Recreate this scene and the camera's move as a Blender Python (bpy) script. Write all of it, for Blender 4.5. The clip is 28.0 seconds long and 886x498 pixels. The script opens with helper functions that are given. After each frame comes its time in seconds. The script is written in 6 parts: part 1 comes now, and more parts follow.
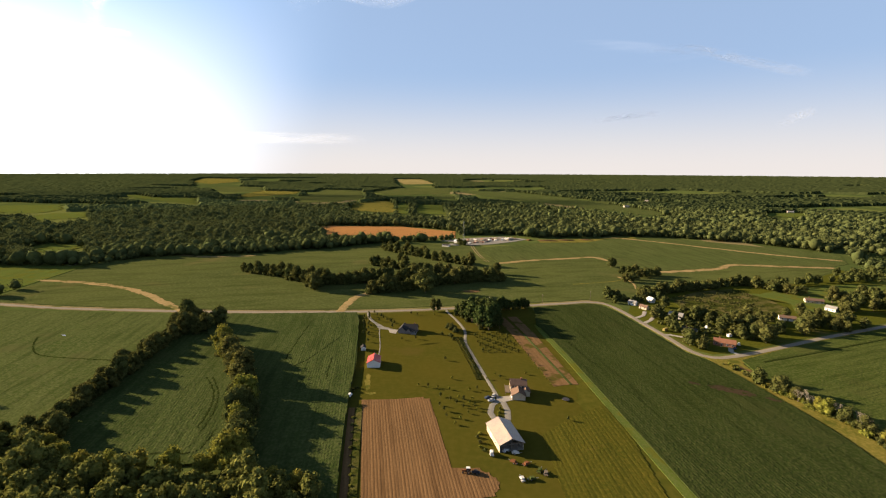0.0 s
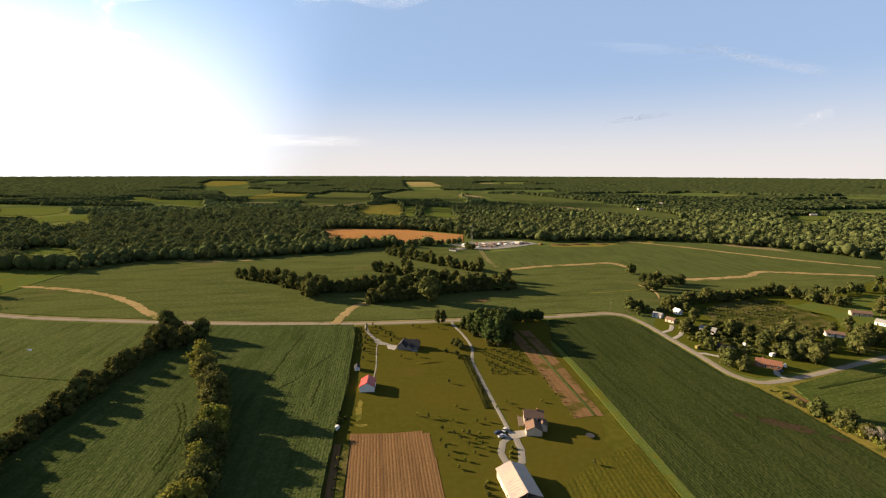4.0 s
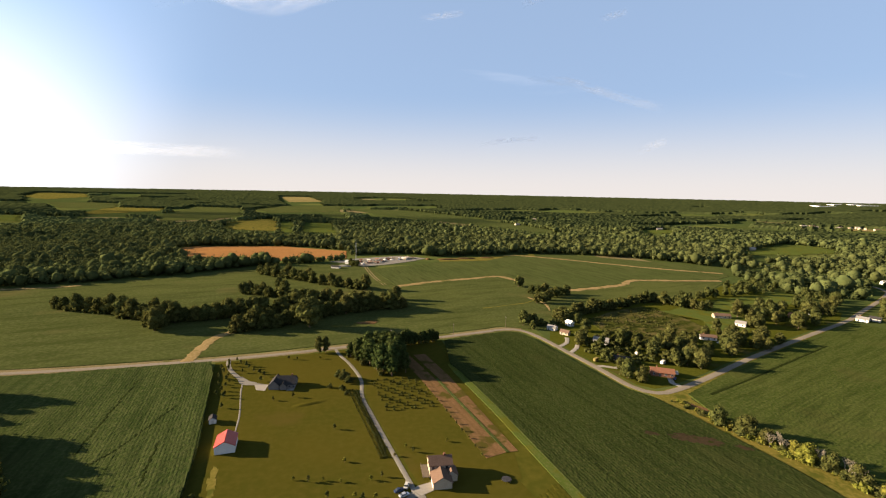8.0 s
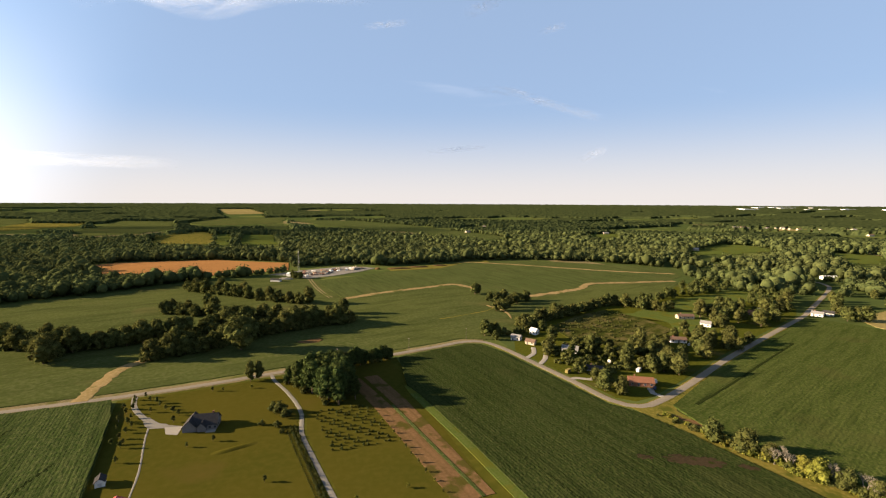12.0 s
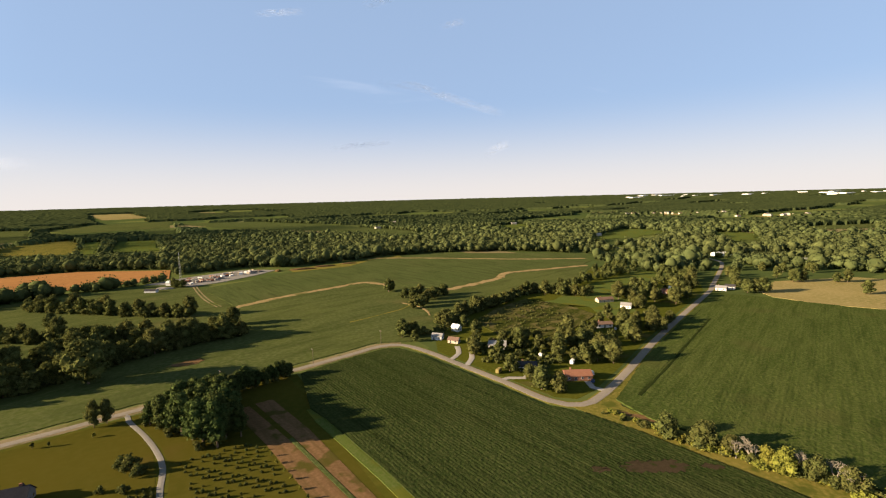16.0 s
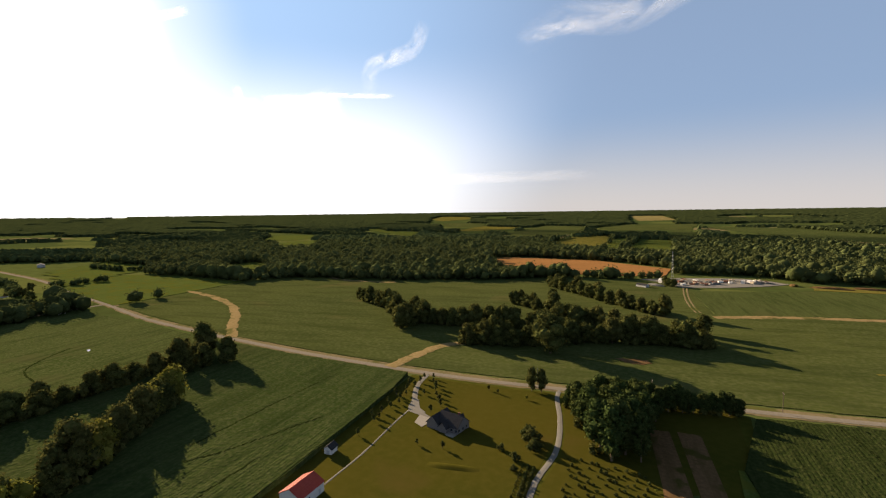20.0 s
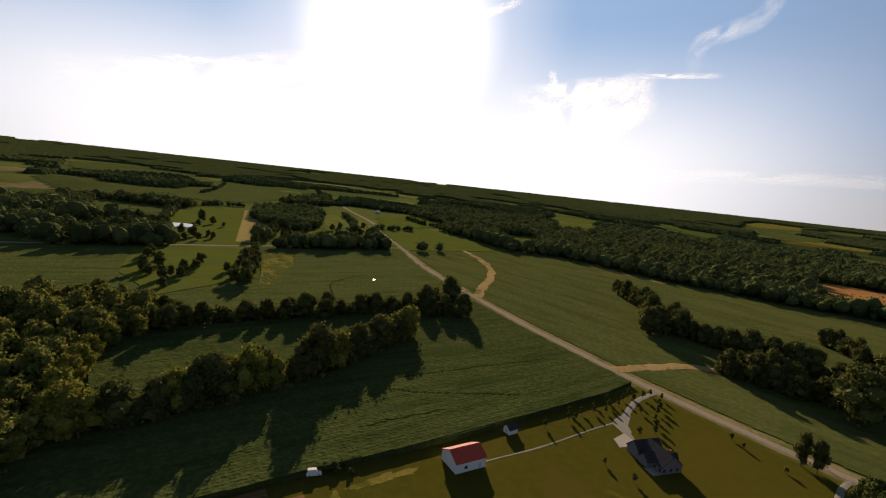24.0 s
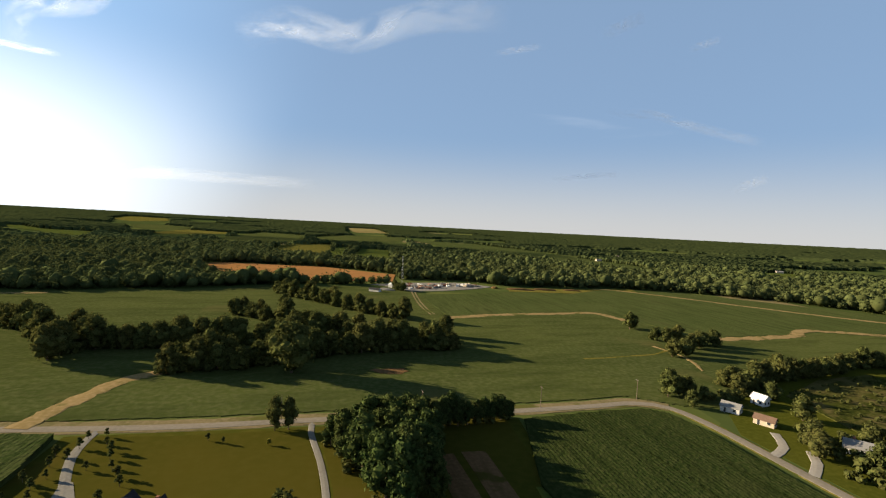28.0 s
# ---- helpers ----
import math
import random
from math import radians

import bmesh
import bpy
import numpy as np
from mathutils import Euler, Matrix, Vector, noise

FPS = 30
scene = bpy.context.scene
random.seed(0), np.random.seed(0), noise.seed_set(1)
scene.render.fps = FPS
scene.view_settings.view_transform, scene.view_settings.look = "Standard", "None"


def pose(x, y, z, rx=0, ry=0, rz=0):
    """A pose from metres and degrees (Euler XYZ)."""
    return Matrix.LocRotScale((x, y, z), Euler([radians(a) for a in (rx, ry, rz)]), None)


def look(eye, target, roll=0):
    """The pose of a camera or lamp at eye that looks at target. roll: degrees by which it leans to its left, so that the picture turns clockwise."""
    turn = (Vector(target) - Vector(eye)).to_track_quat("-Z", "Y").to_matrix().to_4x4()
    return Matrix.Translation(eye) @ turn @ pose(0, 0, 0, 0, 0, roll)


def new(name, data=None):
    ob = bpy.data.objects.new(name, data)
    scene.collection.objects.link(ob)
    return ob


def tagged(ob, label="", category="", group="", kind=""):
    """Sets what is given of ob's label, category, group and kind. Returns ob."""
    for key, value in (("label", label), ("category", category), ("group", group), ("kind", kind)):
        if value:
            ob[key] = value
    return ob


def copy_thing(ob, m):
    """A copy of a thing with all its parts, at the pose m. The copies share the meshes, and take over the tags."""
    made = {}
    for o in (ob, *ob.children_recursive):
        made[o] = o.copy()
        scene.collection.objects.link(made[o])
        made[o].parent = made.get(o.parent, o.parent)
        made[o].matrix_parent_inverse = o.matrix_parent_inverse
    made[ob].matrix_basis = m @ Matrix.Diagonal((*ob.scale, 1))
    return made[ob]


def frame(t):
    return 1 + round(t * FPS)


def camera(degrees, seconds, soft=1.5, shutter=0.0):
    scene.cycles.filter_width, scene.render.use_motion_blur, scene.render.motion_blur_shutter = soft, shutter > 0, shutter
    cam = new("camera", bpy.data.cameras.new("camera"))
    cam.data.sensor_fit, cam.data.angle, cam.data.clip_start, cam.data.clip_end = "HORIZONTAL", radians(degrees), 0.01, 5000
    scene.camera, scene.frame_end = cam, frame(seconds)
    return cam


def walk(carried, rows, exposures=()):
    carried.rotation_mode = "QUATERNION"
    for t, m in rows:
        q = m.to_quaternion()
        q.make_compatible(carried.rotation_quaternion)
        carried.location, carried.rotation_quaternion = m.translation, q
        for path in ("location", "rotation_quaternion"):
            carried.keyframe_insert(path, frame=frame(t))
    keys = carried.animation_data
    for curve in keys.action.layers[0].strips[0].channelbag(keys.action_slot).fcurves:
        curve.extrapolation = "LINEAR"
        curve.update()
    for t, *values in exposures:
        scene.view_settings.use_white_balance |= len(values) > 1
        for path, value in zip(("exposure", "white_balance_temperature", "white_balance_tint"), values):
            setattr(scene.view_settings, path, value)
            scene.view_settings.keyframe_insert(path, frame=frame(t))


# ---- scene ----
cam = camera(87.09, 28.0, soft=1.2)

# the flight: seconds, eye, a point ahead, lean
PATH = [
    (0, (-0.01, 0.01, 137.11), (0.04, 98.58, 120.30), 0.23),
    (0.5, (0.26, 5.20, 136.84), (0.20, 103.76, 119.92), 0.35),
    (1, (0.50, 10.32, 136.49), (0.32, 108.89, 119.62), 0.25),
    (1.5, (0.82, 15.34, 136.02), (0.37, 113.92, 119.23), 0.16),
    (2, (1.24, 20.33, 135.45), (-0.06, 118.91, 118.74), 0.09),
    (2.5, (1.77, 25.38, 134.83), (0.29, 123.98, 118.23), 0.03),
    (3, (2.40, 30.42, 134.24), (0.91, 129.06, 117.88), 0.01),
    (3.5, (2.89, 35.67, 133.82), (1.09, 134.31, 117.48), 0.06),
    (5.5, (4.99, 57.47, 130.80), (3.31, 156.23, 115.19), 0.40),
    (6, (5.44, 63.01, 129.62), (4.01, 161.81, 114.27), 0.47),
    (6.5, (5.40, 68.81, 128.30), (4.91, 167.70, 113.45), 0.47),
    (7, (4.69, 74.74, 126.90), (6.57, 173.71, 112.75), 0.44),
    (7.5, (3.24, 80.33, 125.57), (20.89, 177.85, 112.28), 0.88),
    (8, (2.29, 85.40, 124.44), (25.21, 181.95, 112.07), 1.14),
    (8.5, (2.47, 90.39, 123.48), (23.35, 187.46, 111.63), 1.03),
    (9, (3.42, 95.31, 122.52), (23.76, 192.56, 111.14), 0.90),
    (9.5, (4.67, 100.13, 121.44), (24.61, 197.53, 110.65), 0.74),
    (10, (6.00, 104.91, 120.29), (24.18, 202.69, 109.90), 0.64),
    (10.5, (7.10, 109.79, 119.07), (25.03, 207.63, 108.80), 0.48),
    (11, (8.01, 114.98, 117.77), (33.40, 211.17, 107.67), 0.44),
    (11.5, (8.92, 120.33, 116.39), (43.26, 213.71, 106.41), 0.32),
    (12, (10.01, 126.02, 115.08), (43.37, 219.75, 105.02), 0.26),
    (12.5, (11.47, 132.03, 113.91), (46.60, 225.10, 103.69), 0.18),
    (13, (12.86, 138.01, 112.88), (53.83, 228.64, 102.42), -0.02),
    (13.5, (14.14, 143.61, 111.91), (63.67, 229.81, 101.10), -0.16),
    (15.5, (25.71, 163.94, 106.28), (76.69, 249.27, 95.39), -1.26),
    (16, (28.41, 169.29, 105.19), (78.94, 254.89, 94.31), -1.48),
    (16.5, (31.04, 174.67, 104.11), (81.59, 260.27, 93.27), -1.73),
    (17, (33.70, 179.95, 103.00), (84.27, 265.54, 92.21), -1.73),
    (17.5, (36.64, 185.03, 101.80), (87.28, 270.61, 91.17), -1.54),
    (18, (39.83, 188.61, 100.63), (90.51, 274.21, 90.47), -1.44),
    (18.5, (44.19, 192.10, 99.40), (89.74, 280.61, 89.81), -1.35),
    (19, (50.61, 196.13, 98.08), (69.02, 294.03, 89.37), -0.92),
    (19.5, (57.89, 200.65, 96.90), (42.73, 299.17, 88.88), -0.70),
    (20, (67.36, 204.75, 95.74), (19.15, 292.02, 87.96), -0.73),
    (20.5, (73.78, 210.00, 95.53), (1.99, 279.07, 86.83), 0.09),
    (21, (78.20, 214.89, 95.75), (-3.66, 271.43, 85.59), 1.11),
    (21.5, (81.43, 220.22, 95.89), (-7.91, 263.60, 84.20), 2.01),
    (23.5, (75.44, 232.70, 92.03), (-13.41, 276.42, 78.16), 5.76),
    (24, (73.47, 234.92, 91.08), (-14.69, 280.07, 77.32), 6.20),
    (24.5, (71.26, 237.01, 90.05), (-16.30, 283.38, 76.53), 6.60),
    (25, (67.95, 238.73, 88.86), (-16.05, 291.46, 76.11), 7.16),
    (25.5, (61.79, 240.71, 86.48), (-9.14, 310.52, 76.77), 7.63),
    (26, (54.45, 243.44, 84.18), (4.84, 330.03, 77.81), 7.61),
    (26.5, (46.48, 246.66, 82.99), (22.48, 343.65, 78.83), 6.71),
    (27, (41.39, 251.41, 81.96), (40.43, 351.35, 78.66), 5.24),
    (27.5, (38.17, 255.36, 81.02), (48.78, 354.74, 77.66), 3.92),
    (28, (36.10, 259.04, 80.32), (44.94, 358.55, 76.05), 2.91),
]
walk(cam, [(t, look(e, g, r)) for t, e, g, r in PATH],
     exposures=[(0, 1.93, 6350, 15), (18.5, 1.93, 6350, 15), (19.5, 1.75, 6350, 15), (20.3, 1.42, 6350, 16), (21.2, 1.15, 6350, 18), (25.2, 1.0, 6250, 17), (26.0, 0.95, 6150, 14), (26.5, 1.15, 6100, 12), (27.0, 1.45, 6000, 10), (28, 1.55, 6000, 9)])

# ---- sky and sun ----
SUN_AZ, SUN_EL = -70.5, 16.0          # degrees east of north (+y), degrees up
world = bpy.data.worlds.new("sky")
scene.world = world
world.use_nodes = True
wn, wl = world.node_tree.nodes, world.node_tree.links
sky = wn.new("ShaderNodeTexSky")
sky.sky_type, sky.sun_disc = "NISHITA", False
sky.sun_elevation, sky.sun_rotation = radians(SUN_EL), radians(SUN_AZ)
sky.altitude, sky.air_density, sky.dust_density, sky.ozone_density = 250, 0.9, 0.4, 1.6
way = wn.new("ShaderNodeTexCoord").outputs["Generated"]
split = wn.new("ShaderNodeSeparateXYZ")
wl.new(way, split.inputs[0])


def world_math(kind, x, y):
    k = wn.new("ShaderNodeMath")
    k.operation = kind
    for socket, v in zip(k.inputs, (x, y)):
        if isinstance(v, (int, float)):
            socket.default_value = v
        else:
            wl.new(v, socket)
    return k.outputs[0]


def world_range(x, lo, hi, to_lo, to_hi):
    k = wn.new("ShaderNodeMapRange")
    k.interpolation_type = "SMOOTHSTEP"
    for key, v in (("From Min", lo), ("From Max", hi), ("To Min", to_lo), ("To Max", to_hi)):
        k.inputs[key].default_value = v
    wl.new(x, k.inputs["Value"])
    return k.outputs[0]


def world_mix(f, x, y):
    k = wn.new("ShaderNodeMix")
    k.data_type = "RGBA"
    wl.new(f, k.inputs["Factor"])
    wl.new(x, k.inputs["A"])
    k.inputs["B"].default_value = (*y, 1)
    return k.outputs["Result"]


# pale haze low over the land, and thin high cirrus drawn out in streaks
up = world_math("MAXIMUM", split.outputs["Z"], 0.02)
flat = wn.new("ShaderNodeCombineXYZ")
wl.new(world_math("DIVIDE", split.outputs["X"], up), flat.inputs[0])
wl.new(world_math("DIVIDE", split.outputs["Y"], up), flat.inputs[1])
spread = wn.new("ShaderNodeMapping")
spread.inputs["Rotation"].default_value, spread.inputs["Scale"].default_value = (0, 0, radians(35)), (0.35, 1.0, 1.0)
wl.new(flat.outputs[0], spread.inputs["Vector"])
cirrus = wn.new("ShaderNodeTexNoise")
cirrus.inputs["Scale"].default_value, cirrus.inputs["Detail"].default_value, cirrus.inputs["Distortion"].default_value = 0.9, 6.0, 0.6
wl.new(spread.outputs[0], cirrus.inputs["Vector"])
thin_cloud = world_math("MULTIPLY", world_range(cirrus.outputs["Fac"], 0.62, 0.9, 0.0, 0.4), world_range(split.outputs["Z"], 0.05, 0.3, 0.0, 1.0))
tone = world_mix(world_range(split.outputs["Z"], 0.0, 0.9, 0.80, 0.72), sky.outputs[0], (2.52, 3.5, 4.85))
tone = world_mix(world_range(split.outputs["Z"], -0.02, 0.2, 0.85, 0.0), tone, (5.9, 5.4, 4.7))
sun_way = wn.new("ShaderNodeVectorMath")
sun_way.operation = "DOT_PRODUCT"
wl.new(way, sun_way.inputs[0])
sun_way.inputs[1].default_value = (math.sin(radians(SUN_AZ)) * math.cos(radians(SUN_EL)), math.cos(radians(SUN_AZ)) * math.cos(radians(SUN_EL)), math.sin(radians(SUN_EL)))
tone = world_mix(world_range(sun_way.outputs["Value"], 0.5, 1.0, 0.0, 0.5), tone, (4.9, 7.6, 10.8))
low_glow = world_math("MULTIPLY", world_range(sun_way.outputs["Value"], 0.55, 0.97, 0.0, 0.95), world_range(split.outputs["Z"], 0.05, 0.34, 1.0, 0.0))
tone = world_mix(low_glow, tone, (14.0, 13.5, 12.4))
tone = world_mix(world_range(sun_way.outputs["Value"], 0.94, 1.0, 0.0, 0.5), tone, (12.5, 12.3, 12.0))
tone = world_mix(world_range(sun_way.outputs["Value"], 0.976, 1.0, 0.0, 0.9), tone, (18.0, 17.4, 16.8))
tone = world_mix(thin_cloud, tone, (8.5, 8.4, 8.4))
deep = wn.new("ShaderNodeVectorMath")          # the clear sky deepens towards the zenith
deep.operation = "SCALE"
wl.new(tone, deep.inputs[0])
wl.new(world_range(split.outputs["Z"], 0.42, 0.85, 1.0, 0.32), deep.inputs["Scale"])
wl.new(deep.outputs["Vector"], wn["Background"].inputs[0])
wn["Background"].inputs[1].default_value = 0.042
lamp = bpy.data.lights.new("sun", "SUN")
lamp.energy, lamp.angle, lamp.color = 5.0, radians(0.55), (1.0, 0.78, 0.49)
sun = new("sun", lamp)
a, e = radians(SUN_AZ), radians(SUN_EL)
sun.matrix_world = look(1000 * Vector((math.sin(a) * math.cos(e), math.cos(a) * math.cos(e), math.sin(e))), (0, 0, 0))


# ---- materials ----
def material(name, colours, scale=0.05, fine=1.5, rough=0.9, bump=0.0, rows=None, streak=None, patch=None, island=0.0, spec=0.0, metal=0.0, thin=0.0):
    """Three colours mixed by broad and fine noise; rows: (spacing, turn in degrees, dark colour, share); patch: (scale, colour, threshold)."""
    m = bpy.data.materials.new(name)
    m.use_nodes = True
    n, l = m.node_tree.nodes, m.node_tree.links
    bsdf = n["Principled BSDF"]
    bsdf.inputs["Roughness"].default_value, bsdf.inputs["Metallic"].default_value = rough, metal
    bsdf.inputs["Specular IOR Level"].default_value = spec
    pos = n.new("ShaderNodeTexCoord").outputs["Object"]

    def noise_of(s, detail=4.0):
        k = n.new("ShaderNodeTexNoise")
        k.inputs["Scale"].default_value, k.inputs["Detail"].default_value = s, detail
        l.new(pos, k.inputs["Vector"])
        return k.outputs["Fac"]

    def ramp(f, lo, hi):
        k = n.new("ShaderNodeMapRange")
        k.inputs["From Min"].default_value, k.inputs["From Max"].default_value = lo, hi
        l.new(f, k.inputs["Value"])
        return k.outputs["Result"]

    def mixed(f, x, y, share=None):
        k = n.new("ShaderNodeMix")
        k.data_type = "RGBA"
        if share is not None:
            q = n.new("ShaderNodeMath")
            q.operation = "MULTIPLY"
            l.new(f, q.inputs[0])
            q.inputs[1].default_value = share
            f = q.outputs[0]
        l.new(f, k.inputs["Factor"])
        for socket, v in ((k.inputs["A"], x), (k.inputs["B"], y)):
            if isinstance(v, tuple):
                socket.default_value = (*v, 1)
            else:
                l.new(v, socket)
        return k.outputs["Result"]

    c1, c2, c3 = colours
    small = noise_of(fine, 3.0)
    col = mixed(ramp(noise_of(scale), 0.35, 0.65), c1, c2)
    col = mixed(ramp(small, 0.4, 0.75), col, c3)
    height = small
    if patch:
        col = mixed(ramp(noise_of(patch[0], 5.0), patch[2], patch[2] + 0.08), col, patch[1])
    if rows:
        mp = n.new("ShaderNodeMapping")
        mp.inputs["Rotation"].default_value = (0, 0, radians(rows[1]))
        l.new(pos, mp.inputs["Vector"])
        w = n.new("ShaderNodeTexWave")
        w.inputs["Scale"].default_value = 0.31416 / rows[0]
        w.inputs["Distortion"].default_value, w.inputs["Detail"].default_value, w.inputs["Detail Scale"].default_value = 0.9, 2.0, 0.2
        l.new(mp.outputs[0], w.inputs["Vector"])
        col = mixed(w.outputs["Fac"], col, rows[2], rows[3])
    if streak:
        mp, mq = n.new("ShaderNodeMapping"), n.new("ShaderNodeMapping")
        mp.inputs["Rotation"].default_value = (0, 0, radians(streak[1]))
        mq.inputs["Scale"].default_value = (0.5 / streak[0], 0.018, 1)
        l.new(pos, mp.inputs["Vector"])
        l.new(mp.outputs[0], mq.inputs["Vector"])
        k = n.new("ShaderNodeTexNoise")
        k.inputs["Scale"].default_value, k.inputs["Detail"].default_value, k.inputs["Roughness"].default_value = 1.0, 4.0, 0.65
        l.new(mq.outputs[0], k.inputs["Vector"])
        col = mixed(ramp(k.outputs["Fac"], 0.46, 0.68), col, streak[2], streak[3])
    if island:
        g = n.new("ShaderNodeNewGeometry").outputs["Random Per Island"]
        o = n.new("ShaderNodeObjectInfo").outputs["Random"]
        h = n.new("ShaderNodeHueSaturation")
        for f, s, lo, hi in ((g, "Value", 1 - island, 1 + island), (o, "Hue", 0.485, 0.515)):
            k = n.new("ShaderNodeMapRange")
            k.inputs["To Min"].default_value, k.inputs["To Max"].default_value = lo, hi
            l.new(f, k.inputs["Value"])
            l.new(k.outputs[0], h.inputs[s])
        l.new(col, h.inputs["Color"])
        col = h.outputs["Color"]
    l.new(col, bsdf.inputs["Base Color"])
    if bump:
        b = n.new("ShaderNodeBump")
        b.inputs["Strength"].default_value, b.inputs["Distance"].default_value = min(1.0, bump), bump
        l.new(height, b.inputs["Height"])
        l.new(b.outputs[0], bsdf.inputs["Normal"])
    if thin:
        t, mx = n.new("ShaderNodeBsdfTranslucent"), n.new("ShaderNodeMixShader")
        l.new(col, t.inputs["Color"])
        mx.inputs[0].default_value = thin
        l.new(bsdf.outputs[0], mx.inputs[1])
        l.new(t.outputs[0], mx.inputs[2])
        l.new(mx.outputs[0], n["Material Output"].inputs["Surface"])
    return m


GRASS = material("rough_grass", ((0.0555, 0.0562, 0.0082), (0.0447, 0.0494, 0.0074), (0.0760, 0.0680, 0.0114)), 0.006, 0.2)


def farmland():
    """Patchwork of distant fields: one tone for each cell, with fine mottling."""
    m = bpy.data.materials.new("farmland")
    m.use_nodes = True
    n, l = m.node_tree.nodes, m.node_tree.links
    pos = n.new("ShaderNodeTexCoord").outputs["Object"]
    v = n.new("ShaderNodeTexVoronoi")
    v.distance, v.inputs["Scale"].default_value = "CHEBYCHEV", 0.0042
    l.new(pos, v.inputs["Vector"])
    k = n.new("ShaderNodeTexNoise")
    k.inputs["Scale"].default_value, k.inputs["Detail"].default_value = 0.05, 6.0
    l.new(pos, k.inputs["Vector"])
    sp = n.new("ShaderNodeSeparateColor")
    l.new(v.outputs["Color"], sp.inputs[0])
    r = n.new("ShaderNodeValToRGB")
    r.color_ramp.interpolation = "CONSTANT"
    stops = ((0.0, (0.054, 0.070, 0.020)), (0.3, (0.072, 0.088, 0.024)), (0.5, (0.050, 0.068, 0.020)), (0.7, (0.090, 0.102, 0.028)), (0.88, (0.066, 0.084, 0.023)), (0.96, (0.15, 0.125, 0.058)))
    while len(r.color_ramp.elements) < len(stops):
        r.color_ramp.elements.new(0.5)
    for el, (p, c) in zip(r.color_ramp.elements, stops):
        el.position, el.color = p, (*c, 1)
    l.new(sp.outputs[0], r.inputs[0])
    mx = n.new("ShaderNodeMix")
    mx.data_type, mx.blend_type = "RGBA", "OVERLAY"
    mx.inputs["Factor"].default_value = 0.35
    l.new(r.outputs[0], mx.inputs["A"])
    l.new(k.outputs["Fac"], mx.inputs["B"])
    l.new(mx.outputs["Result"], n["Principled BSDF"].inputs["Base Color"])
    n["Principled BSDF"].inputs["Roughness"].default_value = 0.95
    n["Principled BSDF"].inputs["Specular IOR Level"].default_value = 0.0
    return m


GROUND = farmland()
LAWN = material("mown_lawn", ((0.060, 0.052, 0.0075), (0.044, 0.046, 0.0065), (0.064, 0.056, 0.0095)), 0.014, 0.3, patch=(0.02, (0.066, 0.053, 0.011), 0.62))
VILLAGE_GRASS = material("village_lawn_grass", ((0.0561, 0.0594, 0.0075), (0.0415, 0.0497, 0.0062), (0.0727, 0.0739, 0.0113)), 0.02, 0.5, patch=(0.035, (0.0675, 0.0636, 0.0189), 0.6))
BEAN = material("bean_crop", ((0.0414, 0.0588, 0.0150), (0.0558, 0.0701, 0.0199), (0.0914, 0.0968, 0.0353)), 0.012, 0.7, bump=0.6, rows=(2.1, -8, (0.0238, 0.0347, 0.0100), 0.12), streak=(2.4, -8, (0.0175, 0.0281, 0.0077), 0.5), patch=(0.02, (0.0676, 0.0734, 0.0250), 0.6))
CORN = material("tall_maize_crop", ((0.0308, 0.0464, 0.0119), (0.0414, 0.0554, 0.0160), (0.0680, 0.0766, 0.0279)), 0.012, 0.7, bump=0.6, rows=(2.1, -8, (0.0178, 0.0274, 0.0078), 0.12), streak=(2.4, -8, (0.0130, 0.0222, 0.0060), 0.5), patch=(0.02, (0.0503, 0.0581, 0.0197), 0.6))
BROAD_BEAN = material("broad_bean_crop", ((0.0358, 0.0527, 0.0107), (0.0481, 0.0629, 0.0143), (0.0790, 0.0869, 0.0251)), 0.012, 0.7, bump=0.6, rows=(2.1, 70, (0.0206, 0.0310, 0.0071), 0.12), streak=(2.4, 70, (0.0151, 0.0252, 0.0054), 0.5), patch=(0.02, (0.0584, 0.0659, 0.0178), 0.6))
BEAN_DARK = material("dark_bean_crop", ((0.0205, 0.0309, 0.0080), (0.0256, 0.0353, 0.0095), (0.0435, 0.0495, 0.0163)), 0.012, 0.7, bump=0.6, rows=(2.3, -6, (0.0102, 0.0181, 0.0047), 0.1), streak=(2.6, -6, (0.0092, 0.0147, 0.0040), 0.5), patch=(0.018, (0.0332, 0.0396, 0.0123), 0.6))
MEADOW = material("north_crop", ((0.0606, 0.0726, 0.0187), (0.0440, 0.0572, 0.0160), (0.0834, 0.0888, 0.0320)), 0.006, 0.35, bump=0.4, streak=(6.0, 75, (0.0341, 0.0444, 0.0120), 0.7), patch=(0.012, (0.0795, 0.0775, 0.0267), 0.6))
GARDEN = material("garden_rows", ((0.0620, 0.0571, 0.0077), (0.0458, 0.0485, 0.0065), (0.0850, 0.0713, 0.0109)), 0.03, 0.7, rows=(3.4, -4, (0.0295, 0.0354, 0.0055), 0.2), streak=(2.2, -4, (0.0230, 0.0286, 0.0055), 0.4), patch=(0.05, (0.0916, 0.0685, 0.0164), 0.62))
TALL = material("fresh_grass", ((0.0664, 0.0904, 0.0155), (0.0554, 0.0761, 0.0155), (0.0886, 0.1000, 0.0311)), 0.03, 0.8, bump=0.3, patch=(0.06, (0.082, 0.086, 0.014), 0.52), streak=(1.4, -8, (0.044, 0.060, 0.010), 0.5))
SOIL = material("ploughed_soil", ((0.1434, 0.0815, 0.0364), (0.1222, 0.0717, 0.0326), (0.1647, 0.0988, 0.0460)), 0.03, 0.8, rows=(1.9, -9.5, (0.0850, 0.0494, 0.0222), 0.35), streak=(1.6, -9.5, (0.0744, 0.0420, 0.0192), 0.7), bump=0.3)
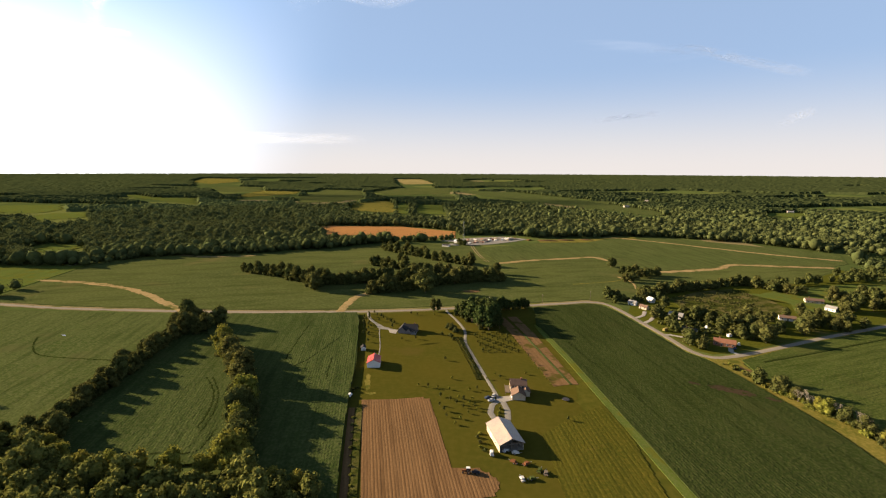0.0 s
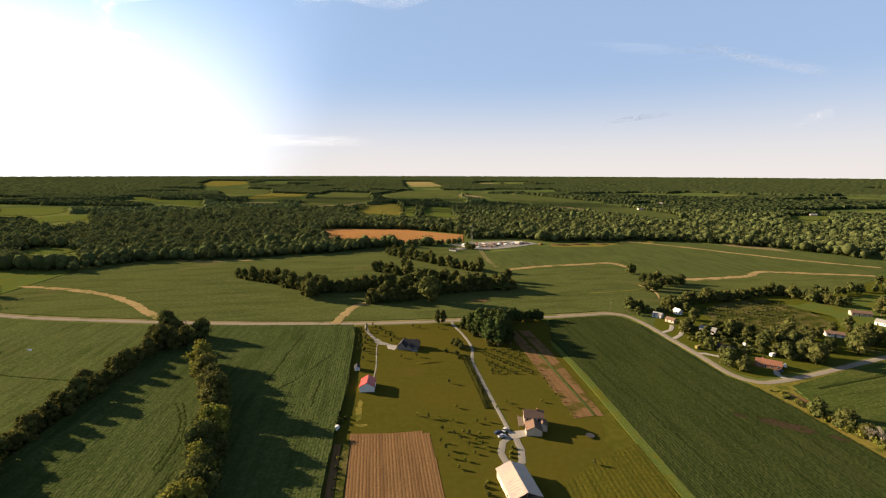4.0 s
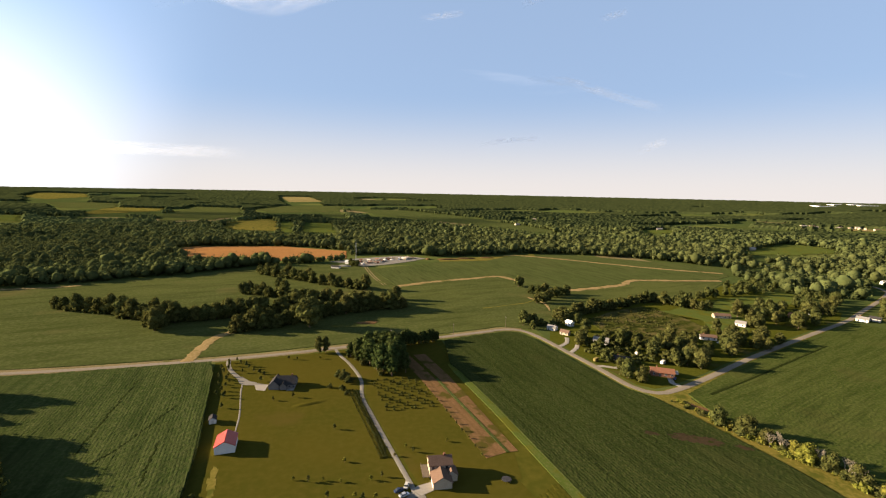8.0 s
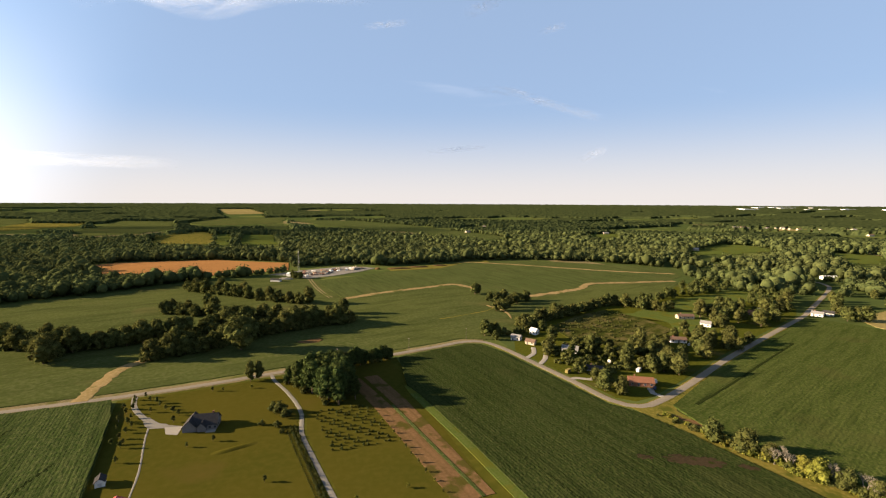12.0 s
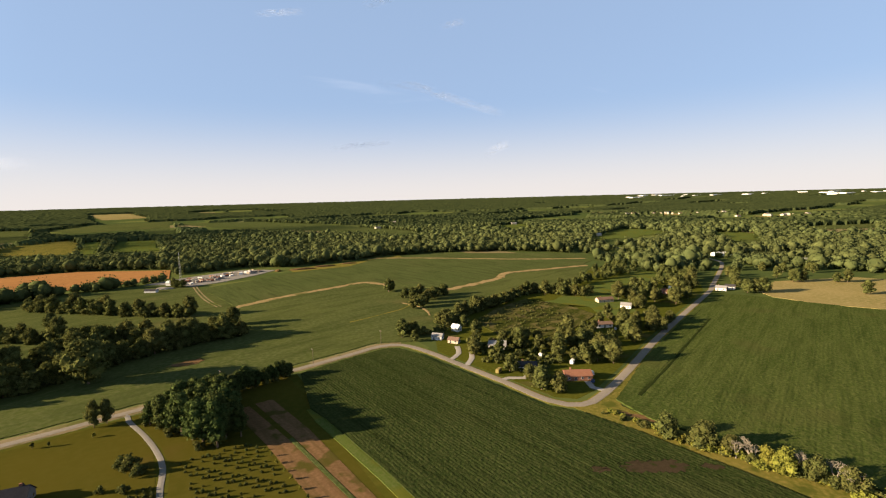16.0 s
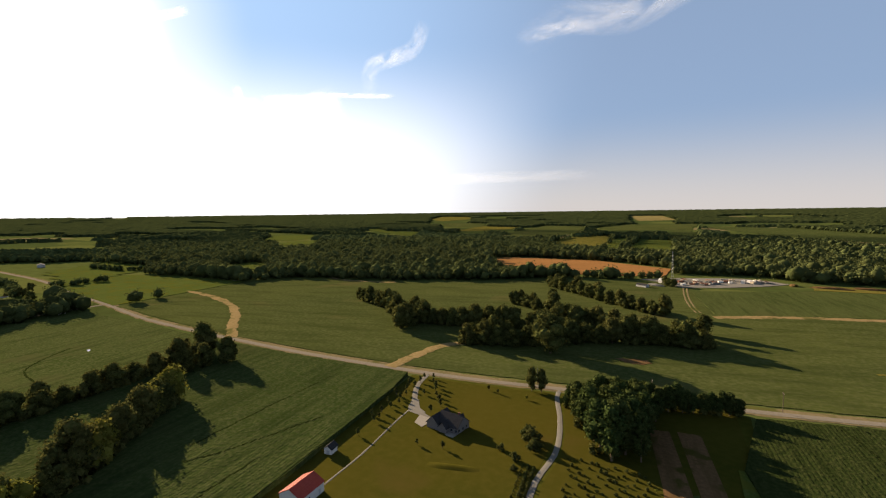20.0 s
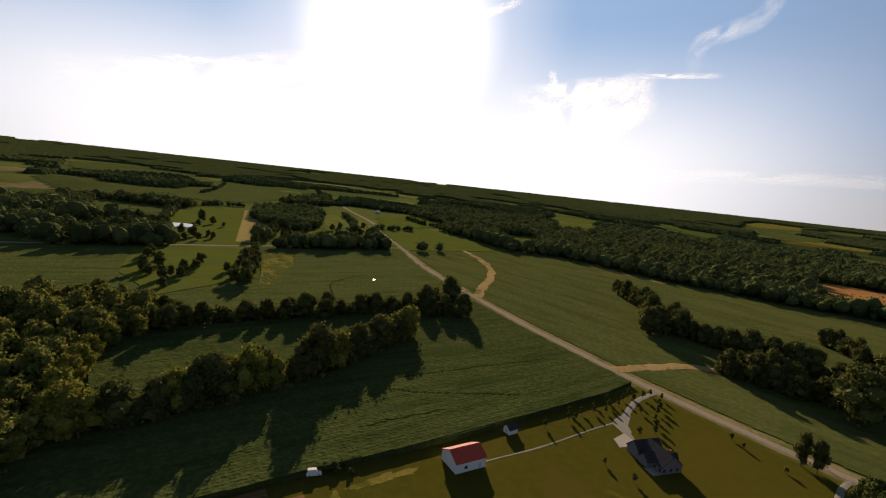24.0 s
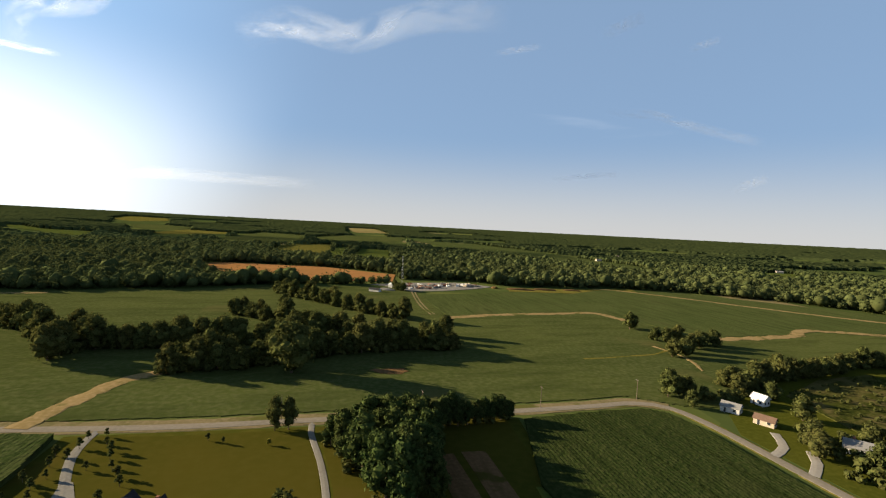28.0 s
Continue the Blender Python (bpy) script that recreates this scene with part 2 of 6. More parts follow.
EARTH = material("bare_earth", ((0.1305, 0.0755, 0.0348), (0.1060, 0.0626, 0.0290), (0.1608, 0.0961, 0.0465)), 0.06, 0.7, patch=(0.09, (0.0587, 0.0515, 0.0116), 0.52), bump=0.3, streak=(1.2, -9.5, (0.0766, 0.0515, 0.0191), 0.6))
TRACK = material("sandy_track", ((0.230, 0.165, 0.072), (0.185, 0.138, 0.056), (0.275, 0.200, 0.098)), 0.05, 0.5, patch=(0.07, (0.105, 0.098, 0.030), 0.55))
WEEDS = material("weedy_growth", ((0.0311, 0.0380, 0.0069), (0.0190, 0.0259, 0.0052), (0.0648, 0.0648, 0.0147)), 0.09, 0.5, bump=0.6, streak=(4.5, 60, (0.1037, 0.0864, 0.0302), 0.8), patch=(0.07, (0.0864, 0.0734, 0.0259), 0.53))
WATER = material("still_water", ((0.02, 0.025, 0.025), (0.016, 0.02, 0.02), (0.026, 0.03, 0.03)), 0.1, 1.0, 0.06, spec=0.5)
WHEAT = material("ripe_grain", ((0.262, 0.128, 0.042), (0.225, 0.108, 0.038), (0.295, 0.150, 0.058)), 0.01, 0.2, streak=(5.0, 75, (0.19, 0.10, 0.036), 0.6))
STRAW = material("dry_pasture", ((0.21, 0.168, 0.063), (0.154, 0.133, 0.042), (0.252, 0.196, 0.084)), 0.02, 0.3)
VERGE = material("dry_verge", ((0.1250, 0.1074, 0.0220), (0.0775, 0.0805, 0.0130), (0.1688, 0.1342, 0.0340)), 0.05, 0.6, bump=0.3, patch=(0.06, (0.0625, 0.0683, 0.0120), 0.56))
ROAD = material("worn_asphalt", ((0.1977, 0.1707, 0.1322), (0.1686, 0.1487, 0.1175), (0.2210, 0.1928, 0.1518)), 0.05, 0.8)
ROADSIDE = material("tan_roadside", ((0.165, 0.130, 0.068), (0.125, 0.105, 0.048), (0.195, 0.155, 0.085)), 0.04, 0.5, patch=(0.05, (0.085, 0.085, 0.024), 0.54))
GRAVEL = material("pale_gravel", ((0.1847, 0.1727, 0.1485), (0.1606, 0.1485, 0.1284), (0.2088, 0.1967, 0.1727)), 0.08, 1.2)
CONCRETE = material("concrete", ((0.2625, 0.2415, 0.21), (0.2415, 0.2205, 0.189), (0.2835, 0.2625, 0.231)), 0.1, 1.0)
LEAF = material("leaves", ((0.0500, 0.0607, 0.0178), (0.0725, 0.0782, 0.0215), (0.1063, 0.1029, 0.0322)), 0.15, 1.2, 0.7, island=0.35, thin=0.26)
# LEAF about 1.7 times brighter: sunlight on the small wood put into the colour
LEAF_SUNLIT = material("sunlit_leaves", ((0.0844, 0.1035, 0.0256), (0.1225, 0.1333, 0.0307), (0.1793, 0.1753, 0.0461)), 0.15, 1.2, 0.7, island=0.35, thin=0.26)
LEAF_YELLOW = material("yellow_leaves", ((0.1246, 0.1288, 0.0190), (0.1471, 0.1486, 0.0254), (0.1810, 0.1684, 0.0381)), 0.15, 1.2, 0.7, island=0.3, thin=0.26)
NEEDLE = material("needles", ((0.0323, 0.0516, 0.0141), (0.0462, 0.0610, 0.0181), (0.0635, 0.0751, 0.0222)), 0.2, 1.2, 0.75, island=0.35, thin=0.08)
# woods foliage with some distance haze put into the colour: lighter and bluer
WOODS_HAZED = material("woods", ((0.046, 0.062, 0.023), (0.062, 0.078, 0.027), (0.082, 0.096, 0.033)), 0.012, 0.12, 0.9, island=0.3, thin=0.18)
BARK = material("bark", ((0.12, 0.085, 0.055), (0.09, 0.065, 0.045), (0.16, 0.12, 0.08)), 0.3, 3.0, 0.95)
WHITE = material("white_siding", ((0.629, 0.612, 0.5695), (0.578, 0.561, 0.527), (0.663, 0.646, 0.612)), 0.3, 2.0, 0.6)
TAN = material("tan_siding", ((0.4, 0.336, 0.248), (0.36, 0.296, 0.216), (0.432, 0.368, 0.28)), 0.3, 2.0, 0.7)
BRICK = material("red_brick", ((0.216, 0.102, 0.066), (0.186, 0.084, 0.054), (0.252, 0.132, 0.09)), 0.4, 3.0, 0.85)
RED_ROOF = material("red_metal_roof", ((0.3990, 0.0520, 0.0255), (0.3515, 0.0440, 0.0238), (0.4370, 0.0680, 0.0382)), 0.2, 1.5, 0.3, spec=0.35)
TAN_ROOF = material("pale_metal_roof", ((0.3234, 0.2732, 0.2119), (0.2955, 0.2119, 0.1952), (0.3457, 0.3011, 0.2398)), 0.2, 1.5, 0.38, spec=0.5)
SLATE = material("dark_shingles", ((0.042, 0.040, 0.041), (0.033, 0.032, 0.034), (0.055, 0.053, 0.054)), 0.3, 2.0, 0.88)
BROWN_ROOF = material("brown_shingles", ((0.136, 0.0884, 0.0646), (0.1156, 0.0748, 0.0544), (0.1632, 0.1088, 0.0816)), 0.3, 2.0, 0.85)
RUST_ROOF = material("russet_shingles", ((0.198, 0.09, 0.054), (0.168, 0.078, 0.048), (0.228, 0.114, 0.072)), 0.3, 2.0, 0.85)
GREY_ROOF = material("grey_shingles", ((0.21, 0.203, 0.196), (0.182, 0.175, 0.168), (0.245, 0.238, 0.224)), 0.3, 2.0, 0.8)
WHITE_ROOF = material("white_metal_roof", ((0.6375, 0.6375, 0.6205), (0.595, 0.595, 0.578), (0.68, 0.68, 0.663)), 0.2, 1.0, 0.4, spec=0.5)
GLASS = material("window_glass", ((0.03, 0.035, 0.04), (0.025, 0.03, 0.035), (0.04, 0.045, 0.05)), 0.3, 1.0, 0.08, spec=0.6)
DARK = material("dark_paint", ((0.04, 0.04, 0.045), (0.03, 0.03, 0.035), (0.055, 0.055, 0.06)), 0.3, 1.0, 0.5)
STEEL = material("galvanised_steel", ((0.336, 0.336, 0.336), (0.288, 0.288, 0.288), (0.384, 0.384, 0.384)), 0.3, 1.0, 0.4, metal=0.8)
TIMBER = material("weathered_timber", ((0.132, 0.108, 0.084), (0.108, 0.087, 0.066), (0.162, 0.132, 0.102)), 0.4, 2.0, 0.9)


# ---- builders ----
def mesh_object(name, verts, faces, mat, parent=None, smooth=False):
    """A mesh object from arrays of vertices and of equal-sided faces."""
    me = bpy.data.meshes.new(name)
    v, f = np.asarray(verts, dtype=np.float32), np.asarray(faces, dtype=np.int32)
    k = f.shape[1]
    me.vertices.add(len(v))
    me.vertices.foreach_set("co", v.ravel())
    me.loops.add(f.size)
    me.loops.foreach_set("vertex_index", f.ravel())
    me.polygons.add(len(f))
    me.polygons.foreach_set("loop_start", np.arange(0, f.size, k, dtype=np.int32))
    me.polygons.foreach_set("use_smooth", np.full(len(f), smooth))
    me.update(calc_edges=True)
    me.materials.append(mat)
    ob = new(name, me)
    ob.parent = parent
    return ob


def part(name, bm, mat, parent, label=""):
    me = bpy.data.meshes.new(name)
    bmesh.ops.recalc_face_normals(bm, faces=bm.faces)
    bm.to_mesh(me)
    bm.free()
    me.materials.append(mat)
    ob = new(name, me)
    ob.parent = parent
    if label:
        ob["label"] = label
    return ob


CROPS = {}


def sheet(name, points, z, thick, mat, label="", category="field"):
    """A flat piece of ground with an edge down to the soil."""
    CROPS[name] = points
    bm = bmesh.new()
    top = bm.faces.new([bm.verts.new((x, y, z)) for x, y in points])
    if top.normal.z < 0:
        top.normal_flip()
    ext = bmesh.ops.extrude_face_region(bm, geom=[top])
    for v in ext["geom"]:
        if isinstance(v, bmesh.types.BMVert):
            v.co.z += thick
    bmesh.ops.triangulate(bm, faces=[f for f in bm.faces if len(f.verts) > 4])
    return tagged(part(name, bm, mat, None), label, category, kind="structure")


def smooth_line(points, step=6.0):
    """Points along a Catmull-Rom curve through the given ones."""
    p = [Vector(q) for q in points]
    p = [2 * p[0] - p[1], *p, 2 * p[-1] - p[-2]]
    out = []
    for i in range(1, len(p) - 2):
        n = max(1, int((p[i + 1] - p[i]).length / step))
        for k in range(n):
            t = k / n
            out.append(0.5 * (2 * p[i] + (p[i + 1] - p[i - 1]) * t + (2 * p[i - 1] - 5 * p[i] + 4 * p[i + 1] - p[i + 2]) * t * t
                              + (3 * p[i] - p[i - 1] - 3 * p[i + 1] + p[i + 2]) * t ** 3))
    return out + [p[-2]]


TRACKS = []


def ribbon(name, points, width, z, mat, label="", category="road", wobble=0.0):
    """A strip along a line, with a cambered top and sunk edges."""
    if mat is TRACK:
        TRACKS.append((points, width))
    line, rng = smooth_line(points, 3.0 if mat is TRACK else 6.0), random.Random(len(points))
    verts, faces = [], []
    for i, q in enumerate(line):
        d = (line[min(i + 1, len(line) - 1)] - line[max(i - 1, 0)]).normalized()
        s = Vector((-d.y, d.x))
        for k, dz in ((-0.5, -0.12), (-0.46, 0.0), (0, 0.06), (0.46, 0.0), (0.5, -0.12)):
            w = width * k * (1 + wobble * rng.uniform(-1, 1))
            if mat is TRACK:
                w *= 1 + 0.55 * noise.noise((q.x * 0.05, q.y * 0.05, 3.0 if k > 0 else 8.0)) + 0.5 * noise.noise((q.x * 0.2, q.y * 0.2, 5.0 if k > 0 else 1.0))
            verts.append((q.x + s.x * w, q.y + s.y * w, z + dz))
        if i:
            b = 5 * i
            faces += [(b - 5 + j, b - 4 + j, b + 1 + j, b + j) for j in range(4)]
    faces = [f[::-1] for f in faces]
    return tagged(mesh_object(name, verts, faces, mat), label, category, kind="structure")


def box(bm, x0, x1, y0, y1, z0, z1):
    vs = [bm.verts.new((x, y, z)) for z in (z0, z1) for x, y in ((x0, y0), (x1, y0), (x1, y1), (x0, y1))]
    for f in ((3, 2, 1, 0), (4, 5, 6, 7), (0, 1, 5, 4), (1, 2, 6, 5), (2, 3, 7, 6), (3, 0, 4, 7)):
        bm.faces.new([vs[i] for i in f])


def one_box(name, mat, parent, *b, label=""):
    bm = bmesh.new()
    box(bm, *b)
    return part(name, bm, mat, parent, label)


def inside(x, y, poly):
    c, j = False, len(poly) - 1
    for i in range(len(poly)):
        (xi, yi), (xj, yj) = poly[i], poly[j]
        if (yi > y) != (yj > y) and x < (xj - xi) * (y - yi) / (yj - yi) + xi:
            c = not c
        j = i
    return c


# ---- trees ----
def ball(level):
    bm = bmesh.new()
    bmesh.ops.create_icosphere(bm, subdivisions=level, radius=1.0)
    v = np.array([x.co[:] for x in bm.verts])
    f = np.array([[q.index for q in x.verts] for x in bm.faces])
    bm.free()
    return v, f


BALL1, BALL2 = ball(1), ball(2)


def crown_mesh(seed, height, radius, base, lobes, leaves, leaf, cone=False):
    """Lobes of foliage wrapped in many small leaf clumps, uneven and gappy."""
    rng = np.random.default_rng(seed)
    V, F, n0 = [], [], 0
    bv, bf = BALL1
    per = leaves // lobes
    for k in range(lobes):
        u = (k + 0.5) / lobes
        if cone:
            zc = base + (height - base) * u * 0.95
            rr = radius * (1.05 - u) * rng.uniform(0.75, 1.0) + 0.3
            ang, off = rng.uniform(0, 6.28), radius * 0.22 * (1 - u)
        else:
            zc = base + (height - base) * (0.14 + 0.74 * u)
            side = math.sin(math.pi * (0.22 + 0.68 * u))
            rr = radius * rng.uniform(0.26, 0.52) * (0.7 + 0.3 * side)
            ang, off = k * 2.4 + rng.uniform(-0.8, 0.8), radius * 0.72 * side * rng.uniform(0.25, 1.12)
        c = np.array([math.cos(ang) * off, math.sin(ang) * off, zc])
        rad = np.array([rr * rng.uniform(0.85, 1.25), rr * rng.uniform(0.85, 1.25), rr * rng.uniform(0.7, 1.15)])
        core = bv * rad * 0.9 * rng.uniform(0.78, 1.12, (len(bv), 1)) + c
        V.append(core)
        q = np.concatenate([bf, bf[:, 2:]], 1) + n0
        F.append(q)
        n0 += len(core)
        d = rng.normal(size=(per, 3))
        d[:, 2] += 0.25
        d /= np.linalg.norm(d, axis=1)[:, None]
        p = c + d * rad * rng.uniform(0.7, 1.3, (per, 1))
        nrm = d + rng.normal(size=(per, 3)) * 0.55
        nrm /= np.linalg.norm(nrm, axis=1)[:, None]
        a = np.cross(nrm, rng.normal(size=(per, 3)))
        a /= np.linalg.norm(a, axis=1)[:, None]
        b = np.cross(nrm, a)
        s = leaf * rng.uniform(0.6, 1.35, (per, 1))
        quad = np.stack([p - a * s, p - b * s * 0.8 + nrm * s * 0.2, p + a * s, p + b * s * 0.8 + nrm * s * 0.2], 1).reshape(-1, 3)
        V.append(quad)
        F.append(np.arange(4 * per).reshape(-1, 4) + n0)
        n0 += 4 * per
    return np.concatenate(V), np.concatenate(F)


def tube(bm, a, b, ra, rb, sides=7):
    a, b = Vector(a), Vector(b)
    q = (b - a).to_track_quat("Z", "Y").to_matrix()
    rings = []
    for c, r in ((a, ra), (b, rb)):
        rings.append([bm.verts.new(c + q @ Vector((math.cos(k * 6.2832 / sides) * r, math.sin(k * 6.2832 / sides) * r, 0))) for k in range(sides)])
    for k in range(sides):
        bm.faces.new((rings[0][k], rings[0][(k + 1) % sides], rings[1][(k + 1) % sides], rings[1][k]))
    bm.faces.new(rings[1])
    bm.faces.new(rings[0][::-1])


CROWN, LOOSE = {}, {}


def tree(name, seed, height, radius, base, lobes, leaves, leaf, mat, cone=False):
    root = new(name)
    rng = random.Random(seed)
    bm = bmesh.new()
    top = height * (0.92 if cone else 0.6)
    tube(bm, (0, 0, -0.4), (0.1, 0, top * 0.5), 0.026 * height, 0.018 * height)
    tube(bm, (0.1, 0, top * 0.5), (0, 0.1, top), 0.018 * height, 0.006 * height)
    for k in range(5):
        g = k * 1.3 + rng.random()
        z0 = top * (0.45 + 0.1 * k)
        tube(bm, (0.05, 0, z0), (math.cos(g) * radius * 0.6, math.sin(g) * radius * 0.6, z0 + height * 0.14), 0.010 * height, 0.004 * height, 5)
    part("trunk", bm, BARK, root)
    v, f = crown_mesh(seed, height, radius, base, lobes, leaves, leaf, cone)
    CROWN[root] = v, f
    LOOSE[root] = crown_mesh(seed, height, radius, base, max(4, lobes // 2), leaves // 4, leaf * 1.7, cone)
    mesh_object("crown", v, f, mat, root)
    return root


BROAD = [tree("broadleaf_tree", 11 + k, h, r, b, n, c, 0.5, LEAF) for k, (h, r, b, n, c) in enumerate(
    ((15, 6.2, 0.6, 26, 1700), (17, 7.0, 0.8, 30, 1950), (12.5, 6.4, 0.4, 24, 1600), (19, 6.4, 1.0, 30, 1950), (14, 5.4, 0.6, 22, 1500)))]
YELLOW = [tree("broadleaf_tree", 31 + k, h, r, b, n, c, 0.48, LEAF_YELLOW) for k, (h, r, b, n, c) in enumerate(((14, 6.0, 0.5, 24, 1550), (16, 6.4, 0.7, 26, 1700)))]
PINE = [tree("pine_tree", 41 + k, h, r, b, n, c, 0.46, NEEDLE) for k, (h, r, b, n, c) in enumerate(((17, 4.2, 1.6, 22, 1450), (15.5, 3.8, 1.8, 20, 1300), (18, 5.2, 1.2, 26, 1700)))]
SMALL = [tree("young_tree", 51 + k, h, r, b, n, c, 0.24, m) for k, (h, r, b, n, c, m) in enumerate(((4.0, 1.2, 1.0, 6, 220, LEAF), (3.0, 1.0, 0.6, 5, 180, LEAF_YELLOW)))]
SHRUB = [tree("shrub", 61, 3.4, 2.2, 0.0, 7, 360, 0.34, LEAF), tree("shrub", 62, 2.6, 2.4, 0.0, 7, 360, 0.34, LEAF_YELLOW)]
USED = set()
PLACED = 0


def plant(kinds, x, y, size, label, group, category="tree"):
    """Sets one tree on the ground, turned and sized by a seeded draw."""
    global PLACED
    rng = random.Random(PLACED * 7 + 3)
    PLACED += 1
    ob = rng.choice(kinds)
    m = pose(x, y, 0, 0, 0, rng.uniform(0, 360))
    s = size * rng.uniform(0.85, 1.15)
    if ob in USED:
        ob = copy_thing(ob, m)
    else:
        USED.add(ob)
        ob.matrix_basis = m
    ob.scale = (s * rng.uniform(0.9, 1.1), s * rng.uniform(0.9, 1.1), s)
    return tagged(ob, label, category, group)


def thicket(name, kinds, spots, size, label, mat, seed=1):
    """Growth too dense to tell apart: crowns joined into one mesh."""
    rng, V, F, n0 = random.Random(seed), [], [], 0
    for x, y in spots:
        v, f = LOOSE[rng.choice(kinds)]
        g, s = rng.uniform(0, 6.28), size * rng.uniform(0.75, 1.3)
        c, d = math.cos(g) * s, math.sin(g) * s
        V.append(np.stack([v[:, 0] * c - v[:, 1] * d + x, v[:, 0] * d + v[:, 1] * c + y, v[:, 2] * s * rng.uniform(0.85, 1.1)], 1))
        F.append(f + n0)
        n0 += len(v)
    return tagged(mesh_object(name, np.concatenate(V), np.concatenate(F), mat), label, "thicket", kind="stuff")


def along(points, gap, spread, seed=1):
    rng = random.Random(seed)
    return [(q.x + rng.uniform(-spread, spread), q.y + rng.uniform(-spread, spread)) for q in smooth_line(points, gap)]


def filled(poly, gap, seed=1):
    rng, out = random.Random(seed), []
    for y in np.arange(min(p[1] for p in poly), max(p[1] for p in poly), gap):
        for x in np.arange(min(p[0] for p in poly), max(p[0] for p in poly), gap):
            px, py = x + rng.uniform(-0.4, 0.4) * gap, y + rng.uniform(-0.4, 0.4) * gap
            if inside(px, py, poly):
                out.append((px, py))
    return out


def row_of(kinds, points, gap, size, spread, label, group):
    rng = random.Random(int(points[0][0] * 10))
    for q in smooth_line(points, gap):
        plant(kinds, q.x + rng.uniform(-spread, spread), q.y + rng.uniform(-spread, spread), size * rng.uniform(0.75, 1.25), label, group)


# ---- the ground, one sheet to the horizon ----
CX, CY, RIM = 35.0, 130.0, 4700.0


def land(x, y):
    """Height of the land: level, rising gently far off."""
    r = math.hypot(x - CX, y - CY)
    return 0.0 if r < 1800 else 85.0 * ((r - 1800) / 2900) ** 2


def build_ground():
    rad = [0.0, 100, 250, 500, 800, 1200, 1600, 1800] + [1800 + 2900 * k / 24 for k in range(1, 25)]
    seg = 128
    verts, faces = [(CX, CY, 0)], []
    for r in rad[1:]:
        for k in range(seg):
            g = 6.283185 * k / seg
            x, y = CX + r * math.cos(g), CY + r * math.sin(g)
            verts.append((x, y, land(x, y)))
    bm = bmesh.new()
    vs = [bm.verts.new(v) for v in verts]
    for k in range(seg):
        bm.faces.new((vs[0], vs[1 + k], vs[1 + (k + 1) % seg]))
        for i in range(len(rad) - 2):
            a, b = 1 + i * seg, 1 + (i + 1) * seg
            bm.faces.new((vs[a + k], vs[b + k], vs[b + (k + 1) % seg], vs[a + (k + 1) % seg]))
    tagged(part("ground", bm, GROUND, None), "rolling farmland with rough grass and fields to the horizon", "ground", kind="structure")


build_ground()

# ---- roads and tracks ----
ROAD_LINE = [(-1556, 616), (-1141, 557), (-820, 526), (-630, 489), (-500, 468), (-390, 447), (-288, 438.5), (-246, 436.5), (-175, 434.5), (-98, 437), (-46, 441), (4, 449),
             (85, 461), (128, 469), (153, 474), (168, 468), (176, 445), (181, 412), (187, 372), (191, 340), (201, 328), (218, 330), (258, 345),
             (320, 371), (408, 404), (512, 442), (547, 458), (643, 503), (700, 531), (738, 556), (760, 600), (772, 700), (790, 860)]
ribbon("verge", [(x - 0.3, y + 1.3) for x, y in ROAD_LINE if x < 170], 11.0, 0.16, ROADSIDE, "dry tan grass verge beside the country road", "verge", 0.1)
ribbon("verge_village", [p for p in ROAD_LINE if p[0] > 150], 6.8, 0.15, VERGE, "dry grass verge beside the village road", "verge", 0.15)
ribbon("road", ROAD_LINE, 5.0, 0.24, ROAD, "pale worn asphalt country road with bends", "road")
ribbon("road_west", [(-440, -62), (-462, 142), (-482, 292), (-496, 379), (-501, 425), (-502, 468), (-514, 549), (-529, 645), (-540, 714)], 5.5, 0.22, ROAD, "pale country side road crossing the main road", "road")
ribbon("dirt_track_loop", [(-505, 562), (-462, 556), (-415, 544), (-370, 526), (-325, 497), (-290, 468), (-268, 450), (-252, 438)], 9, 0.36, TRACK, "sandy dirt track curving through the crop", "track", 0.15)
ribbon("dirt_track_creek", [(-100, 437), (-99, 455), (-97, 470), (-94, 490), (-86, 502), (-80, 508)], 8.5, 0.36, TRACK, "sandy dirt strip running to the trees", "track", 0.15)
ribbon("dirt_track_middle", [(80, 676), (130, 699), (190, 716), (238, 728), (252, 706), (256, 690)], 9.5, 0.36, TRACK, "sandy waterway strip across the crop", "track", 0.2)
ribbon("dirt_track_east", [(296, 622), (340, 630), (390, 645), (427, 672), (493, 662), (560, 652)], 10, 0.36, TRACK, "sandy waterway strip across the crop", "track", 0.2)
ribbon("light_strip", [(330, 945), (362, 940), (428, 880), (530, 772), (617, 706)], 9, 0.36, TRACK, "pale grass strip along the far crop", "track", 0.2)
ribbon("driveway", [(3.5, 447), (5, 437), (12, 416), (17, 397), (19.5, 380), (18.5, 358), (22, 335), (26.5, 308), (32, 277), (34.5, 262)], 2.3, 0.14, GRAVEL, "long pale gravel driveway through the yard", "driveway")
ribbon("driveway_house", [(-72, 437), (-70.5, 428), (-67, 416), (-60, 403), (-54, 393), (-48, 389), (-38, 384)], 3.0, 0.14, GRAVEL, "pale gravel driveway to the slate-roofed house", "driveway")
ribbon("farm_track", [(-55, 393), (-53.5, 378), (-51, 362), (-48.5, 345), (-47, 321)], 0.9, 0.13, GRAVEL, "narrow gravel path to the red-roofed barn", "path", 0.15)

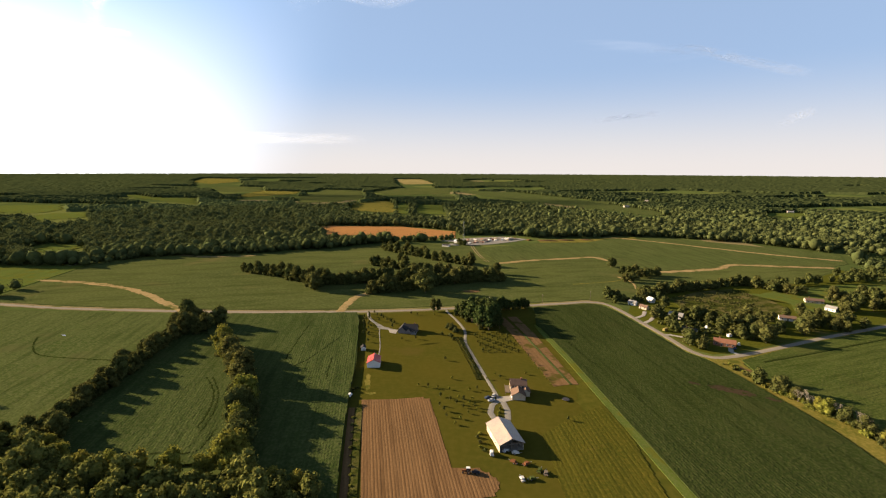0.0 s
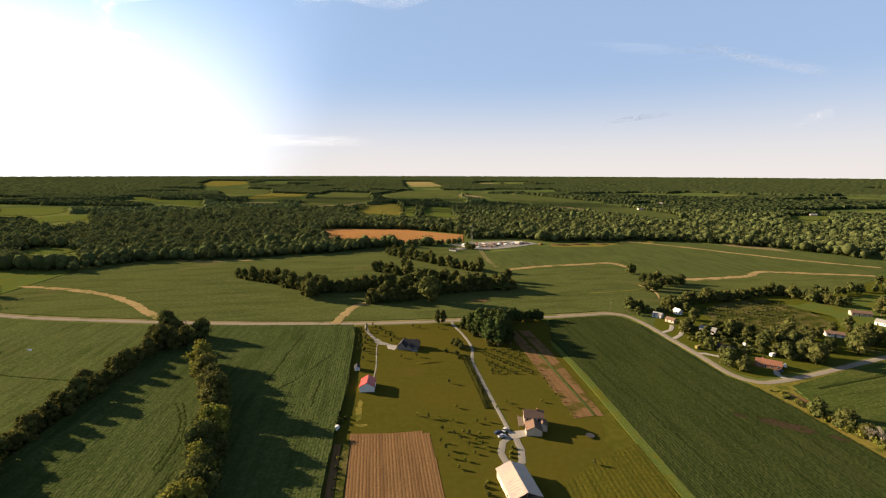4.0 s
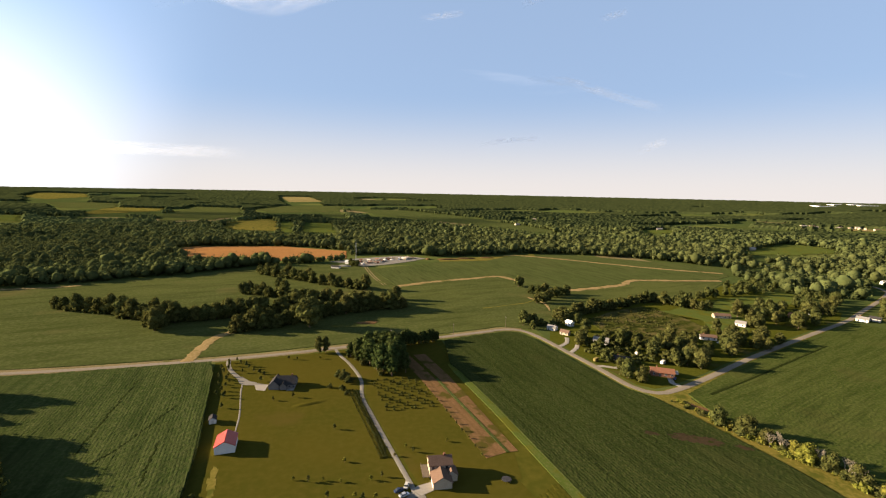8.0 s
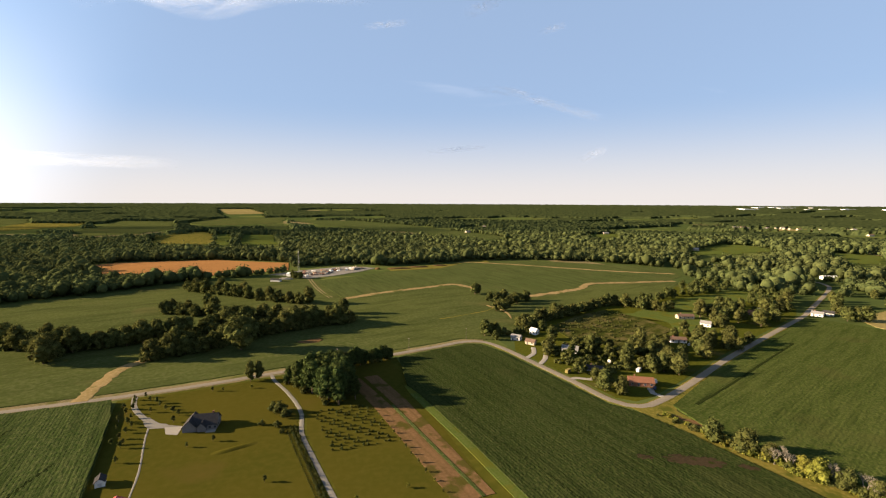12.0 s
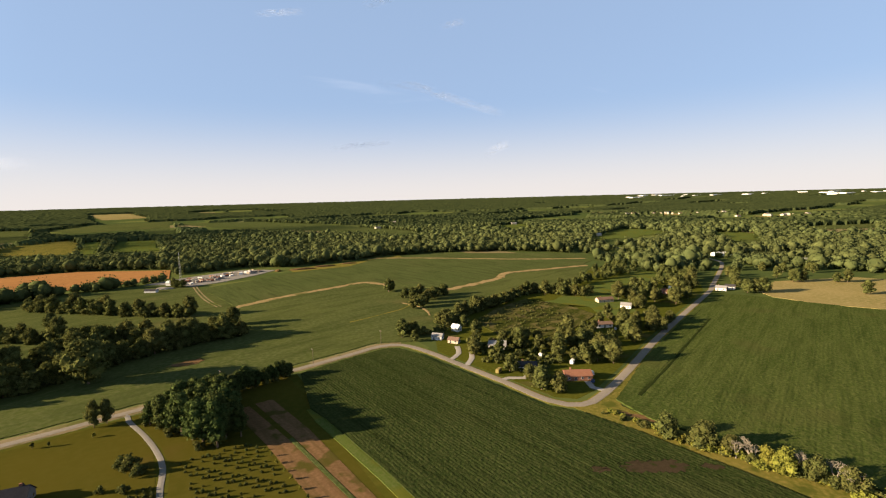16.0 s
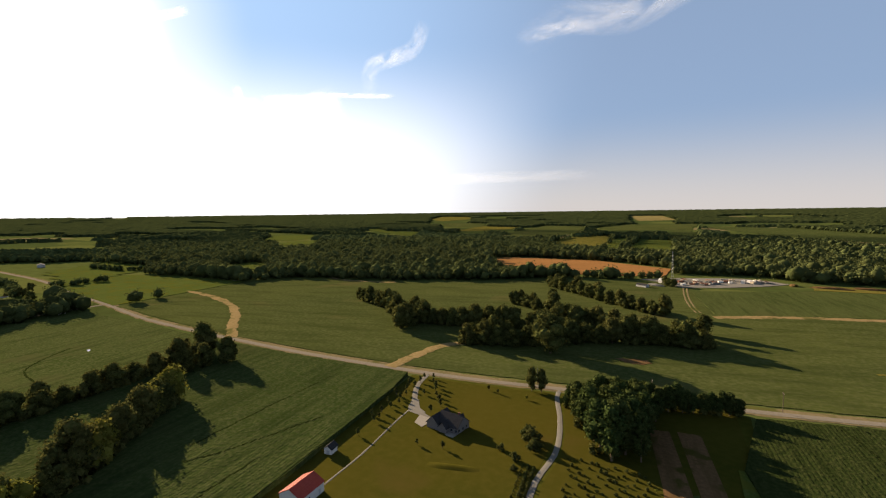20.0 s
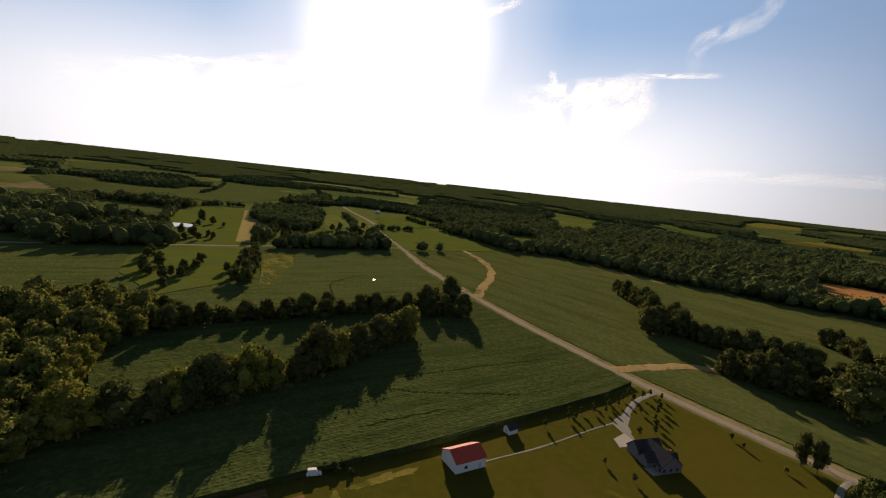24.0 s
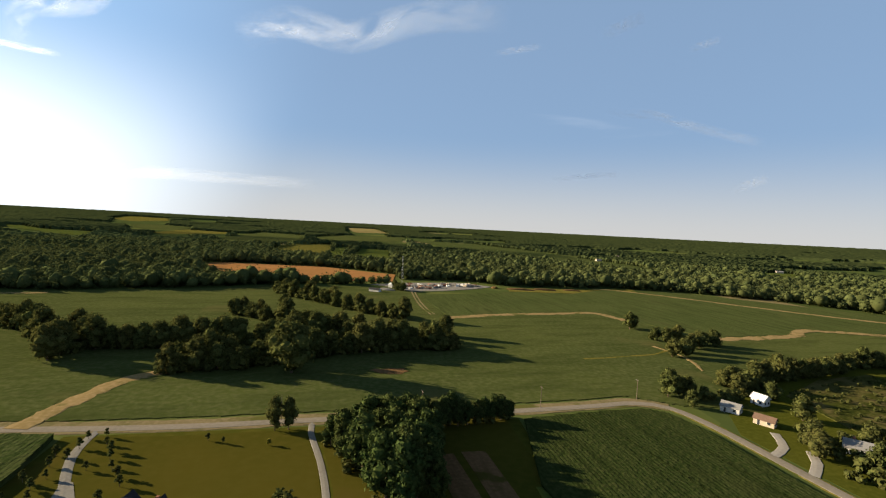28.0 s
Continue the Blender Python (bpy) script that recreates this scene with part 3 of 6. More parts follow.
# ---- fields ----
CLEAR, OPEN = [], []
sheet("crop_field_west", [(-474, 436), (-340, 433), (-258, 426), (-240, 410), (-236, 350), (-222, 300), (-213, 250), (-208, 215), (-260, 200), (-324, 277), (-460, 282)], 0.0, 0.8, BEAN, "green bean crop in long rows")
sheet("crop_field_inner", [(-196, 375), (-180, 345), (-150, 318), (-126, 290), (-112, 250), (-104, 215), (-100, 200), (-185, 190), (-200, 215), (-206, 250), (-214, 290), (-228, 340), (-222, 372)], 0.0, 0.8, CORN, "green crop between two hedgerows")
sheet("crop_field_middle", [(-235, 425), (-180, 425), (-98, 429), (-82, 430), (-76, 407), (-62, 319), (-57, 267), (-50.5, 214), (-44.5, 177), (-36, 100), (-95, 100), (-100, 200), (-112, 250), (-126, 290), (-150, 318), (-180, 345), (-200, 380), (-235, 395)], 0.0, 2.0, CORN, "tall dark green crop in rows beside the yard")
sheet("yard_grass", [(-80, 432), (4, 443), (90, 454), (90, 380), (97, 260), (108, 178), (112, 98), (-34, 98)], 0.0, 0.03, GRASS, "rough grass between the plots", "lawn")
sheet("lawn", [(-74, 432), (-46, 433), (0, 440), (2, 440), (11, 416), (16, 395), (17, 370), (16, 355), (20, 335), (25, 306), (31, 275), (33, 262), (80, 262), (84, 240), (70, 100), (-34, 100), (-42, 177), (-48, 214), (-56, 267), (-61.3, 319), (-75.3, 407)], 0.0, 0.08, LAWN, "mown olive-green lawn of the farmyard", "lawn")
sheet("lawn_east", [(6, 441), (40, 450), (84, 455), (88, 400), (86, 380), (88, 290), (82, 262), (38, 262), (29, 308), (24, 335), (21, 358), (22, 380), (19, 398), (14, 417)], 0.0, 0.06, LAWN, "mown lawn east of the driveway", "lawn")
sheet("ploughed_plot", [(-48.6, 261.7), (-7.7, 263.5), (-2, 232), (4.5, 197), (16.5, 196.5), (22, 192), (25.8, 186.6), (24, 181), (19.9, 177.5), (9, 174), (8, 110), (-28, 110), (-34.5, 177.2)], 0.0, 0.16, SOIL, "bare ploughed soil plot with furrows")
sheet("ploughed_strip", [(-54.5, 252.2), (-50.8, 252.3), (-40.6, 182), (-34, 110), (-37, 110), (-43.6, 177.2)], 0.0, 0.15, SOIL, "narrow strip of bare soil beside the crop")
sheet("grass_strip", [(-50.4, 252), (-47, 255), (-36.5, 180), (-30, 130), (-33.5, 130), (-40, 182)], 0.0, 0.45, WEEDS, "strip of tall grass between soil plots", "grass strip")
sheet("garden_strip", [(50, 420), (58, 422), (67.5, 376), (82.5, 283), (71.5, 280), (58.5, 375)], 0.0, 0.16, EARTH, "bare earth garden strip")
sheet("garden_strip_east", [(61, 423), (70, 424), (78, 379), (88.5, 283), (84.3, 283), (69.8, 377)], 0.0, 0.16, EARTH, "bare earth garden strip")
sheet("garden_crop", [(67.8, 375), (69.5, 376), (84.2, 282.8), (82.7, 282.8)], 0.0, 0.3, BEAN, "green vegetable rows between bare strips")
sheet("fresh_grass_strip", [(82, 400), (86, 400), (87.5, 384), (94, 330), (108, 178), (113, 100), (106, 100), (103, 178), (96, 258), (90, 325), (82.5, 384)], 0.0, 0.3, TALL, "bright green grass strip along the crop", "grass strip")
sheet("garden_rows", [(52.7, 224.8), (72.1, 241.9), (96, 256), (99, 225), (95.8, 178), (90, 100), (52, 100), (52.4, 178)], 0.0, 0.2, GARDEN, "garden plot with thin green rows")
sheet("crop_field_east", [(87.5, 384), (84, 400), (92, 452), (128, 461), (152, 466), (162, 461), (168, 444), (173, 411), (179, 372), (184, 338), (194, 321), (200, 295), (203.5, 268), (207.5, 248), (209, 230), (208, 200), (209, 100), (113, 100), (108, 178), (94, 330)], 0.0, 0.85, BEAN_DARK, "dark green bean crop in long rows")
sheet("crop_field_far_east", [(219, 322), (226, 325), (260, 341), (321, 366), (408.5, 399), (511, 438), (526, 390), (542, 322), (600, 100), (240, 100), (236, 200), (234, 235), (227, 255), (219, 276), (215, 300)], 0.0, 0.85, BROAD_BEAN, "broad green bean crop beside the road")
sheet("grass_bank", [(196, 318), (216, 318), (215, 300), (219, 276), (227, 255), (234, 235), (236, 200), (240, 100), (210, 100), (209, 200), (210, 230), (208.5, 248), (204.5, 268), (201, 295)], 0.0, 0.35, VERGE, "dry yellow grass bank between two crops", "grass strip")
sheet("verge_corner", [(195, 330), (204, 325), (222, 327.5), (262, 343), (258, 339.5), (224, 324.5), (216, 316), (197, 316)], 0.0, 0.12, VERGE, "dry grass at the road bend", "grass strip")
sheet("dry_pasture", [(535, 392), (556, 420), (624, 430), (720, 388), (745, 300), (610, 250), (552, 318), (536, 352)], 0.0, 0.3, STRAW, "dry straw-coloured pasture")
sheet("crop_field_north", [(-478, 467), (-489, 563), (-504, 648), (-466, 703), (-325, 740), (-191, 797), (-120, 850), (20, 880), (60, 815), (80, 690), (240, 735), (262, 690), (300, 622), (300, 540), (240, 500), (196, 470), (176, 472), (153, 484), (128, 478), (85, 470), (4, 458), (-46, 450), (-98, 444), (-180, 442), (-258, 443), (-340, 450)], 0.0, 0.22, MEADOW, "wide green crop field beyond the road")
sheet("crop_field_upper", [(60, 818), (185, 870), (272, 882), (340, 945), (460, 945), (560, 860), (655, 756), (605, 682), (560, 660), (493, 668), (427, 680), (390, 650), (300, 630), (262, 692), (240, 738), (190, 724), (82, 688)], 0.0, 0.26, BEAN, "dark green crop field below the far woods")
sheet("crop_field_corner", [(300, 541), (330, 563), (440, 563), (556, 640), (493, 655), (427, 663), (390, 640), (340, 625), (300, 618)], 0.0, 0.22, MEADOW, "green crop behind the village trees")
sheet("dry_strip", [(185, 880), (190, 918), (302, 930), (358, 955), (398, 957), (392, 930), (345, 942), (276, 884)], 0.0, 0.3, VERGE, "dry tan grass strip below the far woods", "grass strip")
for dx in (-1.6, 2.2):
    ribbon("farm_lane", [(53 + dx, 838), (54.5 + dx, 800), (58 + dx, 752), (63 + dx, 715), (68 + dx, 690)], 1.8, 0.36, ROADSIDE, "worn wheel rut of a lane to the gravel yard", "lane", 0.2)
sheet("weedy_plot", [(245, 488), (294, 519), (338, 530), (352, 490), (346, 446), (292, 424), (262, 424), (240, 444)], 0.0, 0.4, WEEDS, "weedy dark plot with dry streaks inside tree rows")
sheet("grain_field", [(-303, 1106), (-270, 1132), (-103, 1121), (28, 1036), (25, 935), (-100, 915), (-225, 930)], 0.0, 0.6, WHEAT, "ripe orange grain field among woods")
sheet("gravel_yard", [(-4, 897), (28, 878), (50, 842), (92, 858), (138, 890), (168, 920), (150, 940), (120, 955), (84, 944), (44, 930)], 0.0, 0.45, GRAVEL, "pale gravel yard with stored material", "yard")

# wheel-track gaps; the shade in the pressed groove is put into this dark green
GAP_SHADE = material("shaded_crop_gap", ((0.018, 0.026, 0.006), (0.014, 0.02, 0.005), (0.026, 0.032, 0.009)), 0.1, 1.0)
GAPS = []
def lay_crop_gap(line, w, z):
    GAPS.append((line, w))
    ribbon("crop_gap", line, w, z + 0.02, GAP_SHADE, "wheel track pressed through the crop, groove shade in its colour", "track", 0.3)


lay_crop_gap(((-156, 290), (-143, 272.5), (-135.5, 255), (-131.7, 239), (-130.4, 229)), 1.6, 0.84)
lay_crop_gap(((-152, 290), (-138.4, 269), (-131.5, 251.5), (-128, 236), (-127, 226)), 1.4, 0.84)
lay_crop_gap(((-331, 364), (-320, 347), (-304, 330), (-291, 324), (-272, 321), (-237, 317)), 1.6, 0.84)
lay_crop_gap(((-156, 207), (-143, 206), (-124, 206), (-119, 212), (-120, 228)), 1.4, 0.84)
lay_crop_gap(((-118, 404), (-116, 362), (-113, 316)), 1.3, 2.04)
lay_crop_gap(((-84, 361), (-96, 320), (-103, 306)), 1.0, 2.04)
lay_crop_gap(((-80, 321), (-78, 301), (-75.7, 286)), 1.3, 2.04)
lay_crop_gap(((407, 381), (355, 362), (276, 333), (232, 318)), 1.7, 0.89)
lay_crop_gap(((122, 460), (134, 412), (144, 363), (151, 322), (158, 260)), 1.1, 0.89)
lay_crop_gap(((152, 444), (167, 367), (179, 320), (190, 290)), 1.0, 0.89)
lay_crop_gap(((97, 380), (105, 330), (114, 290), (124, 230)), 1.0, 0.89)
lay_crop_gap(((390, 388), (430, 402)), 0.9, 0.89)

MUD = material("damp_brown_soil", ((0.0367, 0.0266, 0.0154), (0.0286, 0.0217, 0.0126), (0.0462, 0.0343, 0.0196)), 0.08, 0.9, patch=(0.16, (0.0204, 0.0266, 0.0063), 0.54))


PATCHES = []


def patch(name, x, y, a, b, turn, z, label, seed, mat=MUD):
    """An irregular bare spot in a crop."""
    pts = []
    for k in range(36):
        g = k * 6.2832 / 36
        r = 1 + 0.6 * noise.noise((math.cos(g) * 1.4, math.sin(g) * 1.4, seed)) + 0.5 * noise.noise((math.cos(g) * 4, math.sin(g) * 4, seed))
        q = Vector((math.cos(g) * a * r, math.sin(g) * b * r))
        q.rotate(Matrix.Rotation(radians(turn), 2))
        pts.append((x + q.x, y + q.y))
    sheet(name, pts, 0.0, z, mat, label, "bare patch")
    PATCHES.append((x, y, a, b, turn))


patch("bare_patch", 182, 274, 15, 4.6, -32, 0.89, "damp brown bare patch in the dark crop", 1.0)
patch("bare_patch", 200, 262, 5, 2.2, -45, 0.89, "damp brown bare patch in the dark crop", 2.0)
patch("bare_patch", 163, 284, 4, 1.8, -30, 0.89, "damp brown bare patch in the dark crop", 5.0)
patch("bare_patch_north", 33, 516, 10, 5, 10, 0.40, "brown bare patch in the north crop", 3.0, EARTH)
patch("bare_patch_yard", -48.5, 286, 2.2, 10, 8, 0.115, "worn bare patch in the lawn", 6.0, VERGE)
patch("bare_patch_yard", -44, 270, 3.0, 1.6, 8, 0.115, "worn bare patch in the lawn", 7.0, VERGE)
patch("bare_patch_bank", 212, 305, 8, 2.5, -70, 0.37, "brown bare patch on the grass bank", 4.0, EARTH)
ribbon("sand_rim", [(228, 592), (231, 580), (234, 566), (232, 548), (226, 530)], 2.2, 0.36, TRACK, "narrow eroded path in the crop", "track", 0.3)
ribbon("faint_wash", [(158, 551), (175, 555), (195, 561), (214, 567), (231, 578)], 2.4, 0.36, VERGE, "faint sandy wash in the crop", "track", 0.4)
ribbon("pale_wash", [(-420, 735), (-380, 722), (-330, 725), (-300, 735)], 7, 0.34, TRACK, "pale strip at the foot of the woods", "track", 0.4)
for line in (((180, 421), (192, 429), (199, 442)), ((184, 407), (194, 416), (200, 425)), ((187, 376), (193, 376), (200, 371), (207, 374)), ((224, 333), (222, 340), (226, 347))):
    ribbon("house_drive", line, 3.6, 0.2, CONCRETE, "short pale concrete drive to a house", "driveway")
sheet("village_lawn", [(182, 440), (187, 405), (192, 372), (196, 342), (204, 334), (218, 336), (258, 351), (320, 377), (408, 410), (512, 448), (545, 470), (560, 640), (440, 560), (330, 560), (240, 500), (196, 468)], 0.0, 0.05, VILLAGE_GRASS, "village lawns and gardens", "lawn")
sheet("village_meadow", [(300, 522), (400, 500), (420, 470), (380, 430), (345, 438), (364, 470), (338, 516)], 0.0, 0.12, TALL, "mown meadow behind the houses", "lawn")
sheet("grass_pad", [(-558, 151), (-469, 161), (-460, 277), (-324, 272), (-270, 205), (-330, 181), (-437, 112)], 0.0, 0.3, TALL, "green pasture with hedges", "field")
sheet("crop_field_southwest", [(-464, 171), (-330, 177), (-262, 190), (-250, 100), (-434, 53)], 0.0, 0.7, BEAN, "green crop beyond the woods")
sheet("crop_field_crossing", [(-506, 648), (-495, 563), (-485, 467), (-536, 476), (-676, 499), (-712, 504), (-791, 605), (-670, 648)], 0.0, 0.4, TALL, "bright green field at the crossroads")
sheet("pasture_west", [(-481, 201), (-484, 262), (-475, 282), (-505, 282), (-868, 297), (-941, 216), (-700, 191)], 0.0, 0.2, TALL, "light green pasture", "field")
sheet("hamlet_meadow", [(-819, 189), (-917, 296), (-510, 282), (-491, 243), (-501, 196), (-639, 181)], 0.0, 0.25, TALL, "light green meadow round the hamlet", "field")
sheet("hamlet_stubble", [(-902, 298), (-896, 317), (-568, 296), (-499, 283), (-507, 264)], 0.0, 0.34, STRAW, "brown stubble strip in the meadow", "field")
sheet("hamlet_lawn", [(-515, 290), (-512, 415), (-530, 440), (-660, 455), (-690, 340), (-620, 300)], 0.0, 0.28, TALL, "bright lawns between the hamlet houses", "lawn")
sheet("weed_strip", [(-435, 288), (-420, 315), (-372, 308), (-294, 278), (-303, 272)], 0.0, 0.88, VERGE, "dry weedy strip at the crop's end", "grass strip")
sheet("crop_field_hamlet", [(-929, 57), (-868, 181), (-656, 177), (-687, 93)], 0.0, 0.5, BEAN, "green crop west of the hamlet")
for pts, word in ((((-652, 189), (-651, 203), (-645, 215), (-628, 219), (-611, 213), (-607, 201), (-616, 191), (-634, 185)), "pale still pond in the meadow"),
                  (((-529, 364), (-525, 372), (-514, 374), (-504, 369), (-505, 360), (-517, 358)), "small pond beside the side road"),
                  (((-316, 368), (-314.5, 369.4), (-312.5, 369), (-310, 366.5), (-311.5, 366), (-313.5, 367.4)), "puddle standing in the crop")):
    sheet("pond", pts, 0.0, 0.36 if "crop" not in word else 0.9, WATER, word, "pond")


def draped_field(corners, mat, word):
    """A far field laid on the rising land in even squares."""
    cell, index, verts, faces = 18.0, {}, [], []

    def at(i, k):
        if (i, k) not in index:
            index[i, k] = len(verts)
            verts.append((i * cell, k * cell, land(i * cell, k * cell) + 0.9))
        return index[i, k]

    xs, ys = [p[0] for p in corners], [p[1] for p in corners]
    for i in range(int(min(xs) // cell), int(max(xs) // cell) + 1):
        for k in range(int(min(ys) // cell), int(max(ys) // cell) + 1):
            if inside((i + 0.5) * cell, (k + 0.5) * cell, corners):
                faces.append((at(i, k), at(i + 1, k), at(i + 1, k + 1), at(i, k + 1)))
    tagged(mesh_object("distant_field", verts, faces, mat), word, "field", kind="structure")
    CLEAR.append(corners)
    OPEN.append(corners)


draped_field([(40, 2900), (420, 2750), (610, 2300), (717, 1571), (705, 1400), (620, 1450), (480, 1815), (260, 2330)], BEAN, "broad distant green field")
draped_field([(-1600, 1670), (-1514, 1720), (-1410, 1720), (-1260, 1542), (-1233, 1423), (-1400, 1434)], TALL, "pale green clearing in the woods")
draped_field([(-1177, 1323), (-1185, 1427), (-1124, 1466), (-998, 1299), (-1078, 1223)], TALL, "bright green clearing in the woods")
draped_field([(-1583, 2267), (-1521, 2319), (-1341, 2160), (-1122, 2117), (-975, 1837), (-1110, 1918), (-1341, 2087)], TALL, "long pale green clearing in the woods")
draped_field([(-1843, 3458), (-1950, 3836), (-1690, 3870), (-1538, 3569), (-1629, 3276)], VERGE, "distant tan field on a rise")
draped_field([(-1484, 3017), (-1394, 3099), (-1167, 3042), (-1025, 2641), (-1221, 2605)], MEADOW, "distant green field")
draped_field([(-1021, 2326), (-1068, 2736), (-818, 2675), (-792, 2490), (-936, 2254)], VERGE, "distant stubble field")
draped_field([(-679, 2130), (-746, 2895), (-490, 2823), (-394, 2270), (-438, 1971), (-582, 1896)], MEADOW, "large distant green field")
draped_field([(-330, 1591), (-340, 1900), (-240, 2050), (-185, 1800), (-158, 1480), (-250, 1530)], VERGE, "distant brown field among hedges")
draped_field([(-146, 1450), (-180, 1900), (-140, 1880), (-110, 1454)], TALL, "bright green distant field")
draped_field([(-88, 1435), (-100, 1850), (-5, 1820), (12, 1441)], TALL, "bright green distant field by the farm")
draped_field([(-415, 4118), (-194, 4147), (-61, 3590), (-291, 3502)], STRAW, "distant yellow field near the horizon")
draped_field([(-408, 2731), (-310, 3066), (61, 3157), (30, 2600), (-278, 2453)], MEADOW, "distant green field")
draped_field([(-62, 2592), (30, 2520), (70, 2189), (-13, 2217)], BEAN, "distant green field corner")
draped_field([(970, 1409), (1065, 1523), (1176, 1547), (1141, 1432), (1033, 1379)], TALL, "green clearing in the eastern woods")
draped_field([(824, 905), (1188, 1094), (1214, 1019), (1143, 903), (968, 887)], TALL, "green clearing beyond the village")
draped_field([(1190, 870), (1268, 760), (1091, 674), (1025, 690), (1150, 790)], TALL, "green field beyond the village")
draped_field([(1860, 1640), (2080, 1520), (2260, 1300), (2200, 1240), (1990, 1420), (1830, 1560)], STRAW, "pale cleared ground among the town houses")
draped_field([(2030, 1140), (2230, 930), (2200, 860), (1990, 1080)], STRAW, "bare building ground beside the town")
draped_field([(1499, 795), (1760, 690), (1599, 630), (1452, 706)], MEADOW, "green field before the town")
draped_field([(-1449, -161), (-1647, -161), (-1500, 110), (-1620, 250), (-2104, 300), (-1708, 472), (-1691, 600), (-1091, 329), (-1063, 235), (-1100, 107), (-1057, -26)], BEAN, "broad green field running west")
draped_field([(-2690, -359), (-2844, -208), (-2521, 183), (-2023, 154), (-2151, -10), (-2157, -228)], BEAN, "long green field far to the west")
draped_field([(-934, 580), (-1024, 712), (-824, 716), (-706, 509)], TALL, "green pasture by the west road")
draped_field([(-726, 794), (-717, 840), (-650, 830), (-613, 762), (-696, 760)], TALL, "small green clearing in the woods")

BARE = set()


def keep_bare(points, wide):
    """Marks the ground along a track as free of crop."""
    n = int(wide / 2 + 0.5)
    for q in smooth_line(points, 0.8):
        for a in range(-n, n + 1):
            for b in range(-n, n + 1):
                if a * a + b * b <= (wide / 2) ** 2 + 0.3:
                    BARE.add((round(q.x) + a, round(q.y) + b))


def crop_rows(name, poly, gap, tall, base, turn, mat, label, step=4.0, seed=1, furrow=0.16):
    """Ridges of leaves along the sowing rows, uneven in height, cut to the field's boundary."""
    c, d = math.cos(radians(turn)), math.sin(radians(turn))
    uv = [(x * c - y * d, x * d + y * c) for x, y in poly]
    u0, u1 = min(p[0] for p in uv) + 0.4, max(p[0] for p in uv) - 0.4
    v0, v1 = min(p[1] for p in uv) + 0.4, max(p[1] for p in uv) - 0.4
    nu, nv = int((u1 - u0) / gap * 3), int((v1 - v0) / step)
    verts, faces, index = [], [], {}

    def spot(i, k):
        if (i, k) not in index:
            u, v = u0 + i * gap / 3, v0 + k * step
            q = 0.55 + 0.35 * noise.noise((u * 0.35, v * 0.03, seed)) + 0.45 * noise.noise((u * 0.11, v * 0.11, seed + 7)) + 0.4 * noise.noise((u * 0.9, v * 0.5, seed + 11))
            h = tall * (max(0.1, min(1.6, q)) - (furrow if i % 3 == 0 else 0.0))
            w = 0.14 * noise.noise((u * 0.3, v * 0.12, seed + 3))
            index[i, k] = len(verts)
            verts.append(((u + w) * c + v * d, v * c - (u + w) * d, base + h))
        return index[i, k]

    for i in range(nu):
        for k in range(nv):
            u, v = u0 + (i + 0.5) * gap / 3, v0 + (k + 0.5) * step
            if inside(u, v, uv) and (round(u * c + v * d), round(v * c - u * d)) not in BARE:
                faces.append((spot(i, k), spot(i + 1, k), spot(i + 1, k + 1), spot(i, k + 1)))
    return tagged(mesh_object(name, verts, faces, mat), label, "crop", kind="stuff")


for line, w in GAPS:
    keep_bare(line, w)
for line, w in TRACKS:
    keep_bare(line, w)
for x, y, a, b, t in PATCHES:
    c, d = math.cos(radians(t)), math.sin(radians(t))
    keep_bare([(x - c * a * 0.6, y - d * a * 0.6), (x, y), (x + c * a * 0.6, y + d * a * 0.6)], 1.7 * b)
crop_rows("crop_rows_inner", CROPS["crop_field_inner"], 1.6, 0.2, 0.86, -12, CORN, "leafy crop rows between the hedgerows", 1.6, 1)
crop_rows("crop_rows_middle", CROPS["crop_field_middle"], 1.6, 0.18, 2.06, -8, CORN, "tall leafy crop rows beside the yard", 1.6, 2, 0.24)
crop_rows("crop_rows_west", CROPS["crop_field_west"], 2.1, 0.11, 0.83, 78, BEAN, "leafy crop rows west of the hedgerow", 2.4, 3)
crop_rows("crop_rows_east", CROPS["crop_field_east"], 1.6, 0.18, 0.9, -6, BEAN_DARK, "dark leafy crop rows beside the village road", 1.6, 4, 0.28)
crop_rows("crop_rows_far_east", CROPS["crop_field_far_east"], 2.4, 0.12, 0.9, 70, BROAD_BEAN, "leafy crop rows across the broad field", 3.0, 5)
crop_rows("crop_rows_north", CROPS["crop_field_north"], 3.3, 0.12, 0.24, 75, MEADOW, "low leafy crop across the north field", 4.0, 8)
crop_rows("garden_row_plants", CROPS["garden_rows"], 2.4, 0.16, 0.22, -4, GARDEN, "thin green garden rows", 2.0, 6, 0.3)
crop_rows("furrows", CROPS["ploughed_plot"], 1.5, 0.1, 0.17, -9.5, SOIL, "furrow ridges of the ploughed plot", 4.0, 7, 0.55)

# ---- woods ----
NORTH = [(-477, 436), (-504, 654), (-466, 710), (-325, 748), (-191, 806), (-110, 872), (20, 900), (190, 884), (272, 895), (340, 955), (460, 958), (600, 862), (665, 757), (620, 690), (560, 560), (660, 500), (760, 420), (760, 100), (0, -200), (-427, -100)]
CLEAR += [NORTH, [(-320, 1110), (-270, 1140), (-103, 1130), (34, 1042), (30, 900), (-95, 885), (-225, 890)],
          [(-506, 648), (-477, 436), (-535, 467), (-722, 499), (-791, 605), (-670, 648)], [(-481, 196), (-475, 282), (-868, 297), (-941, 216), (-700, 191)]]
CLEAR.append([(-14, 880), (-6, 950), (45, 975), (130, 985), (190, 945), (300, 950), (360, 972), (405, 970), (400, 900), (272, 860), (60, 820)])
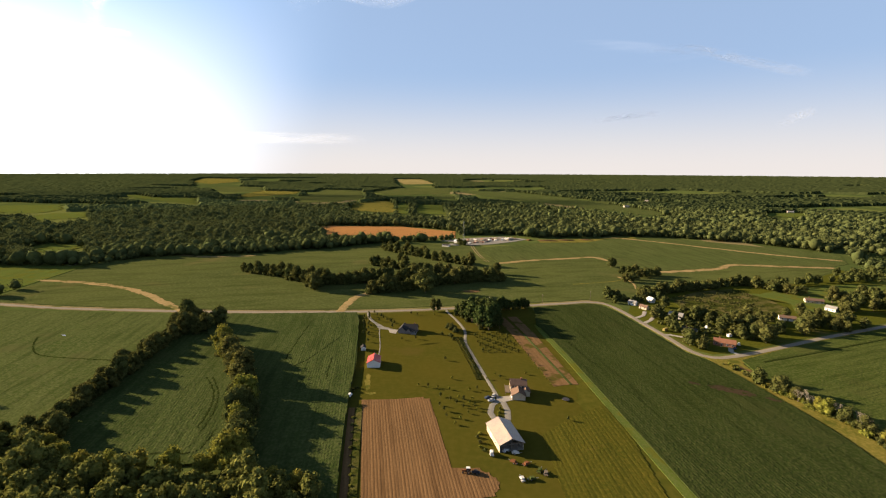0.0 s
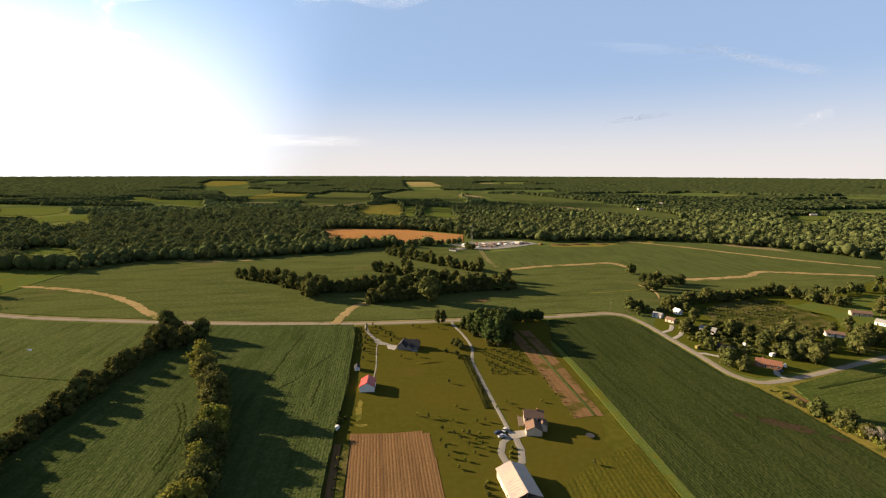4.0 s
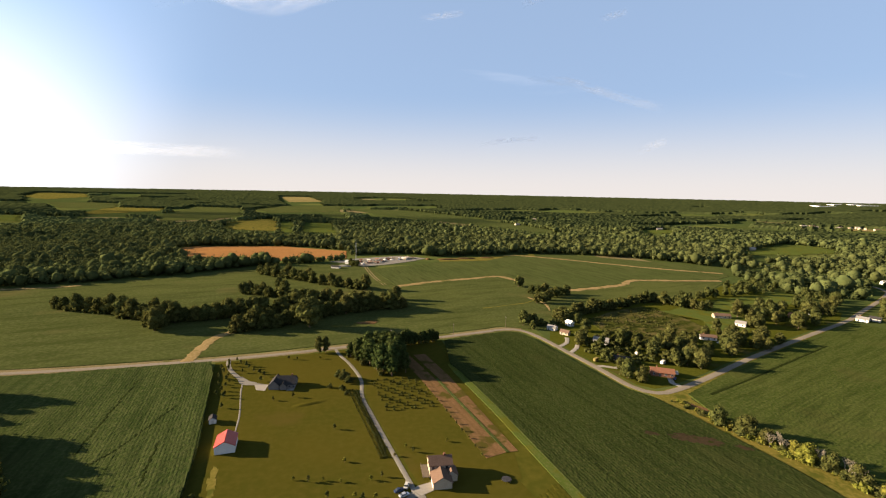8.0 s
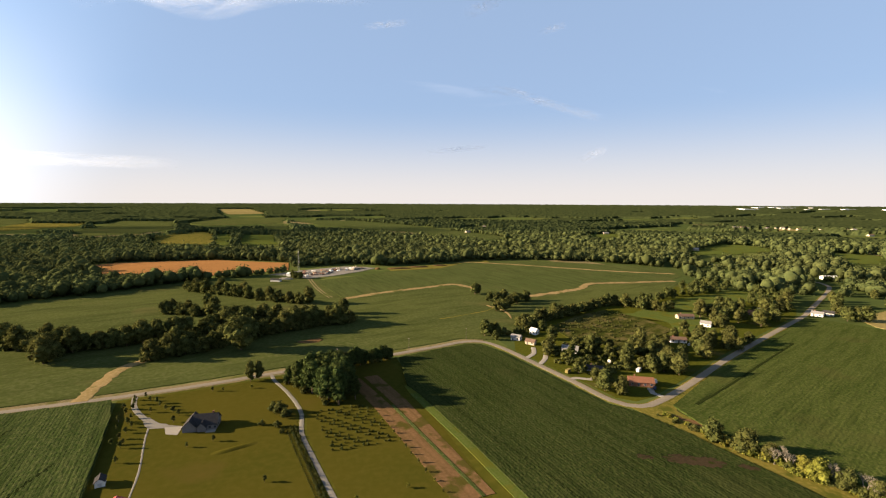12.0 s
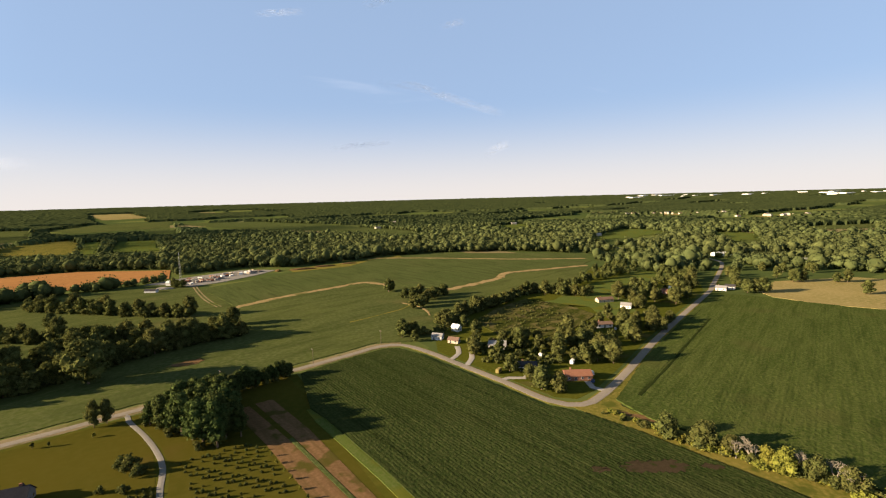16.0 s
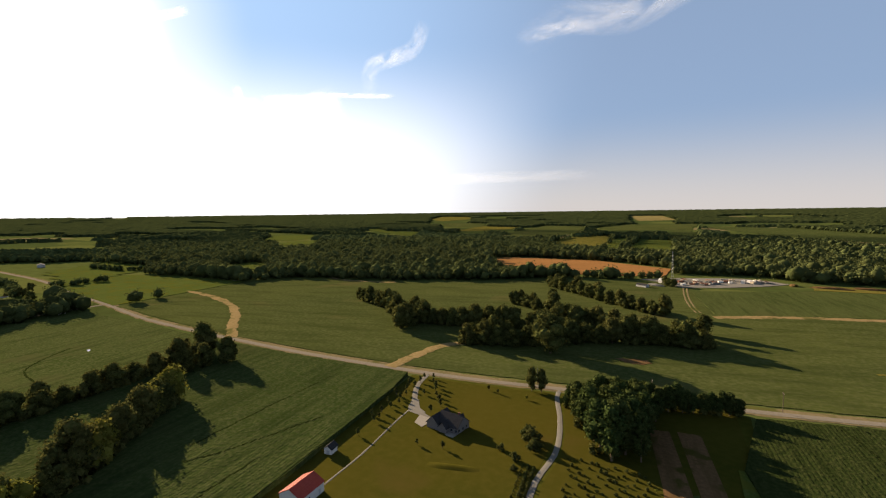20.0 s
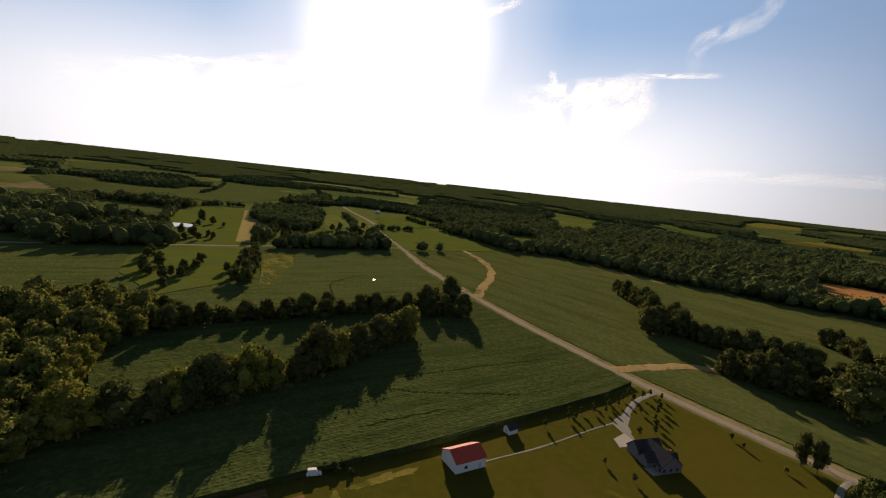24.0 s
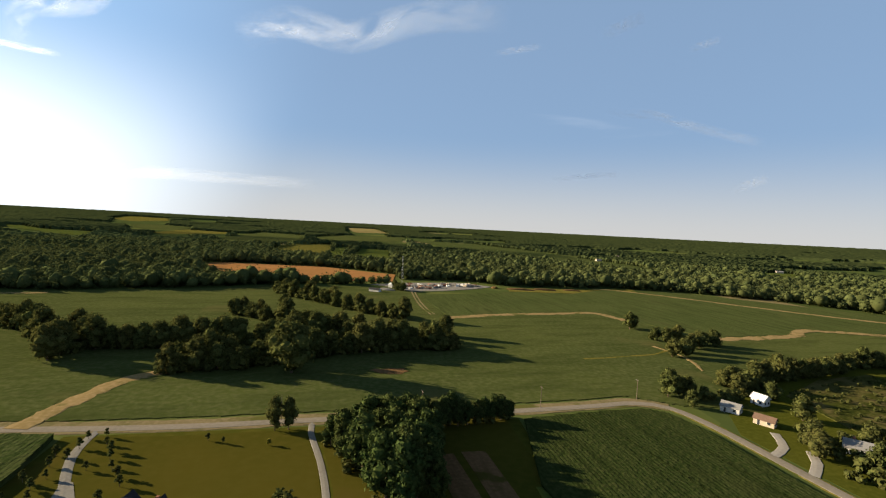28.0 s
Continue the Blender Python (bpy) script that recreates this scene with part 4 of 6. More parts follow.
CLEAR += [CROPS[k] for k in ("hamlet_meadow", "hamlet_stubble", "pasture_west", "crop_field_hamlet", "crop_field_crossing", "dry_pasture")]


def near_road(x, y):
    return any((x - a) ** 2 + (y - b) ** 2 < 260 for a, b in ROAD_POINTS)


ROAD_POINTS = [(q.x, q.y) for q in smooth_line(ROAD_LINE, 12)]


def wooded(x, y):
    """How thickly the land is wooded, by slow noise; thinner to the west."""
    r, g = math.hypot(x - CX, y - CY), math.degrees(math.atan2(x - CX, y - CY))
    for u in (1.0, 1.07, 1.14):
        if any(inside(CX + (x - CX) * u, 60 + (y - 60) * u, p) for p in (CLEAR if u == 1.0 else OPEN)):
            return False
    v = noise.noise((x * 0.0021, y * 0.0021, 0.3)) + 0.45 * noise.noise((x * 0.0075, y * 0.0075, 4.0))
    streak = noise.noise((x * 0.0011, y * 0.0042, 2.0)) + 0.4 * noise.noise((x * 0.006, y * 0.006, 9.0))
    if g < -62:
        return v > (0.26 if r < 1100 else 0.12 if r < 2300 else -0.1 if r < 3000 else -0.55)
    if g > 44 and 560 < r < 1000:
        return v > -0.1
    if r > 4150:
        return True
    return v > -0.62 if r < 1900 else streak > (-0.2 if r < 3100 else -0.42)


def crowns(name, spots, label, fine, seed):
    """One mesh of many uneven crowns."""
    rng = np.random.default_rng(seed)
    bv, bf = BALL2 if fine else BALL1
    n = len(spots)
    p = np.array(spots)
    s = rng.uniform(0.6, 1.3, n) * p[:, 2]
    w = s * rng.uniform(0.40, 0.58, n)
    dims = np.stack([w, w * rng.uniform(0.85, 1.15, n), s * 0.5], 1)
    jag = rng.uniform(0.68, 1.22, (n, len(bv), 1))
    v = bv[None] * dims[:, None] * jag
    base = np.stack([p[:, 0], p[:, 1], p[:, 3] + s * 0.46], 1)
    v = (v + base[:, None]).reshape(-1, 3)
    f = (bf[None] + (np.arange(n) * len(bv))[:, None, None]).reshape(-1, 3)
    return tagged(mesh_object(name, v, f, WOODS_HAZED), label, "woods", kind="stuff")


def leafy_crowns(name, spots, label, seed, per=64, leaf=1.0):
    """Many crowns in one mesh: a rough core wrapped in loose leaf clumps."""
    rng = np.random.default_rng(seed)
    bv, bf = BALL2 if per > 60 else BALL1
    p = np.array(spots)
    n = len(p)
    s = rng.uniform(0.65, 1.25, n) * p[:, 2]
    w = s * rng.uniform(0.42, 0.58, n)
    dims = np.stack([w, w * rng.uniform(0.85, 1.15, n), s * 0.5], 1)
    base = np.stack([p[:, 0], p[:, 1], p[:, 3] + s * 0.46], 1)
    core = (bv[None] * dims[:, None] * rng.uniform(0.60, 0.95, (n, len(bv), 1)) + base[:, None]).reshape(-1, 3)
    cf = (bf[None] + (np.arange(n) * len(bv))[:, None, None]).reshape(-1, 3)
    cf = np.concatenate([cf, cf[:, 2:]], 1)
    d = rng.normal(size=(n, per, 3))
    d[..., 2] += 0.35
    d /= np.linalg.norm(d, axis=2)[..., None]
    lump = 1 + 0.32 * np.sin(d[..., 0] * 5 + p[:, 0, None]) * np.sin(d[..., 1] * 5 + p[:, 1, None])
    q = base[:, None] + d * dims[:, None] * (rng.uniform(0.80, 1.10, (n, per)) * lump)[..., None]
    nrm = d + rng.normal(size=(n, per, 3)) * 0.6
    nrm /= np.linalg.norm(nrm, axis=2)[..., None]
    a = np.cross(nrm, rng.normal(size=(n, per, 3)))
    a /= np.linalg.norm(a, axis=2)[..., None]
    b = np.cross(nrm, a)
    k = leaf * rng.uniform(0.7, 1.5, (n, per, 1))
    quads = np.stack([q - a * k, q - b * k * 0.8, q + a * k, q + b * k * 0.8], 2).reshape(-1, 3)
    qf = np.arange(len(quads)).reshape(-1, 4) + len(core)
    return tagged(mesh_object(name, np.concatenate([core, quads]), np.concatenate([cf, qf]), WOODS_HAZED, None, True), label, "woods", kind="stuff")


def spread_woods():
    rng = random.Random(5)
    near, beyond, far = [], [], []
    gap = 11.0
    y = -150.0
    while y < 1750:
        x = -1750.0
        while x < 1750:
            px, py = x + rng.uniform(-0.45, 0.45) * gap, y + rng.uniform(-0.45, 0.45) * gap
            r, g = math.hypot(px - CX, py - CY), math.degrees(math.atan2(px - CX, py - CY))
            thin_out = 0.22 if r > 1150 else 0.55 if g > 44 and r < 1000 else 0.0
            if 480 < r < 1660 and -112 < g < 76 and rng.random() >= thin_out and wooded(px, py) and not near_road(px, py):
                (near if r < 840 else beyond if r < 1180 else far).append((px, py, rng.choice((11, 13, 15, 17, 20)) * rng.uniform(0.9, 1.1), land(px, py)))
            x += gap
        y += gap
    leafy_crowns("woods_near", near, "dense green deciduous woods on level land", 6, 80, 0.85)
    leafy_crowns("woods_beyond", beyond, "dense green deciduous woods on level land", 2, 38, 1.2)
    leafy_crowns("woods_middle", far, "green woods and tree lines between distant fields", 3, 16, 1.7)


spread_woods()


WEST_WOODS = ([(-767, 301), (-717, 312), (-666, 332), (-617, 355), (-677, 395), (-900, 446), (-1023, 435), (-941, 322)], [(-1448, -22), (-1431, 32), (-1386, 95), (-1388, 157), (-1698, 216), (-2169, 128), (-2132, 2), (-1924, -94)],
              [(-1207, 529), (-1233, 623), (-1101, 709), (-1062, 747), (-1082, 841), (-1410, 826), (-1568, 699)], [(-2147, 285), (-2010, 432), (-2108, 567), (-2600, 650), (-2900, 520), (-2700, 360)])
spots = [(x, y, 14.0, land(x, y)) for w in WEST_WOODS for x, y in filled(w, 9.5 if w[0][0] > -1300 else 14, 41)]
for line in ([(-967, 51), (-948, 129), (-930, 209), (-974, 254), (-967, 301)], [(-716, 507), (-704, 533), (-711, 541), (-705, 567)], [(-693, 87), (-656, 171), (-689, 181), (-868, 187)], [(-657, 446), (-781, 477), (-926, 498)], [(-919, 648), (-836, 648), (-796, 669)],
             [(-1301, 221), (-1505, 251), (-1911, 290)], [(-1292, 561), (-1659, 614), (-2080, 667)]):
    spots += [(x, y, 9.0, land(x, y)) for x, y in along(line, 6.5, 4, 42)]
grain_line = [(x, y, 11.0, 0.0) for x, y in along([(-235, 905), (-160, 893), (-95, 888), (-30, 900), (22, 916)], 5.5, 4.5, 45)]
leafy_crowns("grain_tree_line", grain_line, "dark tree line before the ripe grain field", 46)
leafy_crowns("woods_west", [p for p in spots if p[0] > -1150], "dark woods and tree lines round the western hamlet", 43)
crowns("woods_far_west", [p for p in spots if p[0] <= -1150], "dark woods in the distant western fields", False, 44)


def canopy():
    """The far woods' uneven roof of crowns, broken by fields."""
    rng = np.random.default_rng(9)
    angles = np.radians(np.arange(-114, 78, 0.22))
    radii = [1600.0]
    while radii[-1] < 4690:
        radii.append(radii[-1] * 1.0058)
    V, index, F = [], {}, []
    mask = [[wooded(CX + r * math.sin(g), CY + r * math.cos(g)) for g in angles] for r in radii]
    for i, r in enumerate(radii):
        for k, g in enumerate(angles):
            x, y = CX + r * math.sin(g), CY + r * math.cos(g)
            inner = mask[i][k] and 0 < i < len(radii) - 1 and 0 < k < len(angles) - 1 and mask[i - 1][k] and mask[i + 1][k] and mask[i][k - 1] and mask[i][k + 1]
            if not mask[i][k]:
                continue
            index[i, k] = len(V)
            V.append((x + rng.uniform(-2, 2), y + rng.uniform(-2, 2), land(x, y) + ((rng.uniform(8.5, 15) if r < 2600 else rng.uniform(10, 13)) if inner else -1.0)))
    for (i, k), a in index.items():
        b, c, d = index.get((i + 1, k)), index.get((i + 1, k + 1)), index.get((i, k + 1))
        if b is not None and c is not None and d is not None:
            F.append((a, d, c, b))
    tagged(mesh_object("woods_far", V, F, WOODS_HAZED), "distant dark green woods to the horizon", "woods", kind="stuff")


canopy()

# ---- trees near the road, the yard and the village ----
HEDGE = "broad green tree in a hedgerow between crops"
for spots, kinds, size, label, group in (
    (((-217, 393), (-202, 382), (-205, 372), (-216, 374), (-195, 393), (-226, 398), (-232, 388)), BROAD, 1.2, "large tree at the corner of a hedgerow by the road", "hedgerow trees"),
    (((-219, 350), (-218, 338), (-216, 326), (-215, 314), (-213, 303), (-213, 291), (-212, 279), (-211, 268), (-210, 256), (-208, 245), (-207, 234), (-206, 224), (-204, 214), (-200, 206), (-196, 198), (-222, 218), (-218, 361), (-224, 332), (-222, 306), (-219, 282), (-217, 259)), BROAD, 0.84, HEDGE, "hedgerow trees"),
    # the yellow-leaved crowns mixed in here put sunlit tops into leaf colour
    (((-160, 330), (-152, 318), (-142, 303), (-134, 292), (-127, 281), (-121, 271), (-117, 261), (-113, 251), (-110, 241), (-107, 231), (-104, 221), (-100, 210), (-97, 199), (-125, 275), (-119, 255), (-113, 238), (-168, 340), (-164, 336)), BROAD + YELLOW, 1.15, HEDGE, "hedgerow trees"),
    (((-156, 322), (-131, 287), (-107, 226), (-101, 196), (-115, 246)), YELLOW, 1.05, "yellow-green tree in a hedgerow between crops", "hedgerow trees"),
):
    for x, y in spots:
        plant(kinds, x, y, size, label, group)
SOUTH = [(-262, 180), (-238, 200), (-222, 214), (-200, 224), (-186, 198), (-160, 186), (-120, 187), (-92, 190), (-70, 182), (-52, 174), (-50, 130), (-150, 105), (-260, 130)]
thicket("wood_south", BROAD + YELLOW[:1], [p for p in filled(SOUTH, 8.5, 3)], 0.82, "dense small wood south of the crops", LEAF_SUNLIT, 3)
# yellow leaves among these edge trees stand in for sunlight on them
for x, y in ((-196, 218), (-204, 226), (-190, 206), (-176, 196), (-163, 191), (-150, 190), (-137, 190), (-122, 190), (-108, 190), (-96, 192), (-86, 188), (-74, 184), (-62, 180), (-214, 222), (-228, 214), (-240, 204)):
    plant(BROAD[:2] + YELLOW, x, y, 0.78, "sunlit tree at the edge of the small wood", "wood south of the crop")
thicket("hedge_undergrowth", SHRUB, along([(-217, 388), (-219, 350), (-214, 305), (-210, 256), (-204, 214), (-196, 198)], 4.5, 2.0, 1) + along([(-224, 395), (-222, 350), (-217, 305), (-213, 256), (-206, 214)], 3.6, 4.0, 3) + along([(-163, 333), (-142, 303), (-122, 272), (-110, 241), (-98, 200)], 3.6, 3.0, 2), 2.0, "leafy undergrowth filling the hedgerows", LEAF, 4)
thicket("creek_undergrowth", SHRUB, along([(-270, 616), (-232, 600), (-196, 578), (-160, 550), (-148, 525)], 4, 4, 5) + along([(-150, 545), (-100, 556), (-60, 567), (-30, 596), (0, 590), (40, 580), (72, 570)], 3.2, 6, 6)
        + along([(-79, 508), (-50, 516), (-14, 540), (20, 556), (70, 566)], 3, 4, 7) + along([(-100, 795), (-50, 745), (0, 695), (42, 664)], 4.5, 4, 8) + along([(-101, 661), (-70, 645), (-26, 620)], 4.5, 3, 9), 2.3, "leafy undergrowth along the creek", LEAF, 5)

CLUMP = "dark green tree in the wooded creek through the crop"
def plant_creek_group(spots, size):
    for x, y in spots:
        plant(BROAD, x, y, size * 1.3, CLUMP, "trees along the creek")


plant_creek_group(((-148, 520), (-150, 532), (-158, 542), (-168, 556), (-180, 562), (-139, 544), (-131, 546), (-123, 547), (-114, 548), (-105, 549), (-162, 566), (-192, 574), (-206, 584), (-219, 590), (-231, 600), (-245, 606), (-258, 612), (-268, 616), (-196, 585), (-95, 553), (-150, 556)), 0.82)
plant_creek_group(((-79, 504), (-78, 516), (-68, 511), (-58, 512), (-47, 513), (-40, 522), (-33, 529), (-26, 534), (-13, 541), (-4, 544), (6, 548), (14, 552), (-55, 522), (-66, 522)), 0.82)
plant_creek_group(((-19, 509),), 1.15)
plant_creek_group(((-100, 561), (-87, 563), (-75, 564), (-65, 565), (-54, 573), (-50, 582), (-45, 591), (-38, 600), (-29, 603), (-17, 605), (-7, 612), (1, 582), (12, 581), (23, 588), (33, 590), (22, 560), (39, 561), (46, 562), (54, 574), (60, 563), (66, 570), (73, 566), (72, 604), (30, 562), (-20, 590), (-5, 596), (8, 600), (-35, 585), (62, 590)), 0.8)
plant_creek_group(((-101, 662), (-94, 664), (-86, 656), (-78, 655), (-62, 668), (-70, 640), (-52, 636), (-40, 626), (-26, 620)), 0.72)
plant_creek_group(((-102, 800), (-90, 790), (-76, 768), (-65, 762), (-51, 744), (-37, 728), (-25, 715), (-13, 704), (-1, 694), (9, 690), (20, 676), (30, 668), (41, 664), (-58, 760), (-42, 748), (-30, 735), (-88, 778)), 0.72)
plant_creek_group(((240, 652), (246, 656), (241, 612), (247, 606), (256, 606), (226, 563), (236, 564), (272, 597), (264, 590), (256, 588), (246, 575), (235, 578), (282, 600)), 0.66)

for x, y, s in ((14, 427, 0.8), (19, 421, 0.95), (23, 414, 0.95), (27, 407, 1.0), (31, 399, 1.0), (35, 391, 1.0), (40, 386, 1.0), (44, 393, 0.95), (40, 402, 1.0), (36, 411, 0.95), (32, 420, 0.9), (28, 430, 0.9), (22, 434, 0.85),
                (36, 428, 0.85), (42, 414, 0.9), (46, 404, 0.9), (44, 428, 0.8), (30, 440, 0.7), (26, 424, 0.95), (36, 402, 1.0), (33, 408, 0.95), (28, 415, 0.95), (38, 420, 0.9), (48, 398, 0.9), (50, 410, 0.85), (48, 420, 0.85), (40, 394, 1.0), (34, 434, 0.8), (52, 430, 0.75), (50, 390, 0.85)):
    plant(PINE, x, y, s * 1.16, "tall dark tree in the grove by the driveway", "grove by the driveway")
for k in range(22):
    u = k / 21
    plant(PINE[:2], 34 + 52 * u + (k % 3) * 0.6, 440 + 14.5 * u - (k % 2) * (3.5 - 2.5 * u), 0.9 - 0.33 * u, "slender pine in the roadside row", "roadside pines")
thicket("grove_undergrowth", SHRUB, along([(14, 428), (26, 412), (36, 394), (43, 392)], 3.5, 5, 11) + along([(30, 438), (48, 441), (66, 448), (86, 455)], 3.5, 2, 12), 1.1, "dark undergrowth below the grove", LEAF, 12)
for x, y, s in ((-9, 439, 0.66), (-4, 440, 0.72)):
    slim = plant(BROAD[3:4], x, y, s, "small tree at the driveway entrance", "entrance trees")
    slim.scale = (slim.scale[0] * 0.68, slim.scale[1] * 0.68, slim.scale[2])

VILLAGE = "leafy green garden tree beside the village houses"
VILLAGE_HOUSES = ((224, 352), (220, 476), (197, 466), (202, 451), (213, 425), (211, 381), (236, 394), (402, 483), (387, 449), (392, 430), (324, 416), (318, 402), (472, 461), (488, 466), (524, 447), (505, 494), (531, 440))


def open_garden(x, y):
    """True on the lawns before the houses, on their sunny south-west side."""
    for hx, hy in VILLAGE_HOUSES:
        d = Vector((35 - hx, 185 - hy)).normalized()
        u = min(24.0, max(0.0, (x - hx) * d.x + (y - hy) * d.y))
        if (x - hx - d.x * u) ** 2 + (y - hy - d.y * u) ** 2 < 42:
            return True
    return False


def plant_village_group(spots, size):
    for x, y in spots:
        if not open_garden(x, y):
            plant(BROAD, x, y, size * 1.2, VILLAGE, "village trees")


plant_village_group(((176, 484), (183, 486), (189, 488), (180, 470), (184, 452), (218, 489), (226, 494), (234, 499), (231, 482), (225, 456), (220, 470), (206, 432), (196, 430), (201, 413), (205, 405), (199, 421), (212, 410), (229, 428), (238, 421), (246, 424)), 0.62)
plant_village_group(((199, 383), (198, 362), (197, 353), (203, 346), (243, 388), (250, 394), (262, 403), (248, 369), (256, 366), (265, 372), (261, 358), (270, 364), (275, 410), (280, 398), (289, 383), (296, 388), (268, 390)), 0.68)
plant_village_group(((309, 385), (320, 390), (330, 396), (332, 406), (342, 388), (361, 403), (370, 408), (352, 395), (380, 420), (401, 450), (410, 474), (418, 466), (428, 461), (395, 440), (388, 425), (440, 436), (452, 440), (462, 446), (483, 452), (496, 482), (502, 474), (515, 468), (530, 476), (470, 478), (455, 490), (480, 500), (440, 480), (425, 490), (548, 484), (562, 492), (575, 500)), 0.74)
plant_village_group(((219, 502), (226, 505), (234, 503), (252, 512), (262, 516), (273, 527), (279, 523), (286, 522), (293, 523), (303, 526), (313, 530), (322, 534), (333, 545), (342, 547), (351, 552), (360, 554), (369, 552), (378, 542), (384, 530), (380, 520), (390, 512), (400, 504), (392, 520), (372, 538)), 0.6)
plant_village_group(((569, 446), (560, 440), (536, 416), (543, 411), (549, 407), (578, 450), (590, 456), (600, 462), (612, 470), (620, 480), (634, 416), (643, 410), (668, 388), (676, 381), (616, 345), (700, 455), (690, 475), (650, 440), (720, 430), (735, 440)), 0.7)

P1 = [(225, 400), (296, 374), (335, 395), (380, 415), (420, 436), (420, 470), (400, 440), (340, 432), (270, 414), (238, 424)]
for x, y in filled(P1, 13, 31):
    if not open_garden(x, y):
        plant(BROAD, x, y, 0.64, VILLAGE, "village trees")
for x, y, s in ((418, 470, 0.8), (410, 446, 0.7), (429, 447, 0.8), (435, 429, 0.7), (465, 436, 0.8), (520, 463, 0.9), (286, 421, 0.9), (263, 396, 0.9), (346, 434, 0.6), (328, 397, 0.8), (307, 377, 0.7), (354, 396, 0.7), (348, 383, 0.7), (371, 393, 0.8), (240, 384, 0.9), (244, 374, 0.8), (207, 349, 0.55), (201, 367, 0.6), (203, 360, 0.6)):
    plant(BROAD, x, y, s, VILLAGE, "village trees")
MEADOW_GAP = [(350, 505), (380, 522), (455, 548), (585, 575), (580, 545), (510, 505), (440, 492), (405, 470)]
spots = [p for p in filled([(420, 440), (520, 470), (600, 512), (590, 640), (520, 600), (450, 562), (410, 556), (380, 560), (370, 540), (420, 500)], 13.5, 32) if not inside(*p, MEADOW_GAP) and not open_garden(*p)]
thicket("village_grove", BROAD, spots, 0.66, "leafy trees at the far end of the village", LEAF, 32)
sheet("village_clearing", MEADOW_GAP, 0.0, 0.1, TALL, "mown clearing between the village trees", "lawn")
rng = random.Random(37)
spots = []
for k in range(11):
    for m in range(26):
        u, v = m * 4.2 + rng.uniform(-1.4, 1.4), k * 8.5 + rng.uniform(-1.2, 1.2)
        x, y = 228 + u * 0.93 + v * 0.28, 436 + u * 0.36 + v * 0.9 - 20
        if rng.random() < 0.62 and inside(x, y, CROPS["weedy_plot"]):
            spots.append((x, y))
thicket("plot_scrub", SHRUB[:1], spots, 0.5, "low dark scrub in rows on the weedy plot", LEAF, 38)
thicket("village_bushes", SHRUB, along([(186, 486), (200, 476), (222, 490), (262, 517), (300, 528), (340, 548), (372, 548), (392, 512)], 4.5, 4, 33) + filled([(196, 440), (232, 440), (246, 400), (230, 366), (206, 368), (198, 400)], 9, 34), 1.5, "garden shrubs between the village trees", LEAF, 33)
thicket("plot_hedge", BROAD, along([(224, 503), (262, 516), (300, 526), (345, 547), (374, 545), (388, 516), (402, 503)], 5.0, 3.0, 35), 0.56, "dark hedge of trees round the weedy plot", LEAF, 36)
for x, y, s in ((207, 286, 0.75), (211, 272, 0.86), (215, 264, 0.59), (219, 252, 0.65), (219, 246, 0.65), (223, 238, 0.78), (225, 228, 0.65), (227, 216, 0.78), (226, 202, 0.72), (228, 190, 0.78), (229, 176, 0.65), (230, 160, 0.78)):
    plant(YELLOW[:1] + BROAD[2:3], x, y, s, "sunlit tree on the dry grass bank", "trees on the bank")
rng = random.Random(15)
BANK = smooth_line([(203, 316), (206, 300), (209, 284), (213, 266), (218.5, 250), (223, 238), (225, 220), (226, 200), (228, 170), (230, 140)], 2.2)
for k, q in enumerate(BANK):
    near_end = min(1.0, k / 22)
    plant(SHRUB, q.x + rng.uniform(-3.0, 3.0), q.y + rng.uniform(-1.5, 1.5), rng.uniform(0.45, 0.7) + 0.55 * near_end, "yellow-green shrub on the dry grass bank", "shrubs on the bank", "shrub")


def bare_tree():
    """A dead tree: pale forked limbs without leaves."""
    root, rng = new("dead_tree"), random.Random(77)
    bm = bmesh.new()

    def limb(a, d, length, r, depth):
        b = a + d * length
        tube(bm, a, b, r, r * 0.6, 5)
        if depth:
            for k in range(3):
                e = (d + Vector((rng.uniform(-0.8, 0.8), rng.uniform(-0.8, 0.8), rng.uniform(-0.1, 0.4)))).normalized()
                limb(b, e, length * rng.uniform(0.6, 0.85), r * 0.6, depth - 1)

    limb(Vector((0, 0, -0.2)), Vector((0.05, 0, 1)).normalized(), 2.4, 0.30, 5)
    part("trunk", bm, DEADWOOD, root, "bleached bare trunk and limbs")
    return root


DEADWOOD = material("bleached_wood", ((0.19, 0.165, 0.125), (0.155, 0.135, 0.10), (0.22, 0.195, 0.155)), 0.5, 3.0, 0.9)
DEAD = [bare_tree()]
for x, y, s in ((214, 261, 1.0), (217, 258, 1.25), (218, 256, 1.0), (222, 243, 1.25), (221, 245, 1.0), (226, 233, 1.3), (224, 229, 1.1), (225, 212, 1.2)):
    plant(DEAD, x, y, s, "dead leafless tree on the grass bank", "dead trees on the bank")

